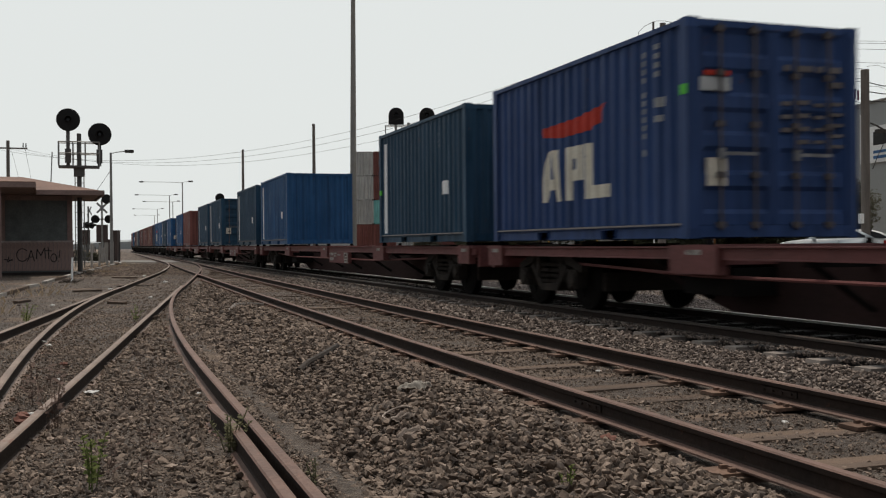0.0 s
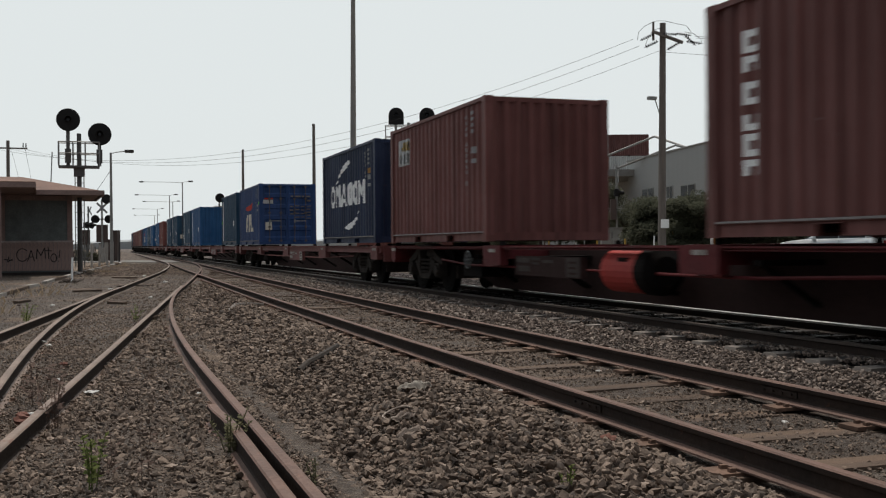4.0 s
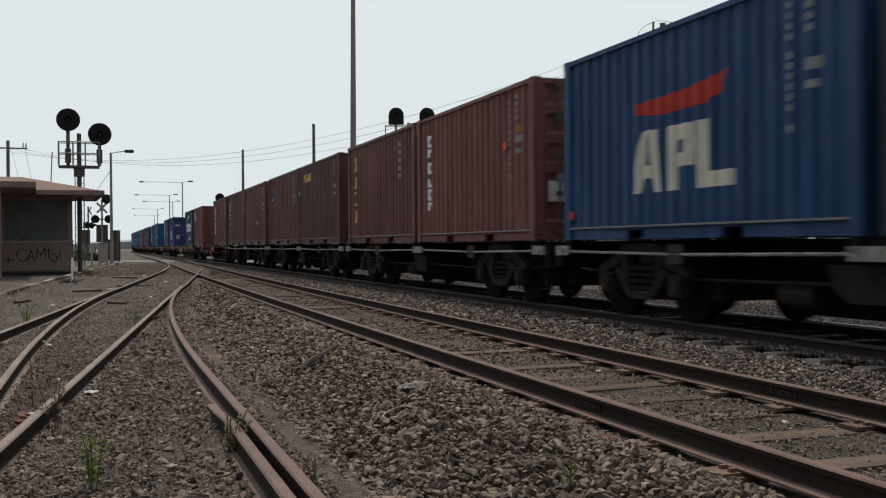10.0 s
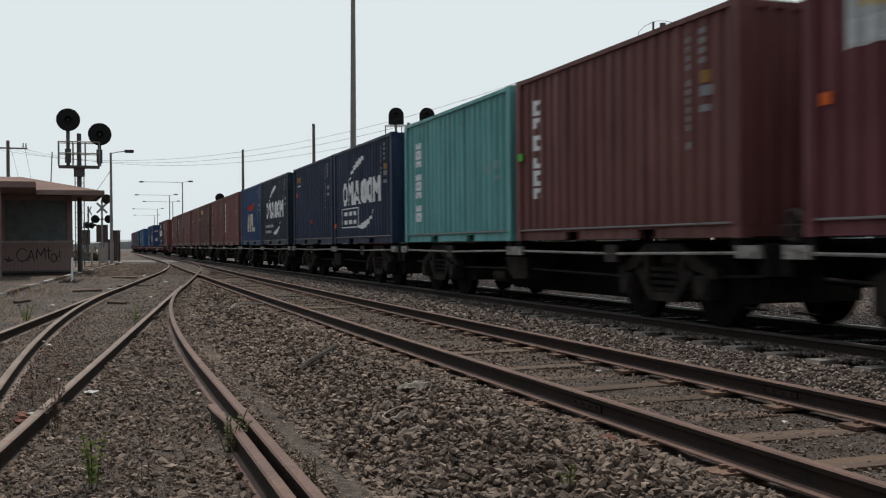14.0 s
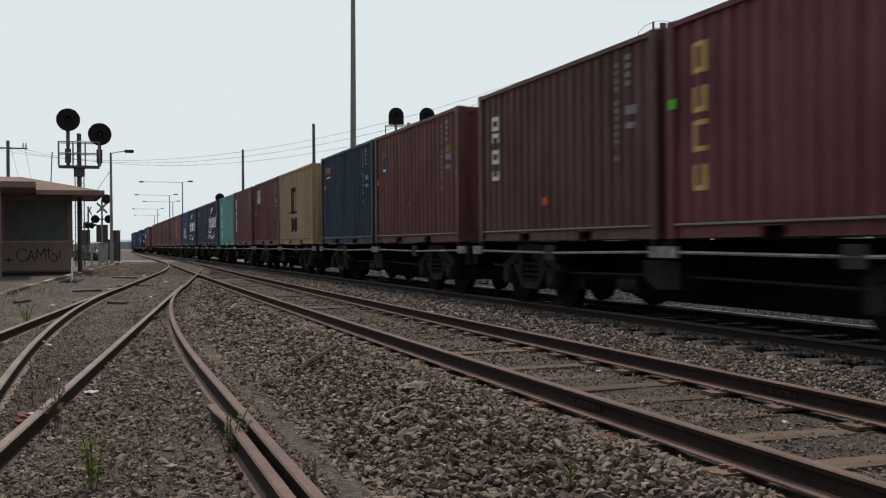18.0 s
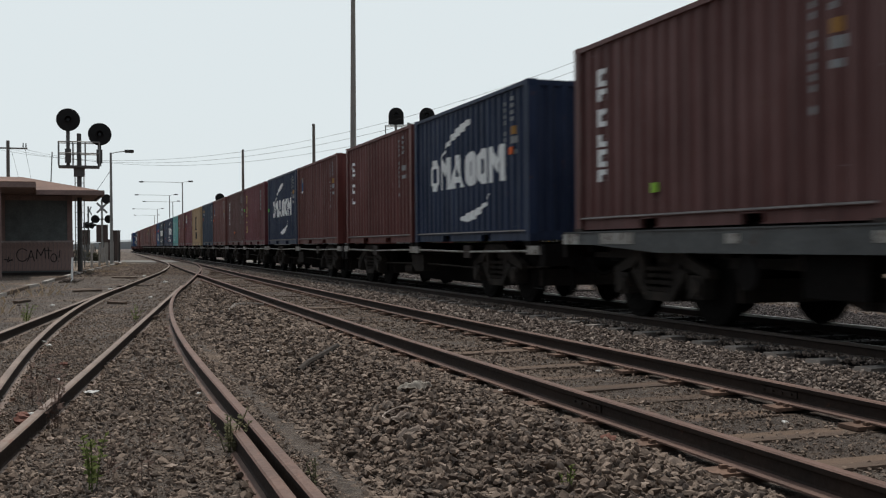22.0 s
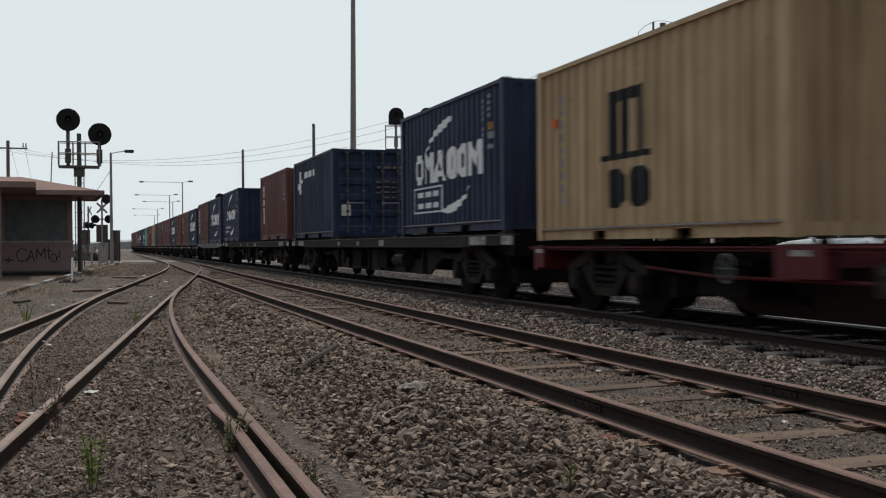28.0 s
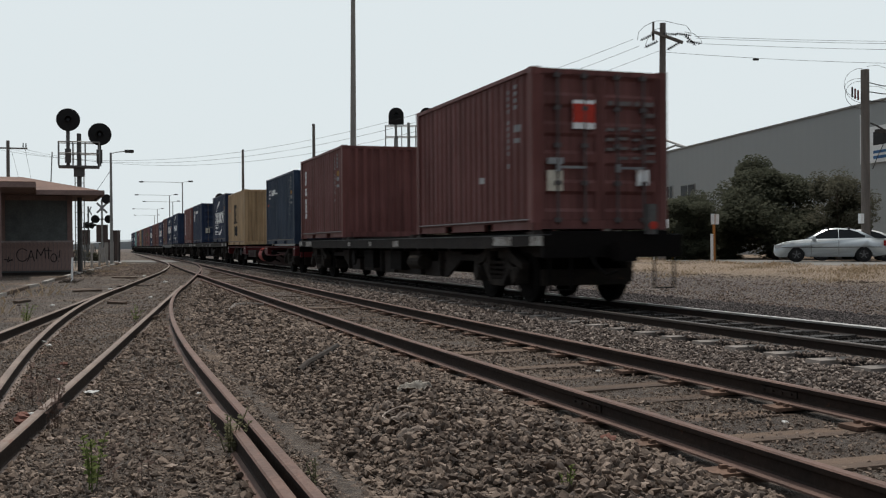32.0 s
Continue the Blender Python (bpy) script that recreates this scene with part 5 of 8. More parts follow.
roll(42.28, 17.56, "spine", 4)
load(16.17, DEEP_BLUE, "winged", True, "blue container with cream lettering and a red emblem", LOW, [(GREEN_MARK, 2.95, 1.75)])
load(-2.62, NAVY, "crescents", False, NAVY_WORDS, LOW)
roll(16.17, -8.68, "spine", 4)
load(-10.10, BROWN, "grey_panel", False, "red-brown container with a grey and yellow emblem", LOW)
load(-22.96, BROWN, "long_column", True, BROWN_WORDS, LOW)
roll(-10.25, -29.02, "spine", 3, RED_BRIGHT, tank=True)
for front, first, second in (
        (-29.93, (DULL_BROWN, "short_column", False, "dull brown container with white vertical lettering", [(ORANGE_MARK, 2.72, 1.75)]), (BROWN, "plain", True, "plain red-brown container with faded codes", None)),
        (-43.22, (BROWN, "label_panel", False, "red-brown container with a small white label panel", None), (DULL_BROWN, "slanted", False, "dull brown container with yellow slanted lettering", [(GREEN_MARK, -2.9, 1.7)])),
        (-56.67, (BROWN, "gold", False, "red-brown container with yellow vertical lettering", None), (OXIDE, "long_column", True, "red oxide container with white vertical lettering", [(ORANGE_MARK, 1.85, 1.6)])),
        (-70.13, (ROYAL_BLUE, "winged", False, "bright blue container with cream lettering and a red emblem", [(RED_MARK, -2.8, 0.35)]), (CHARCOAL, "crescent_small", True, "dark teal container with white block lettering", None)),
        (-83.64, (NAVY, "yellow_corner", False, "navy blue container with yellow lettering", [(RED_MARK, 0.0, 0.7)]), (NAVY, "crescent_note", False, "navy container with white lettering and a framed note", [(ORANGE_MARK, -2.85, 0.5)])),
        (-97.05, (GREEN, "green", False, "sea green container with a white lettering panel", None), (BROWN, "long_column", False, BROWN_WORDS, [(GREEN_MARK, -2.85, 1.35)])),
        (-110.42, (MAROON, "grey_panel", False, "maroon container with a grey and yellow emblem", [(ORANGE_MARK, -2.7, 1.3)]), (TAN, "black_blocks", False, "ochre container with black block lettering", None)),
        (-124.14, (SLATE, "yellow_corner", False, "slate blue container with yellow lettering", None), (BROWN, "label_panel", False, "red-brown container with a small label panel", [(ORANGE_MARK, -2.7, 1.45)])),
        (-137.58, (DULL_BROWN, "short_column", False, "dull brown container with white vertical lettering", [(ORANGE_MARK, -0.2, 0.6)]), (MAROON, "gold", False, "maroon container with yellow vertical lettering", [(GREEN_MARK, -2.9, 1.6)])),
        (-150.83, (NAVY, "crescents", False, NAVY_WORDS, [(GREEN_MARK, -2.85, 1.35)]), (DEEP_BROWN, "label_panel", False, "red-brown container with a small label panel", None)),
        (-164.28, (DEEP_BROWN, "short_column", False, "red-brown container with white vertical lettering", None), (NAVY, "crescents", False, NAVY_WORDS, [(ORANGE_MARK, 2.3, 1.5)]))):
    rear = front - 2 * CL - 0.24
    load(front, first[0], first[1], first[2], first[3], LOW, first[4])
    load(front - CL - 0.24, second[0], second[1], second[2], second[3], LOW, second[4])
    roll(front, rear, "skeleton")
load(-178.28, DULL_BROWN, "long_column", False, BROWN_WORDS, HIGH - 0.055, [(LIME_MARK, -0.87, 0.50)])
load(-185.22, NAVY, "crescents", False, NAVY_WORDS, HIGH - 0.055, [(ORANGE_MARK, 2.3, 1.5)])
roll(-178.28, -191.28, "flat", 2, GREY_SILL, "grey fish-bellied flat wagon carrying two containers")
load(-192.73, NAVY, "crescent_thin", False, NAVY_WORDS, HIGH)
load(-205.86, BROWN, "long_column", False, BROWN_WORDS, HIGH)
roll(-192.73, -212.02, "flat", 3, FLAT_STEEL, "black fish-bellied flat wagon with an empty slot")
load(-213.46, NAVY, "bird", True, "navy container with a white bird emblem", HIGH)
load(-226.48, NAVY, "crescent_note", False, "navy container with white lettering and a framed note", HIGH)
roll(-213.46, -232.54, "flat", 3, FLAT_STEEL, "black fish-bellied flat wagon with an empty slot")
load(-233.91, TAN, "black_blocks", False, "ochre container with black block lettering", LOW, [(ORANGE_MARK, -2.4, 1.75)])
load(-246.43, SLATE, "arrow", False, "slate blue container with white slanted lettering", LOW)
roll(-233.91, -252.61, "spine", 3, RED_BRIGHT, tank=True)
load(-253.74, BROWN, "long_column", False, BROWN_WORDS, MID)
load(-266.71, BROWN, "plain", True, "red-brown container with barred end doors", MID)
roll(-253.82, -272.77, "flat", 3, FLAT_STEEL, "black fish-bellied last wagon with an end marker", deck=MID)
last_box, last_wagon = TRAIN[-2][0], TRAIN[-1][0]
for n, mt, u0, u1, z0, z1 in (("placard", WHITE_MARK, -0.50, -0.12, 1.62, 2.08), ("placard_band", RED_MARK, -0.50, -0.12, 1.72, 2.02), ("data_plate", WHITE_MARK, 0.66, 0.86, 0.72, 0.98), ("data_plate", GREY_MARK, -0.95, -0.68, 1.05, 1.15)):
    bm = bmesh.new()
    k = 0.004 if n == "placard_band" else 0.0
    box(bm, u0, u1, -CL / 2 - 0.022 - k, -CL / 2 + 0.02, z0, z1)
    part(n, bm, mt, last_box)
half = (272.77 - 253.82) / 2 + 0.35
bm = bmesh.new()
box(bm, 0.55, 0.69, -half - 0.20, -half - 0.06, MID - 0.08, MID + 0.40)
soften(bm, 0.03)
part("end_marker", bm, MAST_MID, last_wagon, "grey end-of-train marker box")
bm = bmesh.new()
rod(bm, (0.62, -half - 0.22, MID + 0.06), (0.62, -half - 0.20, MID + 0.06), 0.065, sides=14)
part("marker_lens", bm, RED_MARK, last_wagon, "red marker lens")
load(103.0, BLUE, "stripe", True, "bright blue container with a tall white strip", LOW)
load(90.2, BLUE, "stripe", False, "bright blue container with a tall white strip", LOW)
roll(103.0, 84.1, "spine", 3)
AHEAD = [(BLUE, "stripe"), (TEAL_DARK, "stripe"), (NAVY, "plain"), (BLUE, "winged"), (ORANGE, "plain"), (OXIDE, "long_column"), (OXIDE, "plain"), (BROWN, "short_column"), (BROWN, "plain"), (DULL_BROWN, "long_column"),
         (STEEL_GREY, "plain"), (SLATE, "plain"), (NAVY, "crescents"), (BROWN, "plain"), (OXIDE, "long_column"), (BLUE, "plain"), (BROWN, "gold"), (BROWN, "plain"), (NAVY, "plain"), (OXIDE, "plain"), (BROWN, "short_column"), (BLUE, "plain"), (BROWN, "plain"), (NAVY, "crescents")]
for i in range(12):
    rear = 104.4 + 13.4 * i
    for j in (0, 1):
        mat, style = AHEAD[2 * i + 1 - j]
        load(rear + CL + j * (CL + 0.24), mat, style, False, "weathered corrugated container far up the train", LOW)
    roll(rear + 2 * CL + 0.24, rear, "skeleton")

# ---------------------------------------------------------------- hut and signals beside the siding
CLAD = worn("brown_hut_cladding", (0.37, 0.265, 0.235), (0.24, 0.175, 0.155), rough=0.85, stretch=(1, 1, 0.4), grain=14)
HUT_TRIM = worn("hut_trim_paint", (0.30, 0.212, 0.188), (0.20, 0.142, 0.126), rough=0.85)
BOARDED = worn("boarded_window_panel", (0.15, 0.168, 0.164), (0.09, 0.103, 0.10), rough=0.7, patch=2.0)
SILL_PALE = worn("pale_worn_sill_paint", (0.46, 0.41, 0.38), (0.28, 0.22, 0.20), rough=0.85, patch=4)
ROOF_SHEET = worn("faded_red_roof_sheet", (0.215, 0.135, 0.108), (0.145, 0.095, 0.078), rough=0.8, patch=0.8)
# dark colour stands in for the shaded gap under the raised hut floor
UNDERFLOOR_SHADE = worn("underfloor_shade", (0.05, 0.04, 0.035), (0.035, 0.03, 0.028), rough=0.9)


def hut():
    h = thing("crossing_hut", "abandoned brown clad gatekeeper hut with boarded windows and graffiti", "hut", at=pose(-0.95, 43.6, 0, 0, 0, 3))
    w, d = 5.2, 3.6
    bm = bmesh.new()
    box(bm, -w, 0, 0.0, d, -0.1, 0.16)
    part("plinth", bm, UNDERFLOOR_SHADE, h)
    bm = bmesh.new()
    box(bm, -w, 0, 0.02, d, 0.16, 3.25)
    part("wall_core", bm, BOARDED, h)
    plank = simple("plank", (-0.068, 0.068, -0.02, 0.02, 0.22, 1.36), bevel=0.006)
    for i in range(int(w / 0.146)):
        put("plank", plank, CLAD, h, at=pose(-0.075 - i * 0.146, 0.0, 0))
    for i in range(int(d / 0.146)):
        put("plank", plank, CLAD, h, at=pose(0.0, 0.08 + i * 0.146, 0, 0, 0, 90))
    bm = bmesh.new()
    box(bm, -w - 0.05, 0.06, -0.07, 0.03, 1.36, 1.43)
    box(bm, -0.03, 0.06, 0.03, d, 1.36, 1.43)
    soften(bm, 0.01)
    part("window_sill", bm, SILL_PALE, h, "pale worn window sill")
    for x in (-0.10, -2.62, -w + 0.1):
        bm = bmesh.new()
        box(bm, x - 0.10, x + 0.10, -0.04, 0.04, 1.43, 3.25)
        soften(bm, 0.01)
        part("post", bm, HUT_TRIM, h)
    for x0, x1 in ((-2.50, -0.22), (-w + 0.22, -2.74)):
        bm = bmesh.new()
        box(bm, x0, x1, -0.012, 0.015, 1.44, 3.05)
        soften(bm, 0.006)
        part("boarded_window", bm, BOARDED, h, "dark boarded window panel")
        bm = bmesh.new()
        box(bm, x0, x1, -0.03, 0.02, 3.05, 3.25)
        part("window_head", bm, HUT_TRIM, h)
    bm = bmesh.new()
    e = 1.15
    z0, z1 = 3.40, 4.08
    lo = [(-w - e, -e, z0), (e, -e, z0), (e, d + e, z0), (-w - e, d + e, z0)]
    hi = [(-w + 1.2, d / 2 - 0.3, z1), (-1.9, d / 2 - 0.3, z1), (-1.9, d / 2 + 0.3, z1), (-w + 1.2, d / 2 + 0.3, z1)]
    lv, hv = [bm.verts.new(p) for p in lo], [bm.verts.new(p) for p in hi]
    for i in range(4):
        bm.faces.new((lv[i], lv[(i + 1) % 4], hv[(i + 1) % 4], hv[i]))
    bm.faces.new(hv)
    bm.faces.new(lv[::-1])
    part("roof", bm, ROOF_SHEET, h, "faded red hipped roof")
    bm = bmesh.new()
    for a, b in ((0, 1), (1, 2), (2, 3), (3, 0)):
        pa, pb = Vector(lo[a]), Vector(lo[b])
        x0, x1, y0, y1 = min(pa.x, pb.x), max(pa.x, pb.x), min(pa.y, pb.y), max(pa.y, pb.y)
        box(bm, x0 - 0.03, x1 + 0.03, y0 - 0.03, y1 + 0.03, z0 - 0.17, z0 + 0.02)
    part("fascia", bm, HUT_TRIM, h)
    porch = -5.8
    bm = bmesh.new()
    box(bm, -w - e, -1.38, porch, -e + 0.3, z0 + 0.02, z0 + 0.055)
    part("porch_roof", bm, ROOF_SHEET, h, "low roof over the front porch")
    bm = bmesh.new()
    box(bm, -w - e, -1.36, porch - 0.03, porch + 0.03, z0 - 0.15, z0 + 0.02)
    box(bm, -1.42, -1.36, porch + 0.03, -e - 0.03, z0 - 0.15, z0 + 0.02)
    part("porch_fascia", bm, HUT_TRIM, h)
    bm = bmesh.new()
    box(bm, -w - e + 0.05, -1.45, porch + 0.05, -e - 0.05, z0 - 0.12, z0 - 0.09)
    part("porch_soffit", bm, HUT_TRIM, h)
    for x in (-2.55, -w - 0.8):
        bm = bmesh.new()
        box(bm, x - 0.06, x + 0.06, porch + 0.1, porch + 0.22, -0.1, z0 - 0.12)
        soften(bm, 0.01)
        part("porch_post", bm, HUT_TRIM, h)
    bm = bmesh.new()
    box(bm, -w - e + 0.1, e - 0.1, -e + 0.1, d + e - 0.1, z0 - 0.13, z0 - 0.10)
    part("soffit", bm, HUT_TRIM, h)
    bm = bmesh.new()
    arc = lambda cx, cz, rx, rz, a0, a1: [(cx + rx * math.cos(radians(a0 + (a1 - a0) * i / 9)), cz + rz * math.sin(radians(a0 + (a1 - a0) * i / 9))) for i in range(10)]
    strokes = [arc(-1.88, 0.80, 0.25, 0.27, 40, 330), [(-1.66, 0.52), (-1.50, 1.00), (-1.36, 0.52)], [(-1.60, 0.70), (-1.40, 0.72)], [(-1.28, 0.62), (-1.24, 1.04), (-1.08, 0.76), (-0.92, 1.08), (-0.88, 0.64)],
               [(-0.90, 0.98), (-0.60, 0.96)], [(-0.76, 1.14), (-0.74, 0.60)], arc(-0.52, 0.66, 0.13, 0.18, 0, 360), [(-0.24, 1.00), (-0.29, 0.66)], [(-0.30, 0.54), (-0.30, 0.50)], [(-2.66, 0.62), (-2.30, 0.58)], [(-2.46, 0.74), (-2.52, 0.50), (-2.30, 0.64)]]
    for st in strokes:
        for (a, za), (b, zb) in zip(st[:-1], st[1:]):
            rod(bm, (a * 0.86 - 0.28, -0.018, za * 0.95 + 0.10), (b * 0.86 - 0.28, -0.018, zb * 0.95 + 0.10), 0.020, sides=5)
    part("graffiti", bm, BLACK_MARK, h, "black sprayed scrawl")
    return h


hut()


def disc_signal(x, y, z, parent, r=0.48, arch=False, face=0.0):
    """A round or arched black target board with a hooded lens, on its bracket."""
    bm = bmesh.new()
    if arch:
        outline = [(-r, -r * 1.25), (r, -r * 1.25)] + [(r * math.cos(a), r * math.sin(a)) for a in [math.pi * i / 14 for i in range(15)]]
        prism(bm, outline, "y", -0.02, 0.02)
    else:
        rod(bm, (0, -0.02, 0), (0, 0.02, 0), r, sides=32)
    b = part("target_board", bm, SIGNAL_BLACK, parent, "matt black signal target board", pose(x, y, z, 0, 0, face))
    bm = bmesh.new()
    k, ln = 14, 0.34
    rings = []
    for yy in (-0.02, -ln):
        rings.append([bm.verts.new((0.13 * math.cos(2.6 * math.pi * (i / k) / 1.3 - 0.5), yy, 0.13 * math.sin(2.6 * math.pi * (i / k) / 1.3 - 0.5))) for i in range(k - 3)])
    for i in range(k - 4):
        bm.faces.new((rings[0][i], rings[0][i + 1], rings[1][i + 1], rings[1][i]))
    part("hood", bm, SIGNAL_BLACK, b)
    bm = bmesh.new()
    rod(bm, (0, -0.05, 0), (0, -0.02, 0), 0.065, sides=16)
    part("lens", bm, LENS_DARK, b, "unlit signal lens")
    bm = bmesh.new()
    box(bm, -0.16, 0.16, 0.02, 0.26, -0.24, 0.24)
    soften(bm, 0.02)
    part("lamp_case", bm, SIGNAL_BLACK, b)
    return b


def gantry_signal(name, label, base, deck_z, top_z, half_w, heads, arch, face, mast=0.11, r=0.48):
    g = thing(name, label, "railway signal", "railway colour light signals", at=pose(base[0], base[1], base[2], 0, 0, face))
    bm = bmesh.new()
    rod(bm, (0, 0, -0.1), (0, 0, top_z), mast, mast * 0.85, sides=12)
    box(bm, -0.26, 0.26, -0.26, 0.26, -0.1, 0.12)
    part("mast", bm, MAST_GREY if arch else MAST_MID, g, "tall steel signal mast")
    bm = bmesh.new()
    box(bm, -half_w, half_w, -0.35, 0.35, deck_z - 0.09, deck_z)
    box(bm, -0.22, 0.22, -0.22, 0.22, deck_z - 0.45, deck_z - 0.10)
    part("platform", bm, MAST_MID, g)
    tall = 1.0 if not arch else 1.4
    for x in (-half_w, -half_w * 0.30, half_w * 0.30, half_w):
        bm = bmesh.new()
        for yy in (-0.33, 0.33):
            rod(bm, (x, yy, deck_z), (x, yy, deck_z + tall), 0.028, sides=6)
        part("rail_post", bm, MAST_GREY, g)
    bm = bmesh.new()
    for yy in (-0.33, 0.33):
        for z in (0.52 * tall, tall):
            rod(bm, (-half_w, yy, deck_z + z), (half_w, yy, deck_z + z), 0.025, sides=6)
    part("hand_rail", bm, MAST_GREY, g)
    for hx, hz in heads:
        bm = bmesh.new()
        rod(bm, (hx - 0.02, -0.1, deck_z), (hx - 0.02, -0.1, hz - 0.3), 0.075, sides=8)
        box(bm, hx - 0.14, hx + 0.10, -0.25, 0.02, deck_z + 0.12, deck_z + 0.7)
        part("head_post", bm, MAST_GREY if arch else MAST_MID, g)
        disc_signal(hx, -0.25, hz, g, r, arch)
    bm = bmesh.new()
    for sx in (-0.18, 0.18):
        rod(bm, (sx, 0.3, 0.3), (sx, 0.3, deck_z), 0.022, sides=6)
    for i in range(int(deck_z / 0.32)):
        rod(bm, (-0.18, 0.3, 0.4 + 0.32 * i), (0.18, 0.3, 0.4 + 0.32 * i), 0.014, sides=5)
    part("ladder", bm, MAST_GREY, g)
    return g


gantry_signal("railway_signal", "tall signal mast with two round black target boards", (-0.70, 45.6, 0), 4.62, 6.0, 0.82, [(-0.42, 6.55), (0.84, 5.97)], False, 0)

# ---------------------------------------------------------------- far side: signals, poles, wires
gantry_signal("railway_signal", "signal gantry with two arched black target boards behind the train", (17.95, 58.4, 0), 6.95, 8.55, 1.40, [(-0.75, 8.98), (1.12, 8.97)], True, -17, r=0.46)

gantry_signal("railway_signal", "far signal mast with one round black target board", (12.1, 106.9, 0), 4.3, 5.6, 0.5, [(0.05, 6.16)], False, -8, r=0.47)


def pole(name, label, x, y, top, r0, r1, mat, category="utility pole", group="utility poles", lean=0.0):
    z = ground_z(x, y)
    p = thing(name, label, category, group, at=pose(x, y, z, 0, lean, 0))
    bm = bmesh.new()
    rod(bm, (0, 0, -0.2), (0, 0, top - z), r0, r1, sides=14)
    part("shaft", bm, mat, p)
    return p


def insulator_mesh():
    bm = bmesh.new()
    for i in range(6):
        rod(bm, (0, 0, -0.1 * i), (0, 0, -0.1 * i - 0.05), 0.085, 0.04, sides=10)
    rod(bm, (0, 0, 0.05), (0, 0, -0.62), 0.015, sides=6)
    return finish("insulator", bm)


INSULATOR = insulator_mesh()
pole("tall_pole", "tall grey concrete pole beside the main line", 12.06, 48.79, 13.6, 0.18, 0.11, POLE_CONC, "pole", "poles along the road", 0.42)
main_pole = pole("utility_pole", "timber utility pole with a crossarm, insulators and street lamp", 24.46, 40.26, 11.2, 0.19, 0.135, POLE_WOOD, lean=0.7)
bm = bmesh.new()
box(bm, -0.74, 0.76, -0.06, 0.06, -0.065, 0.065)
part("crossarm", bm, POLE_WOOD, main_pole, at=pose(0.10, -0.22, 10.28, 0, 20.5, -20))
bm = bmesh.new()
rod(bm, (0, 0, -0.3), (0, 0, 0.55), 0.06, 0.05, sides=8)
part("king_post", bm, POLE_WOOD, main_pole, at=pose(-0.42, 0.12, 10.45))
RX, RY = math.cos(radians(20)), -math.sin(radians(20))
for u, z, ry in ((-0.56, 10.38, 66), (-0.36, 10.06, 66), (0.62, 10.0, 60), (0.55, 10.42, -80), (-0.05, 10.42, -84), (0.95, 10.30, -45), (1.02, 10.06, -80)):
    put("insulator", INSULATOR, SIGNAL_BLACK, main_pole, at=pose(u * RX, u * RY - 0.2, z, 0, ry, -31))
for pts in (((-1.25, 10.15), (-1.2, 10.5), (-0.95, 10.75), (-0.65, 10.9), (-0.42, 10.98)), ((-0.9, 9.85), (-0.75, 10.3), (-0.5, 10.6), (-0.1, 10.7)), ((-0.42, 11.0), (0.0, 11.0), (0.5, 10.88), (0.95, 10.8), (1.15, 10.55), (1.18, 10.3)), ((0.9, 10.5), (1.3, 10.42), (1.6, 10.2), (1.68, 9.98))):
    bm = bmesh.new()
    tube(bm, [(u * RX, u * RY - 0.2, z) for u, z in pts], 0.011, 5)
    part("jumper_cable", bm, WIRE, main_pole)
bm = bmesh.new()
tube(bm, [(0.0, 0.0, 6.45), (-0.20, 0.05, 7.0), (-0.34, 0.10, 7.48)], 0.025)
part("lamp_arm", bm, MAST_GREY, main_pole)
bm = bmesh.new()
box(bm, -0.70, -0.30, -0.02, 0.20, 7.42, 7.56)
soften(bm, 0.04)
part("lamp_head", bm, MAST_GREY, main_pole)
bm = bmesh.new()
box(bm, -0.22, 0.18, -0.30, -0.26, 1.55, 1.95)
part("notice", bm, WHITE_MARK, main_pole, "white notice plate")
for x, y in ((17.2, 83.0), (14.6, 107.1)):
    pole("utility_pole", "plain dark timber utility pole far along the line", x, y, 11.3, 0.17, 0.12, POLE_WOOD)
far_pole = pole("utility_pole", "far utility pole with a crossarm behind the hut", -6.25, 81.5, 9.15, 0.14, 0.12, POLE_WOOD)
bm = bmesh.new()
box(bm, -1.35, 1.35, -0.05, 0.05, 8.53, 8.64)
part("crossarm", bm, POLE_WOOD, far_pole)
for x in (-1.2, 1.05, 1.25):
    bm = bmesh.new()
    rod(bm, (x, 0, 8.66), (x, 0, 9.0), 0.05, 0.03, sides=8)
    part("insulator", bm, SIGNAL_BLACK, far_pole)
road_pole = pole("utility_pole", "thick timber pole with cable terminations", 31.65, 35.36, 8.60, 0.19, 0.178, POLE_WOOD)
TERMINATION_RED = worn("dull_red_cable_sleeve", (0.20, 0.05, 0.055), (0.12, 0.04, 0.04))
for k in range(3):
    bm = bmesh.new()
    rod(bm, (-0.24, 0.1, 6.22 + 0.06 * k), (-0.24, 0.1, 6.60 + 0.06 * k), 0.035, sides=10)
    part("cable_termination", bm, TERMINATION_RED if k < 2 else MAST_DARK, road_pole, at=pose(-0.09 * k, 0.05 * k, 0))
    bm = bmesh.new()
    tube(bm, [(0.1, 0, 6.9 - 0.35 * k), (0.7, -0.2, 6.75 - 0.3 * k), (1.6, -0.5, 6.8 - 0.3 * k)], 0.02, 5)
    part("cable", bm, WIRE, road_pole)
for k, (reach, up, down) in enumerate(((0.92, 7.42, 6.12), (0.86, 7.05, 6.30), (0.80, 6.95, 5.90))):
    bm = bmesh.new()
    mid, tall = (up + down) / 2, (up - down) / 2
    tube(bm, [(-0.08 - (reach - 0.08) * math.sin(math.pi * i / 14), 0.05 + 0.04 * k, mid + tall * math.cos(math.pi * i / 14)) for i in range(15)], 0.008, 5)
    part("cable_loop", bm, WIRE, road_pole)
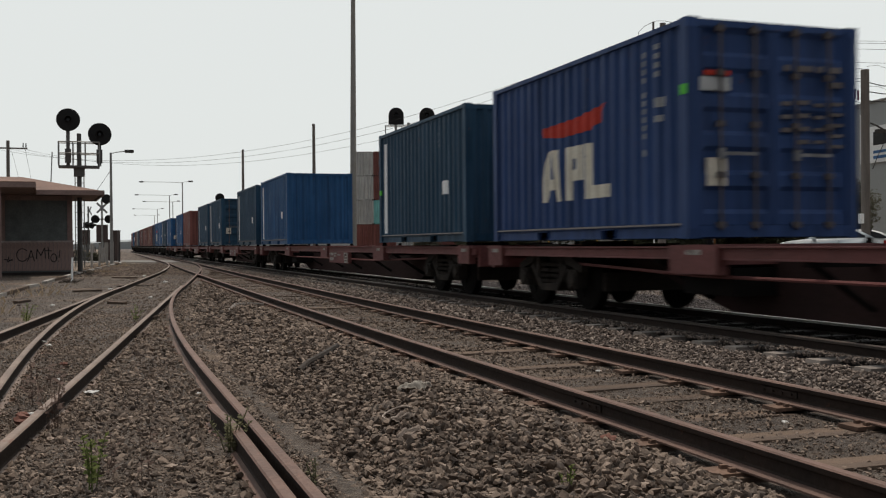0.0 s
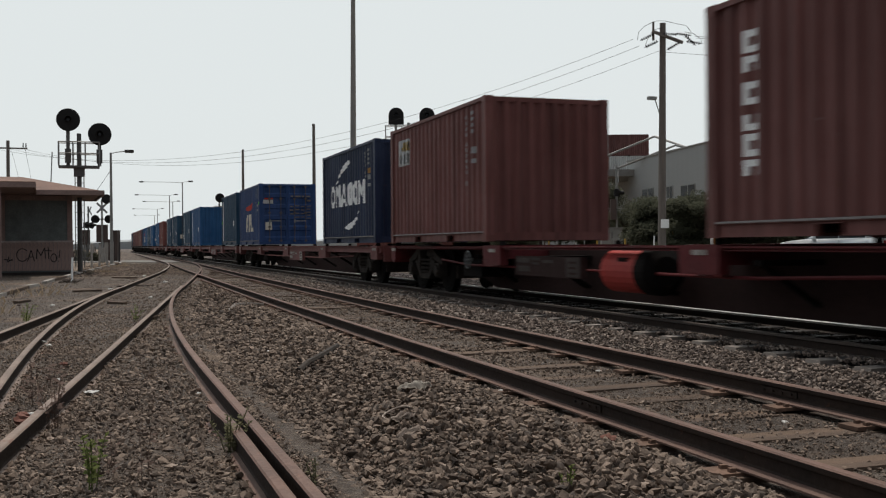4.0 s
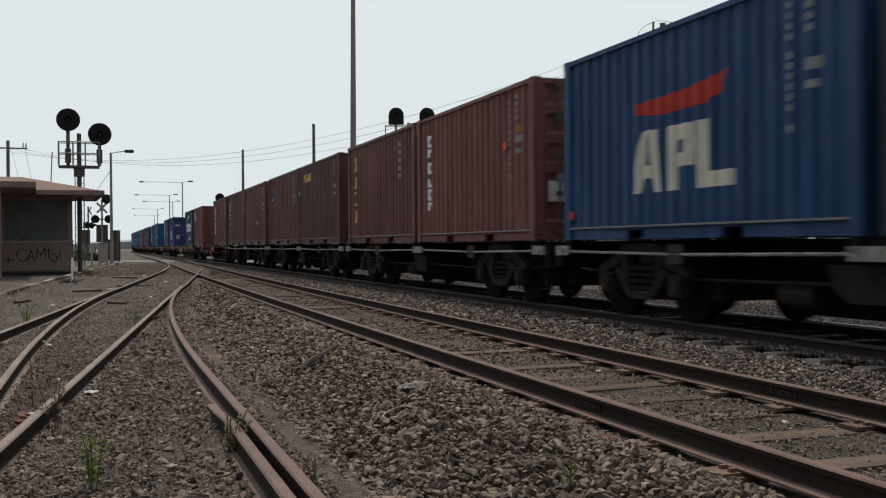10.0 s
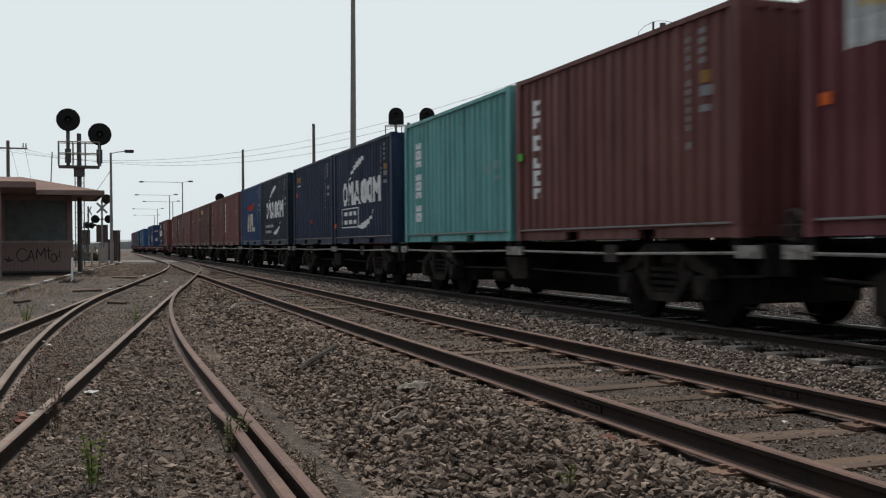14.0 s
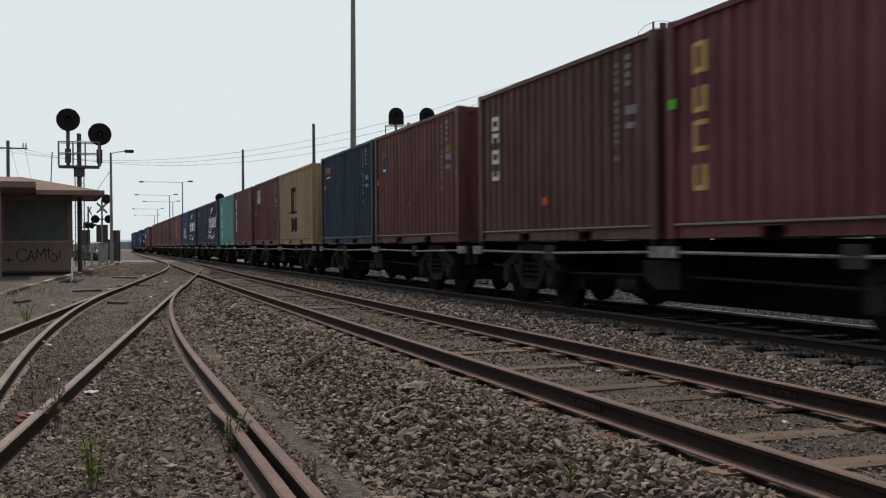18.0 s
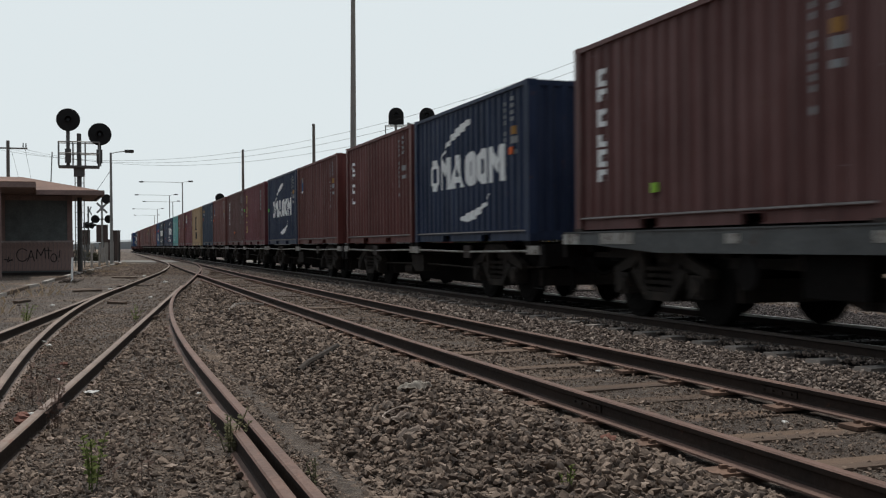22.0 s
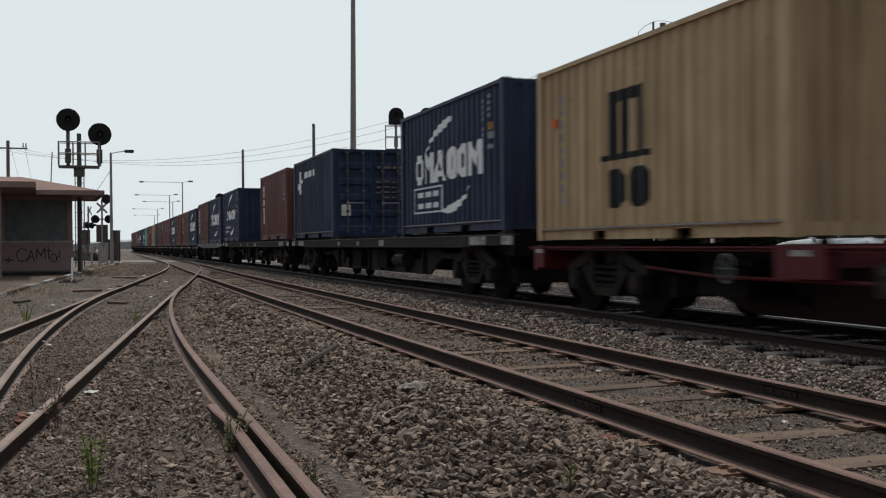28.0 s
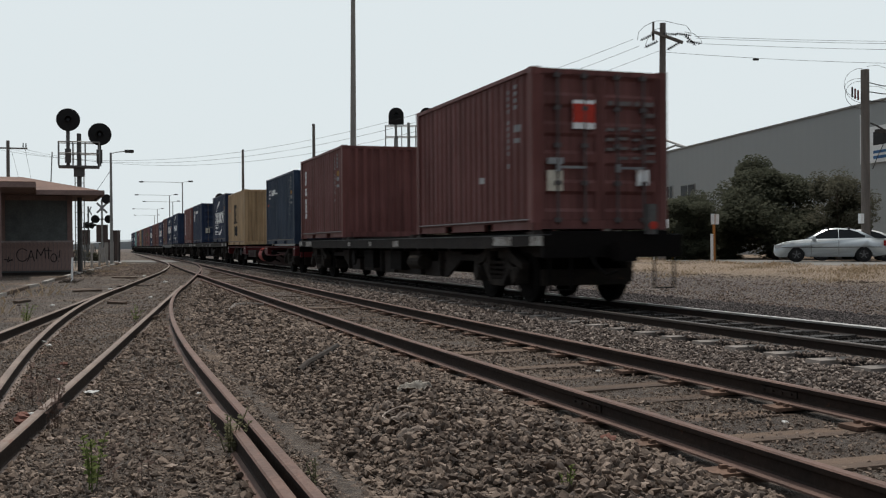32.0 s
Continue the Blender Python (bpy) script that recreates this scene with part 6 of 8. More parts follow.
for k in range(2):
    bm = bmesh.new()
    tube(bm, [(0.1, 0.0, 7.5 - 0.75 * k), (0.5, -0.1, 7.55 - 0.8 * k), (0.85, -0.25, 7.40 - 0.8 * k), (1.0, -0.3, 7.0 - 0.7 * k)], 0.008, 5)
    part("cable_loop", bm, WIRE, road_pole)
bm = bmesh.new()
tube(bm, [(0.15, -0.1, 5.35), (0.42, -0.2, 5.22), (0.72, -0.3, 5.02)], 0.035, 6)
box(bm, 0.30, 0.78, -0.36, -0.16, 4.98, 5.10)
part("bracket_lamp", bm, MAST_DARK, road_pole, "small dark bracket lamp")
bm = bmesh.new()
tube(bm, [(0.62, -0.3, 5.0), (0.60, -0.25, 4.5), (0.40, -0.2, 4.1), (0.2, -0.15, 3.6)], 0.016, 5)
part("cable", bm, WIRE, road_pole)
bm = bmesh.new()
box(bm, -0.34, -0.18, -0.12, 0.02, 1.55, 1.92)
soften(bm, 0.01)
part("meter_box", bm, WHITE_MARK, road_pole, "small white box")
for ob in road_pole.children[:]:  # the fittings suit the thick pole
    if not ob.name.startswith("shaft"):
        ob.matrix_basis = Matrix.Translation((0, 0, -0.136)) @ Matrix.Scale(1.15, 4) @ ob.matrix_basis


def wire(a, b, sag, r=0.0085):
    pts = []
    for i in range(25):
        u = i / 24
        pts.append(tuple(a[k] + (b[k] - a[k]) * u - (4 * sag * u * (1 - u) if k == 2 else 0) for k in range(3)))
    bm = bmesh.new()
    tube(bm, pts, r, 5)
    ob = part("overhead_wire", bm, WIRE)
    tagged(ob, "thin black overhead power wire", "wire", "overhead wires")


for k, (a, bx, sag) in enumerate((((23.29, 40.68, 10.47), -7.4, 2.75), ((23.54, 40.59, 10.15), -6.3, 2.8), ((24.39, 40.29, 9.92), -5.2, 2.9))):
    wire(a, (bx, 81.5, 8.55), sag)
    wire((25.95 + 0.1 * k, 39.75, (10.58, 10.50, 10.26)[k]), (46.0, 33.0, (10.35, 10.22, 9.9)[k]), 0.2)
wire((24.55, 40.2, 9.87), (46.0, 33.0, 9.35), 0.35, 0.009)
wire((0.86, 67.4, 6.05), (-0.35, 67.6, 4.2), 0.0, 0.012)
wire((-5.05, 81.5, 8.5), (-4.35, 81.5, 4.5), 0.0, 0.010)
wire((-6.0, 81.5, 8.4), (-5.1, 81.5, 4.5), 0.0, 0.010)
bm = bmesh.new()
rod(bm, (28.47, 38.87, 9.50), (28.71, 38.79, 9.50), 0.055, sides=10)
tagged(part("wire_marker", bm, SIGNAL_BLACK), "small black marker hung on a wire", "wire marker")

# ---------------------------------------------------------------- warehouse and far yard
WALL_GREY = worn("grey_warehouse_sheet", (0.305, 0.32, 0.318), (0.285, 0.30, 0.298), rough=0.85, patch=0.08, grain=90, bump=0.0)
ROOF_GREY = worn("grey_roof_sheet", (0.26, 0.26, 0.25), (0.2, 0.2, 0.19), rough=0.6)
WINDOW_DARK = material("dark_window_glass", 0.25)[0]
WINDOW_DARK.node_tree.nodes["Principled BSDF"].inputs["Base Color"].default_value = (0.018, 0.02, 0.022, 1)
WINDOW_DARK.node_tree.nodes["Principled BSDF"].inputs["Specular IOR Level"].default_value = 0.12
WHITE_SHEET = worn("white_sign_sheet", (0.72, 0.73, 0.72), (0.62, 0.63, 0.62), rough=0.5)


def warehouse():
    w = thing("warehouse", "long grey sheet-clad warehouse with small dark windows and a white sign", "warehouse", at=pose(52.5, 93.0, 0, 0, 0, -9.9))
    prof = wave(75.0, 1.1, 0.006)
    bm = bmesh.new()
    lo = [bm.verts.new((d, a - 37.5, 0.0)) for a, d in prof]
    hi = [bm.verts.new((d, a - 37.5, 9.62)) for a, d in prof]
    for i in range(len(prof) - 1):
        bm.faces.new((lo[i], lo[i + 1], hi[i + 1], hi[i]))
    box(bm, 0.08, 45, -75, -0.02, 0, 9.58)
    part("wall", bm, WALL_GREY, w)
    bm = bmesh.new()
    prism(bm, [(-0.10, 9.60), (46, 9.60), (46, 10.3), (22, 11.2), (-0.10, 9.70)], "y", -75.2, 0.2)
    part("roof", bm, ROOF_GREY, w)
    for y0, y1, z0, z1 in ((-7.4, -4.3, 3.6, 6.5), (-12.3, -10.8, 5.2, 6.4), (-17.4, -14.2, 4.4, 6.3)):
        bm = bmesh.new()
        box(bm, -0.06, 0.10, y0, y1, z0, z1)
        win = part("window", bm, MAST_GREY, w, "small dark window")
        for k in range(2):
            m0 = y0 + (y1 - y0) * k / 2
            bm = bmesh.new()
            box(bm, -0.075, -0.05, m0 + 0.08, m0 + (y1 - y0) / 2 - 0.08, z0 + 0.08, z1 - 0.08)
            part("pane", bm, WINDOW_DARK, win)
    bm = bmesh.new()
    box(bm, -0.14, -0.06, -55.5, -43.9, 5.9, 8.1)
    sign = part("sign_board", bm, WHITE_SHEET, w, "white sign with dark lettering bars")
    for k, (y0, y1, z0, z1, mt) in enumerate(((-46.4, -44.4, 6.95, 7.75, BLACK_MARK), (-49.0, -46.8, 6.95, 7.75, BLACK_MARK), (-52, -49.4, 6.95, 7.75, BLACK_MARK), (-54, -44.4, 6.45, 6.62, BLUE), (-53, -44.4, 6.12, 6.3, BLUE))):
        bm = bmesh.new()
        box(bm, -0.16, -0.135, y0, y1, z0, z1)
        part("lettering", bm, mt, sign)
    bm = bmesh.new()
    box(bm, -0.16, -0.06, -43.4, -43.0, 5.9, 9.0)
    part("downpipe", bm, WHITE_SHEET, w)
    return w


warehouse()


def depot():
    d = thing("depot_building", "low grey depot with a flat canopy on stay cables", "building", at=pose(52.6, 93.5, 0, 0, 0, -9.9))
    bm = bmesh.new()
    box(bm, 2.0, 20, 0.4, 14, 0, 8.6)
    part("wall", bm, WALL_GREY, d)
    bm = bmesh.new()
    box(bm, -9.0, 12, -2.5, 10, 7.95, 8.65)
    part("canopy", bm, ROOF_GREY, d, "flat grey canopy")
    for a, b in (((-6.4, -2.2, 8.65), (1.3, -4.8, 11.8)), ((-2.1, -2.4, 8.65), (2.0, -8.5, 10.55)), ((1.3, -4.8, 11.8), (3.1, -9.0, 10.25)), ((2.0, -8.5, 10.55), (3.1, -9.0, 10.25))):
        bm = bmesh.new()
        rod(bm, a, b, 0.11, sides=8)
        part("stay_tube", bm, MAST_GREY, d)
    for x in (-7.0, -1.0):
        bm = bmesh.new()
        rod(bm, (x, 1.0, 0), (x, 1.0, 7.95), 0.15, sides=10)
        part("column", bm, MAST_GREY, d)
    return d


depot()


def plain_box(label, mat, x, y, z, turn, group):
    c = thing("shipping_container", label, "shipping container", group, at=pose(x, y, z, 0, 0, turn))
    put("side_panel", SIDE, mat, c, at=pose(-CW / 2 + SKIN, 0, 0))
    put("side_panel", SIDE, mat, c, at=pose(CW / 2 - SKIN, 0, 0, 0, 0, 180))
    put("end_panel", END, mat, c, at=pose(0, CL / 2 - 0.012, 0, 0, 0, 180))
    put("end_panel", END, mat, c, at=pose(0, -CL / 2 + 0.012, 0))
    put("roof", ROOF, mat, c)
    put("floor_frame", FLOOR, BLACK_STEEL, c)
    for sx in (-1, 1):
        put("top_rail", TOP_RAIL, mat, c, at=pose(sx * (CW / 2 - 0.032), 0, 0))
        put("bottom_rail", BOTTOM_RAIL, mat, c, at=pose(sx * (CW / 2 - 0.053), 0, 0))
        for sy in (-1, 1):
            put("corner_post", POST, mat, c, at=pose(sx * (CW / 2 - 0.077), sy * (CL / 2 - 0.083), 0))
    for sy in (-1, 1):
        put("end_header", HEADER, mat, c, at=pose(0, sy * (CL / 2 - 0.06), 0))
        put("end_sill", SILL, mat, c, at=pose(0, sy * (CL / 2 - 0.06), 0))
    return c


STACK = [[GREY_BOX, GREY_BOX, GREY_BOX, OXIDE], [BROWN, BROWN, GREEN, OXIDE], [MAROON, DULL_BROWN, OXIDE, GREY_BOX], [BROWN, GREY_BOX, MAROON, OXIDE], [DULL_BROWN, MAROON, BROWN, BROWN], [ORANGE, GREY_BOX, NAVY, SLATE]]
turn = -19.0
for i, stack in enumerate(STACK):
    cx, cy = 27.82 + 2.27 * i, 107.3 - 0.78 * i
    for j, mat in enumerate(stack):
        plain_box("weathered container in a tall yard stack", mat, cx, cy, (3 - j) * 2.60 + 0.74, turn, "containers stacked in the yard")
for i, stack in enumerate([[ROOF_GREY, ORANGE], [DULL_BROWN, GREY_BOX], [DULL_BROWN, GREY_BOX]]):
    for j, mat in enumerate(stack):
        plain_box("weathered container high in a far stack", mat, 58.4 + 2.3 * i, 111.6 - 0.8 * i, 11.65 - 2.6 * j, turn, "containers stacked in the far yard")
bm = bmesh.new()
box(bm, -4.2, 4.6, -4, 4, 0, 8.75)
soften(bm, 0.03)
shed = thing("yard_shed", "grey yard shed under the far containers", "shed", at=pose(60.6, 111.1, 0, 0, 0, turn))
part("body", bm, WALL_GREY, shed)
low = thing("low_building", "low pale-roofed grey building", "building", at=pose(45.5, 124, 0, 0, 0, turn))
bm = bmesh.new()
box(bm, -4.5, 5, 0, 8, 0, 7.2)
part("wall", bm, SLATE, low)
bm = bmesh.new()
prism(bm, [(-4.8, 7.2), (5.3, 7.2), (5.3, 8.0), (-4.8, 7.9)], "y", -0.3, 8.3)
part("roof", bm, ROOF_GREY, low)

# ---------------------------------------------------------------- crossing signals, lamps and roadside things
YELLOW_POST = worn("yellow_post_paint", (0.45, 0.28, 0.05), (0.3, 0.19, 0.04))
ORANGE_POST = worn("orange_post_paint", (0.40, 0.16, 0.04), (0.28, 0.12, 0.03))


CASE_BROWN = worn("rust_brown_case_paint", (0.100, 0.074, 0.066), (0.066, 0.050, 0.046), rust=(0.12, 0.06, 0.045), rust_at=0.6)


def crossing_signal(label, x, y, top, face, lights_z, buck_z, mat=MAST_GREY, head=False):
    c = thing("crossing_signal", label, "crossing signal", "level crossing signals", at=pose(x, y, ground_z(x, y), 0, 0, face))
    bm = bmesh.new()
    rod(bm, (0, 0, -0.1), (0, 0, top), 0.07, sides=10)
    box(bm, -0.2, 0.2, -0.2, 0.2, -0.1, 0.25)
    part("mast", bm, mat, c)
    for a in (45, -45):
        bm = bmesh.new()
        box(bm, -0.52, 0.52, -0.015, 0.015, -0.075, 0.075)
        part("crossbuck_arm", bm, GREY_MARK, c, "weathered white crossbuck arm", pose(0, -0.10 - 0.035 * (a > 0), buck_z, 0, a, 0))
    bm = bmesh.new()
    rod(bm, (-0.5, -0.08, lights_z), (0.5, -0.08, lights_z), 0.035, sides=8)
    part("light_bar", bm, MAST_DARK, c)
    for sx in (-0.48, 0.48):
        disc_signal(sx, -0.12, lights_z, c, 0.31)
    bm = bmesh.new()
    box(bm, -0.42, 0.42, 0.05, 0.40, lights_z - 1.75, lights_z - 0.42)
    soften(bm, 0.02)
    part("relay_case", bm, CASE_BROWN, c, "rust-brown relay case")
    if head:
        bm = bmesh.new()
        rod(bm, (0.34, -0.30, top + 0.02), (0.34, 0.22, top + 0.02), 0.36, 0.30, sides=18)
        part("signal_head", bm, SIGNAL_BLACK, c, "black hooded signal head")
    bm = bmesh.new()
    box(bm, -0.10, 0.10, 0.06, 0.24, 0.6, 1.5)
    soften(bm, 0.02)
    part("junction_box", bm, MAST_MID, c)
    return c


crossing_signal("level crossing signal with crossbuck and two dark lamps", 0.35, 80.3, 4.75, 0, 3.25, 4.1, head=True)
crossing_signal("second crossing signal half hidden behind the hut", -0.75, 95.5, 4.8, 62, 3.1, 4.4, mat=MAST_MID)
crossing_signal("tall crossing signal seen nearly edge on", 32.3, 58.7, 6.0, 65, 4.2, 5.2)
crossing_signal("tall crossing signal beside the trees", 30.9, 74.0, 10.9, 15, 8.9, 10.2)
bm = bmesh.new()
rod(bm, (31.6, 73.7, 0), (31.6, 73.7, 8.4), 0.15, 0.12, sides=10)
tagged(part("support_pole", bm, POLE_CONC), "pale timber pole beside the crossing signal", "pole")


def street_lamp(x, y, top, reach, label, both=False, turn=0.0):
    s = thing("street_lamp", label, "street lamp", "street lamps", at=pose(x, y, ground_z(x, y), 0, 0, turn))
    bm = bmesh.new()
    rod(bm, (0, 0, -0.1), (0, 0, top), 0.11, 0.07, sides=10)
    part("post", bm, MAST_GREY, s)
    for r in ([reach, -0.16 * reach] if both else [reach]):
        bm = bmesh.new()
        tube(bm, [(0, 0, top - 0.05), (r * 0.5, 0, top + 0.05), (r, 0, top + 0.1)], 0.032)
        part("arm", bm, MAST_GREY, s)
        bm = bmesh.new()
        box(bm, min(r, r * 1.0 + 0.55 * (1 if r > 0 else -1)), max(r, r + 0.55 * (1 if r > 0 else -1)), -0.14, 0.14, top + 0.02, top + 0.2)
        soften(bm, 0.05)
        part("lamp_head", bm, MAST_DARK, s)
    return s


street_lamp(0.86, 67.4, 7.15, 0.85, "grey street lamp beside the crossing")
for x, y in ((11.2, 143.2), (11.9, 180.0), (14.3, 206.9), (13.6, 248.0), (15.6, 300.0)):
    street_lamp(x, y, 10.0, -5.4, "far street lamp with a long arm", True, -19)
bm = bmesh.new()
tube(bm, [(-3.2, 75.2, 0), (-3.1, 75.1, 4.0), (-2.92, 75.05, 7.8)], 0.035)
tagged(part("whip_aerial", bm, MAST_DARK), "thin leaning aerial behind the hut", "aerial")
for x, y, h, w in ((1.38, 84.0, 2.4, 0.25), (0.9, 86.2, 1.7, 0.3), (29.05, 53.5, 1.75, 0.62)):
    c = thing("relay_cabinet", "grey steel relay cabinet beside the crossing", "cabinet", "relay cabinets", at=pose(x, y, ground_z(x, y), 0, 0, -20))
    bm = bmesh.new()
    box(bm, -w, w, -0.35, 0.35, 0, h)
    soften(bm, 0.03)
    part("case", bm, CASE_BROWN if y > 60 else MAST_GREY, c)
    bm = bmesh.new()
    box(bm, -w - 0.05, w + 0.05, -0.4, 0.4, h, h + 0.06)
    part("lid", bm, CASE_BROWN if y > 60 else MAST_GREY, c)
    bm = bmesh.new()
    box(bm, -0.02, 0.02, -0.37, -0.35, 0.2, h - 0.2)
    part("door_seam", bm, MAST_DARK, c)
for x, y, h, mt, lb in ((-0.78, 33.9, 0.78, WHITE_MARK, "short white marker post"), (0.1, 60.0, 1.3, CONCRETE, "weathered concrete fence post"), (0.55, 64.5, 1.3, CONCRETE, "weathered concrete fence post"),
                        (-0.3, 56.0, 1.3, CONCRETE, "weathered concrete fence post"), (0.95, 70.5, 1.5, CONCRETE, "weathered concrete fence post"), (1.45, 74.5, 2.0, MAST_DARK, "rusty leaning post by the crossing"),
                        (27.1, 43.6, 1.5, YELLOW_POST, "yellow marker post by the road"), (26.6, 47.5, 1.1, YELLOW_POST, "yellow marker post by the road"), (27.3, 52.0, 1.1, YELLOW_POST, "yellow marker post by the road"), (26.8, 57.5, 1.2, YELLOW_POST, "yellow marker post by the road"),
                        (24.6, 41.2, 1.2, WHITE_MARK, "thin white marker post")):
    bm = bmesh.new()
    rod(bm, (0, 0, -0.15), (0.03, 0, h), *((0.035, 0.03) if mt == WHITE_MARK else (0.06, 0.05)), sides=8)
    tagged(part("marker_post", bm, mt, at=pose(x, y, ground_z(x, y))), lb, "post", "posts along the line")
yard_fence = thing("fence", "tumbledown picket and wire fence beyond the hut", "fence", at=pose(-0.2, 86.0, 0, 0, 0, 0))
rnd = random.Random(31)
for i in range(22):
    bm = bmesh.new()
    u, tall = -1.5 + i * 0.155 + rnd.uniform(-0.04, 0.04), rnd.uniform(0.75, 1.5)
    rod(bm, (0, 0, -0.1), (rnd.uniform(-0.12, 0.12), 0, tall), 0.055, 0.045, sides=6)
    part("picket", bm, rnd.choice((POLE_WOOD, MAST_MID, CASE_BROWN)), yard_fence, at=pose(u, rnd.uniform(-1.5, 1.5), 0))
for z in (0.35, 0.75, 1.1):
    bm = bmesh.new()
    tube(bm, [(-1.6, 0, z), (0.2, 0.1, z - 0.06), (1.9, 0, z)], 0.02)
    part("fence_wire", bm, MAST_MID, yard_fence)
for x, y, h, w in ((-0.42, 84.5, 1.35, 0.15), (0.62, 82.0, 1.5, 0.12), (0.36, 79.0, 1.1, 0.10)):
    bm = bmesh.new()
    box(bm, -w, w, -0.08, 0.08, -0.1, h)
    soften(bm, 0.02)
    tagged(part("stub_post", bm, CONCRETE, at=pose(x, y, 0, 0, 1.5, 12)), "broken pale concrete post in the scrub", "post", "posts along the line")
road_sign = thing("road_sign", "orange post with white plates beside the road", "road sign", at=pose(20.92, 30.9, ground_z(20.92, 30.9), 0, 0, 14))
bm = bmesh.new()
box(bm, -0.04, 0.04, -0.03, 0.03, -0.2, 1.72)
part("post", bm, ORANGE_POST, road_sign)
for x0, x1 in ((-0.20, -0.03), (0.03, 0.20)):
    bm = bmesh.new()
    box(bm, x0, x1, -0.06, -0.035, 1.34, 1.72)
    part("plate", bm, WHITE_SHEET, road_sign)
bm = bmesh.new()
box(bm, -0.19, -0.09, -0.05, 0.0, -0.1, 1.0)
part("marker_board", bm, WHITE_SHEET, road_sign)

FENCE = thing("fence", "low wire mesh fence along the road", "fence", at=pose(28.3, 52.0, 0.3, 0, 0, -25))
for i in range(14):
    bm = bmesh.new()
    rod(bm, (-4 + i * 0.8, 0, -0.2), (-4 + i * 0.8, 0, 1.1), 0.03, sides=6)
    part("post", bm, MAST_GREY, FENCE)
for z in (0.3, 0.7, 1.08):
    bm = bmesh.new()
    rod(bm, (-4, 0, z), (6.4, 0, z), 0.014, sides=5)
    part("rail", bm, MAST_GREY, FENCE)

round_sign = thing("round_sign", "small round white sign on a thin post", "road sign", at=pose(27.46, 51.9, ground_z(27.46, 51.9), 0, 0, -15))
bm = bmesh.new()
rod(bm, (0, 0, -0.1), (0, 0, 2.0), 0.03, sides=8)
part("post", bm, MAST_GREY, round_sign)
bm = bmesh.new()
rod(bm, (0, -0.06, 1.78), (0, -0.035, 1.78), 0.2, sides=20)
part("plate", bm, WHITE_SHEET, round_sign)
barrier = thing("barrier", "short white lattice barrier beside the road", "barrier", at=pose(27.5, 43.4, ground_z(27.5, 43.4), 0, 0, -18))
for z in (0.55, 1.10):
    bm = bmesh.new()
    box(bm, -0.36, 0.36, -0.02, 0.02, z - 0.035, z + 0.035)
    part("rail", bm, WHITE_SHEET, barrier)
for i in range(5):
    bm = bmesh.new()
    box(bm, -0.34 + 0.17 * i - 0.02, -0.34 + 0.17 * i + 0.02, -0.015, 0.015, -0.1, 1.14)
    part("slat", bm, WHITE_SHEET, barrier)

# ---------------------------------------------------------------- trees
BARK = worn("tree_bark", (0.075, 0.058, 0.045), (0.045, 0.036, 0.03), rough=0.95, stretch=(4, 4, 0.8), grain=14)


def leaf_material(name, a, b, through=0.35):
    m, n, l, bs = material(name, 0.7)
    g = n.new("ShaderNodeNewGeometry")
    col = ramp_node(n, l, g.outputs["Random Per Island"], [(0.0, a), (0.75, b), (1.0, tuple(c * 1.2 for c in b))])
    l.new(col, bs.inputs["Base Color"])
    bs.inputs["Specular IOR Level"].default_value = 0.04
    thin = n.new("ShaderNodeBsdfTranslucent")
    l.new(col, thin.inputs["Color"])
    mx = n.new("ShaderNodeMixShader")
    mx.inputs[0].default_value = through
    l.new(bs.outputs[0], mx.inputs[1])
    l.new(thin.outputs[0], mx.inputs[2])
    l.new(mx.outputs[0], n["Material Output"].inputs["Surface"])
    return m


LEAF_DARK = leaf_material("dark_olive_leaves", (0.055, 0.060, 0.040), (0.078, 0.081, 0.054), 0.35)
LEAF_GREY = leaf_material("grey_green_leaves", (0.075, 0.074, 0.052), (0.105, 0.100, 0.070), 0.35)
LEAF_WEED = leaf_material("weed_green_leaves", (0.085, 0.115, 0.035), (0.17, 0.20, 0.07))
LEAF_PALE = leaf_material("pale_blossom_leaves", (0.07, 0.075, 0.05), (0.24, 0.23, 0.19))
LEAF_OLIVE = leaf_material("olive_weed_leaves", (0.11, 0.112, 0.062), (0.21, 0.20, 0.12))


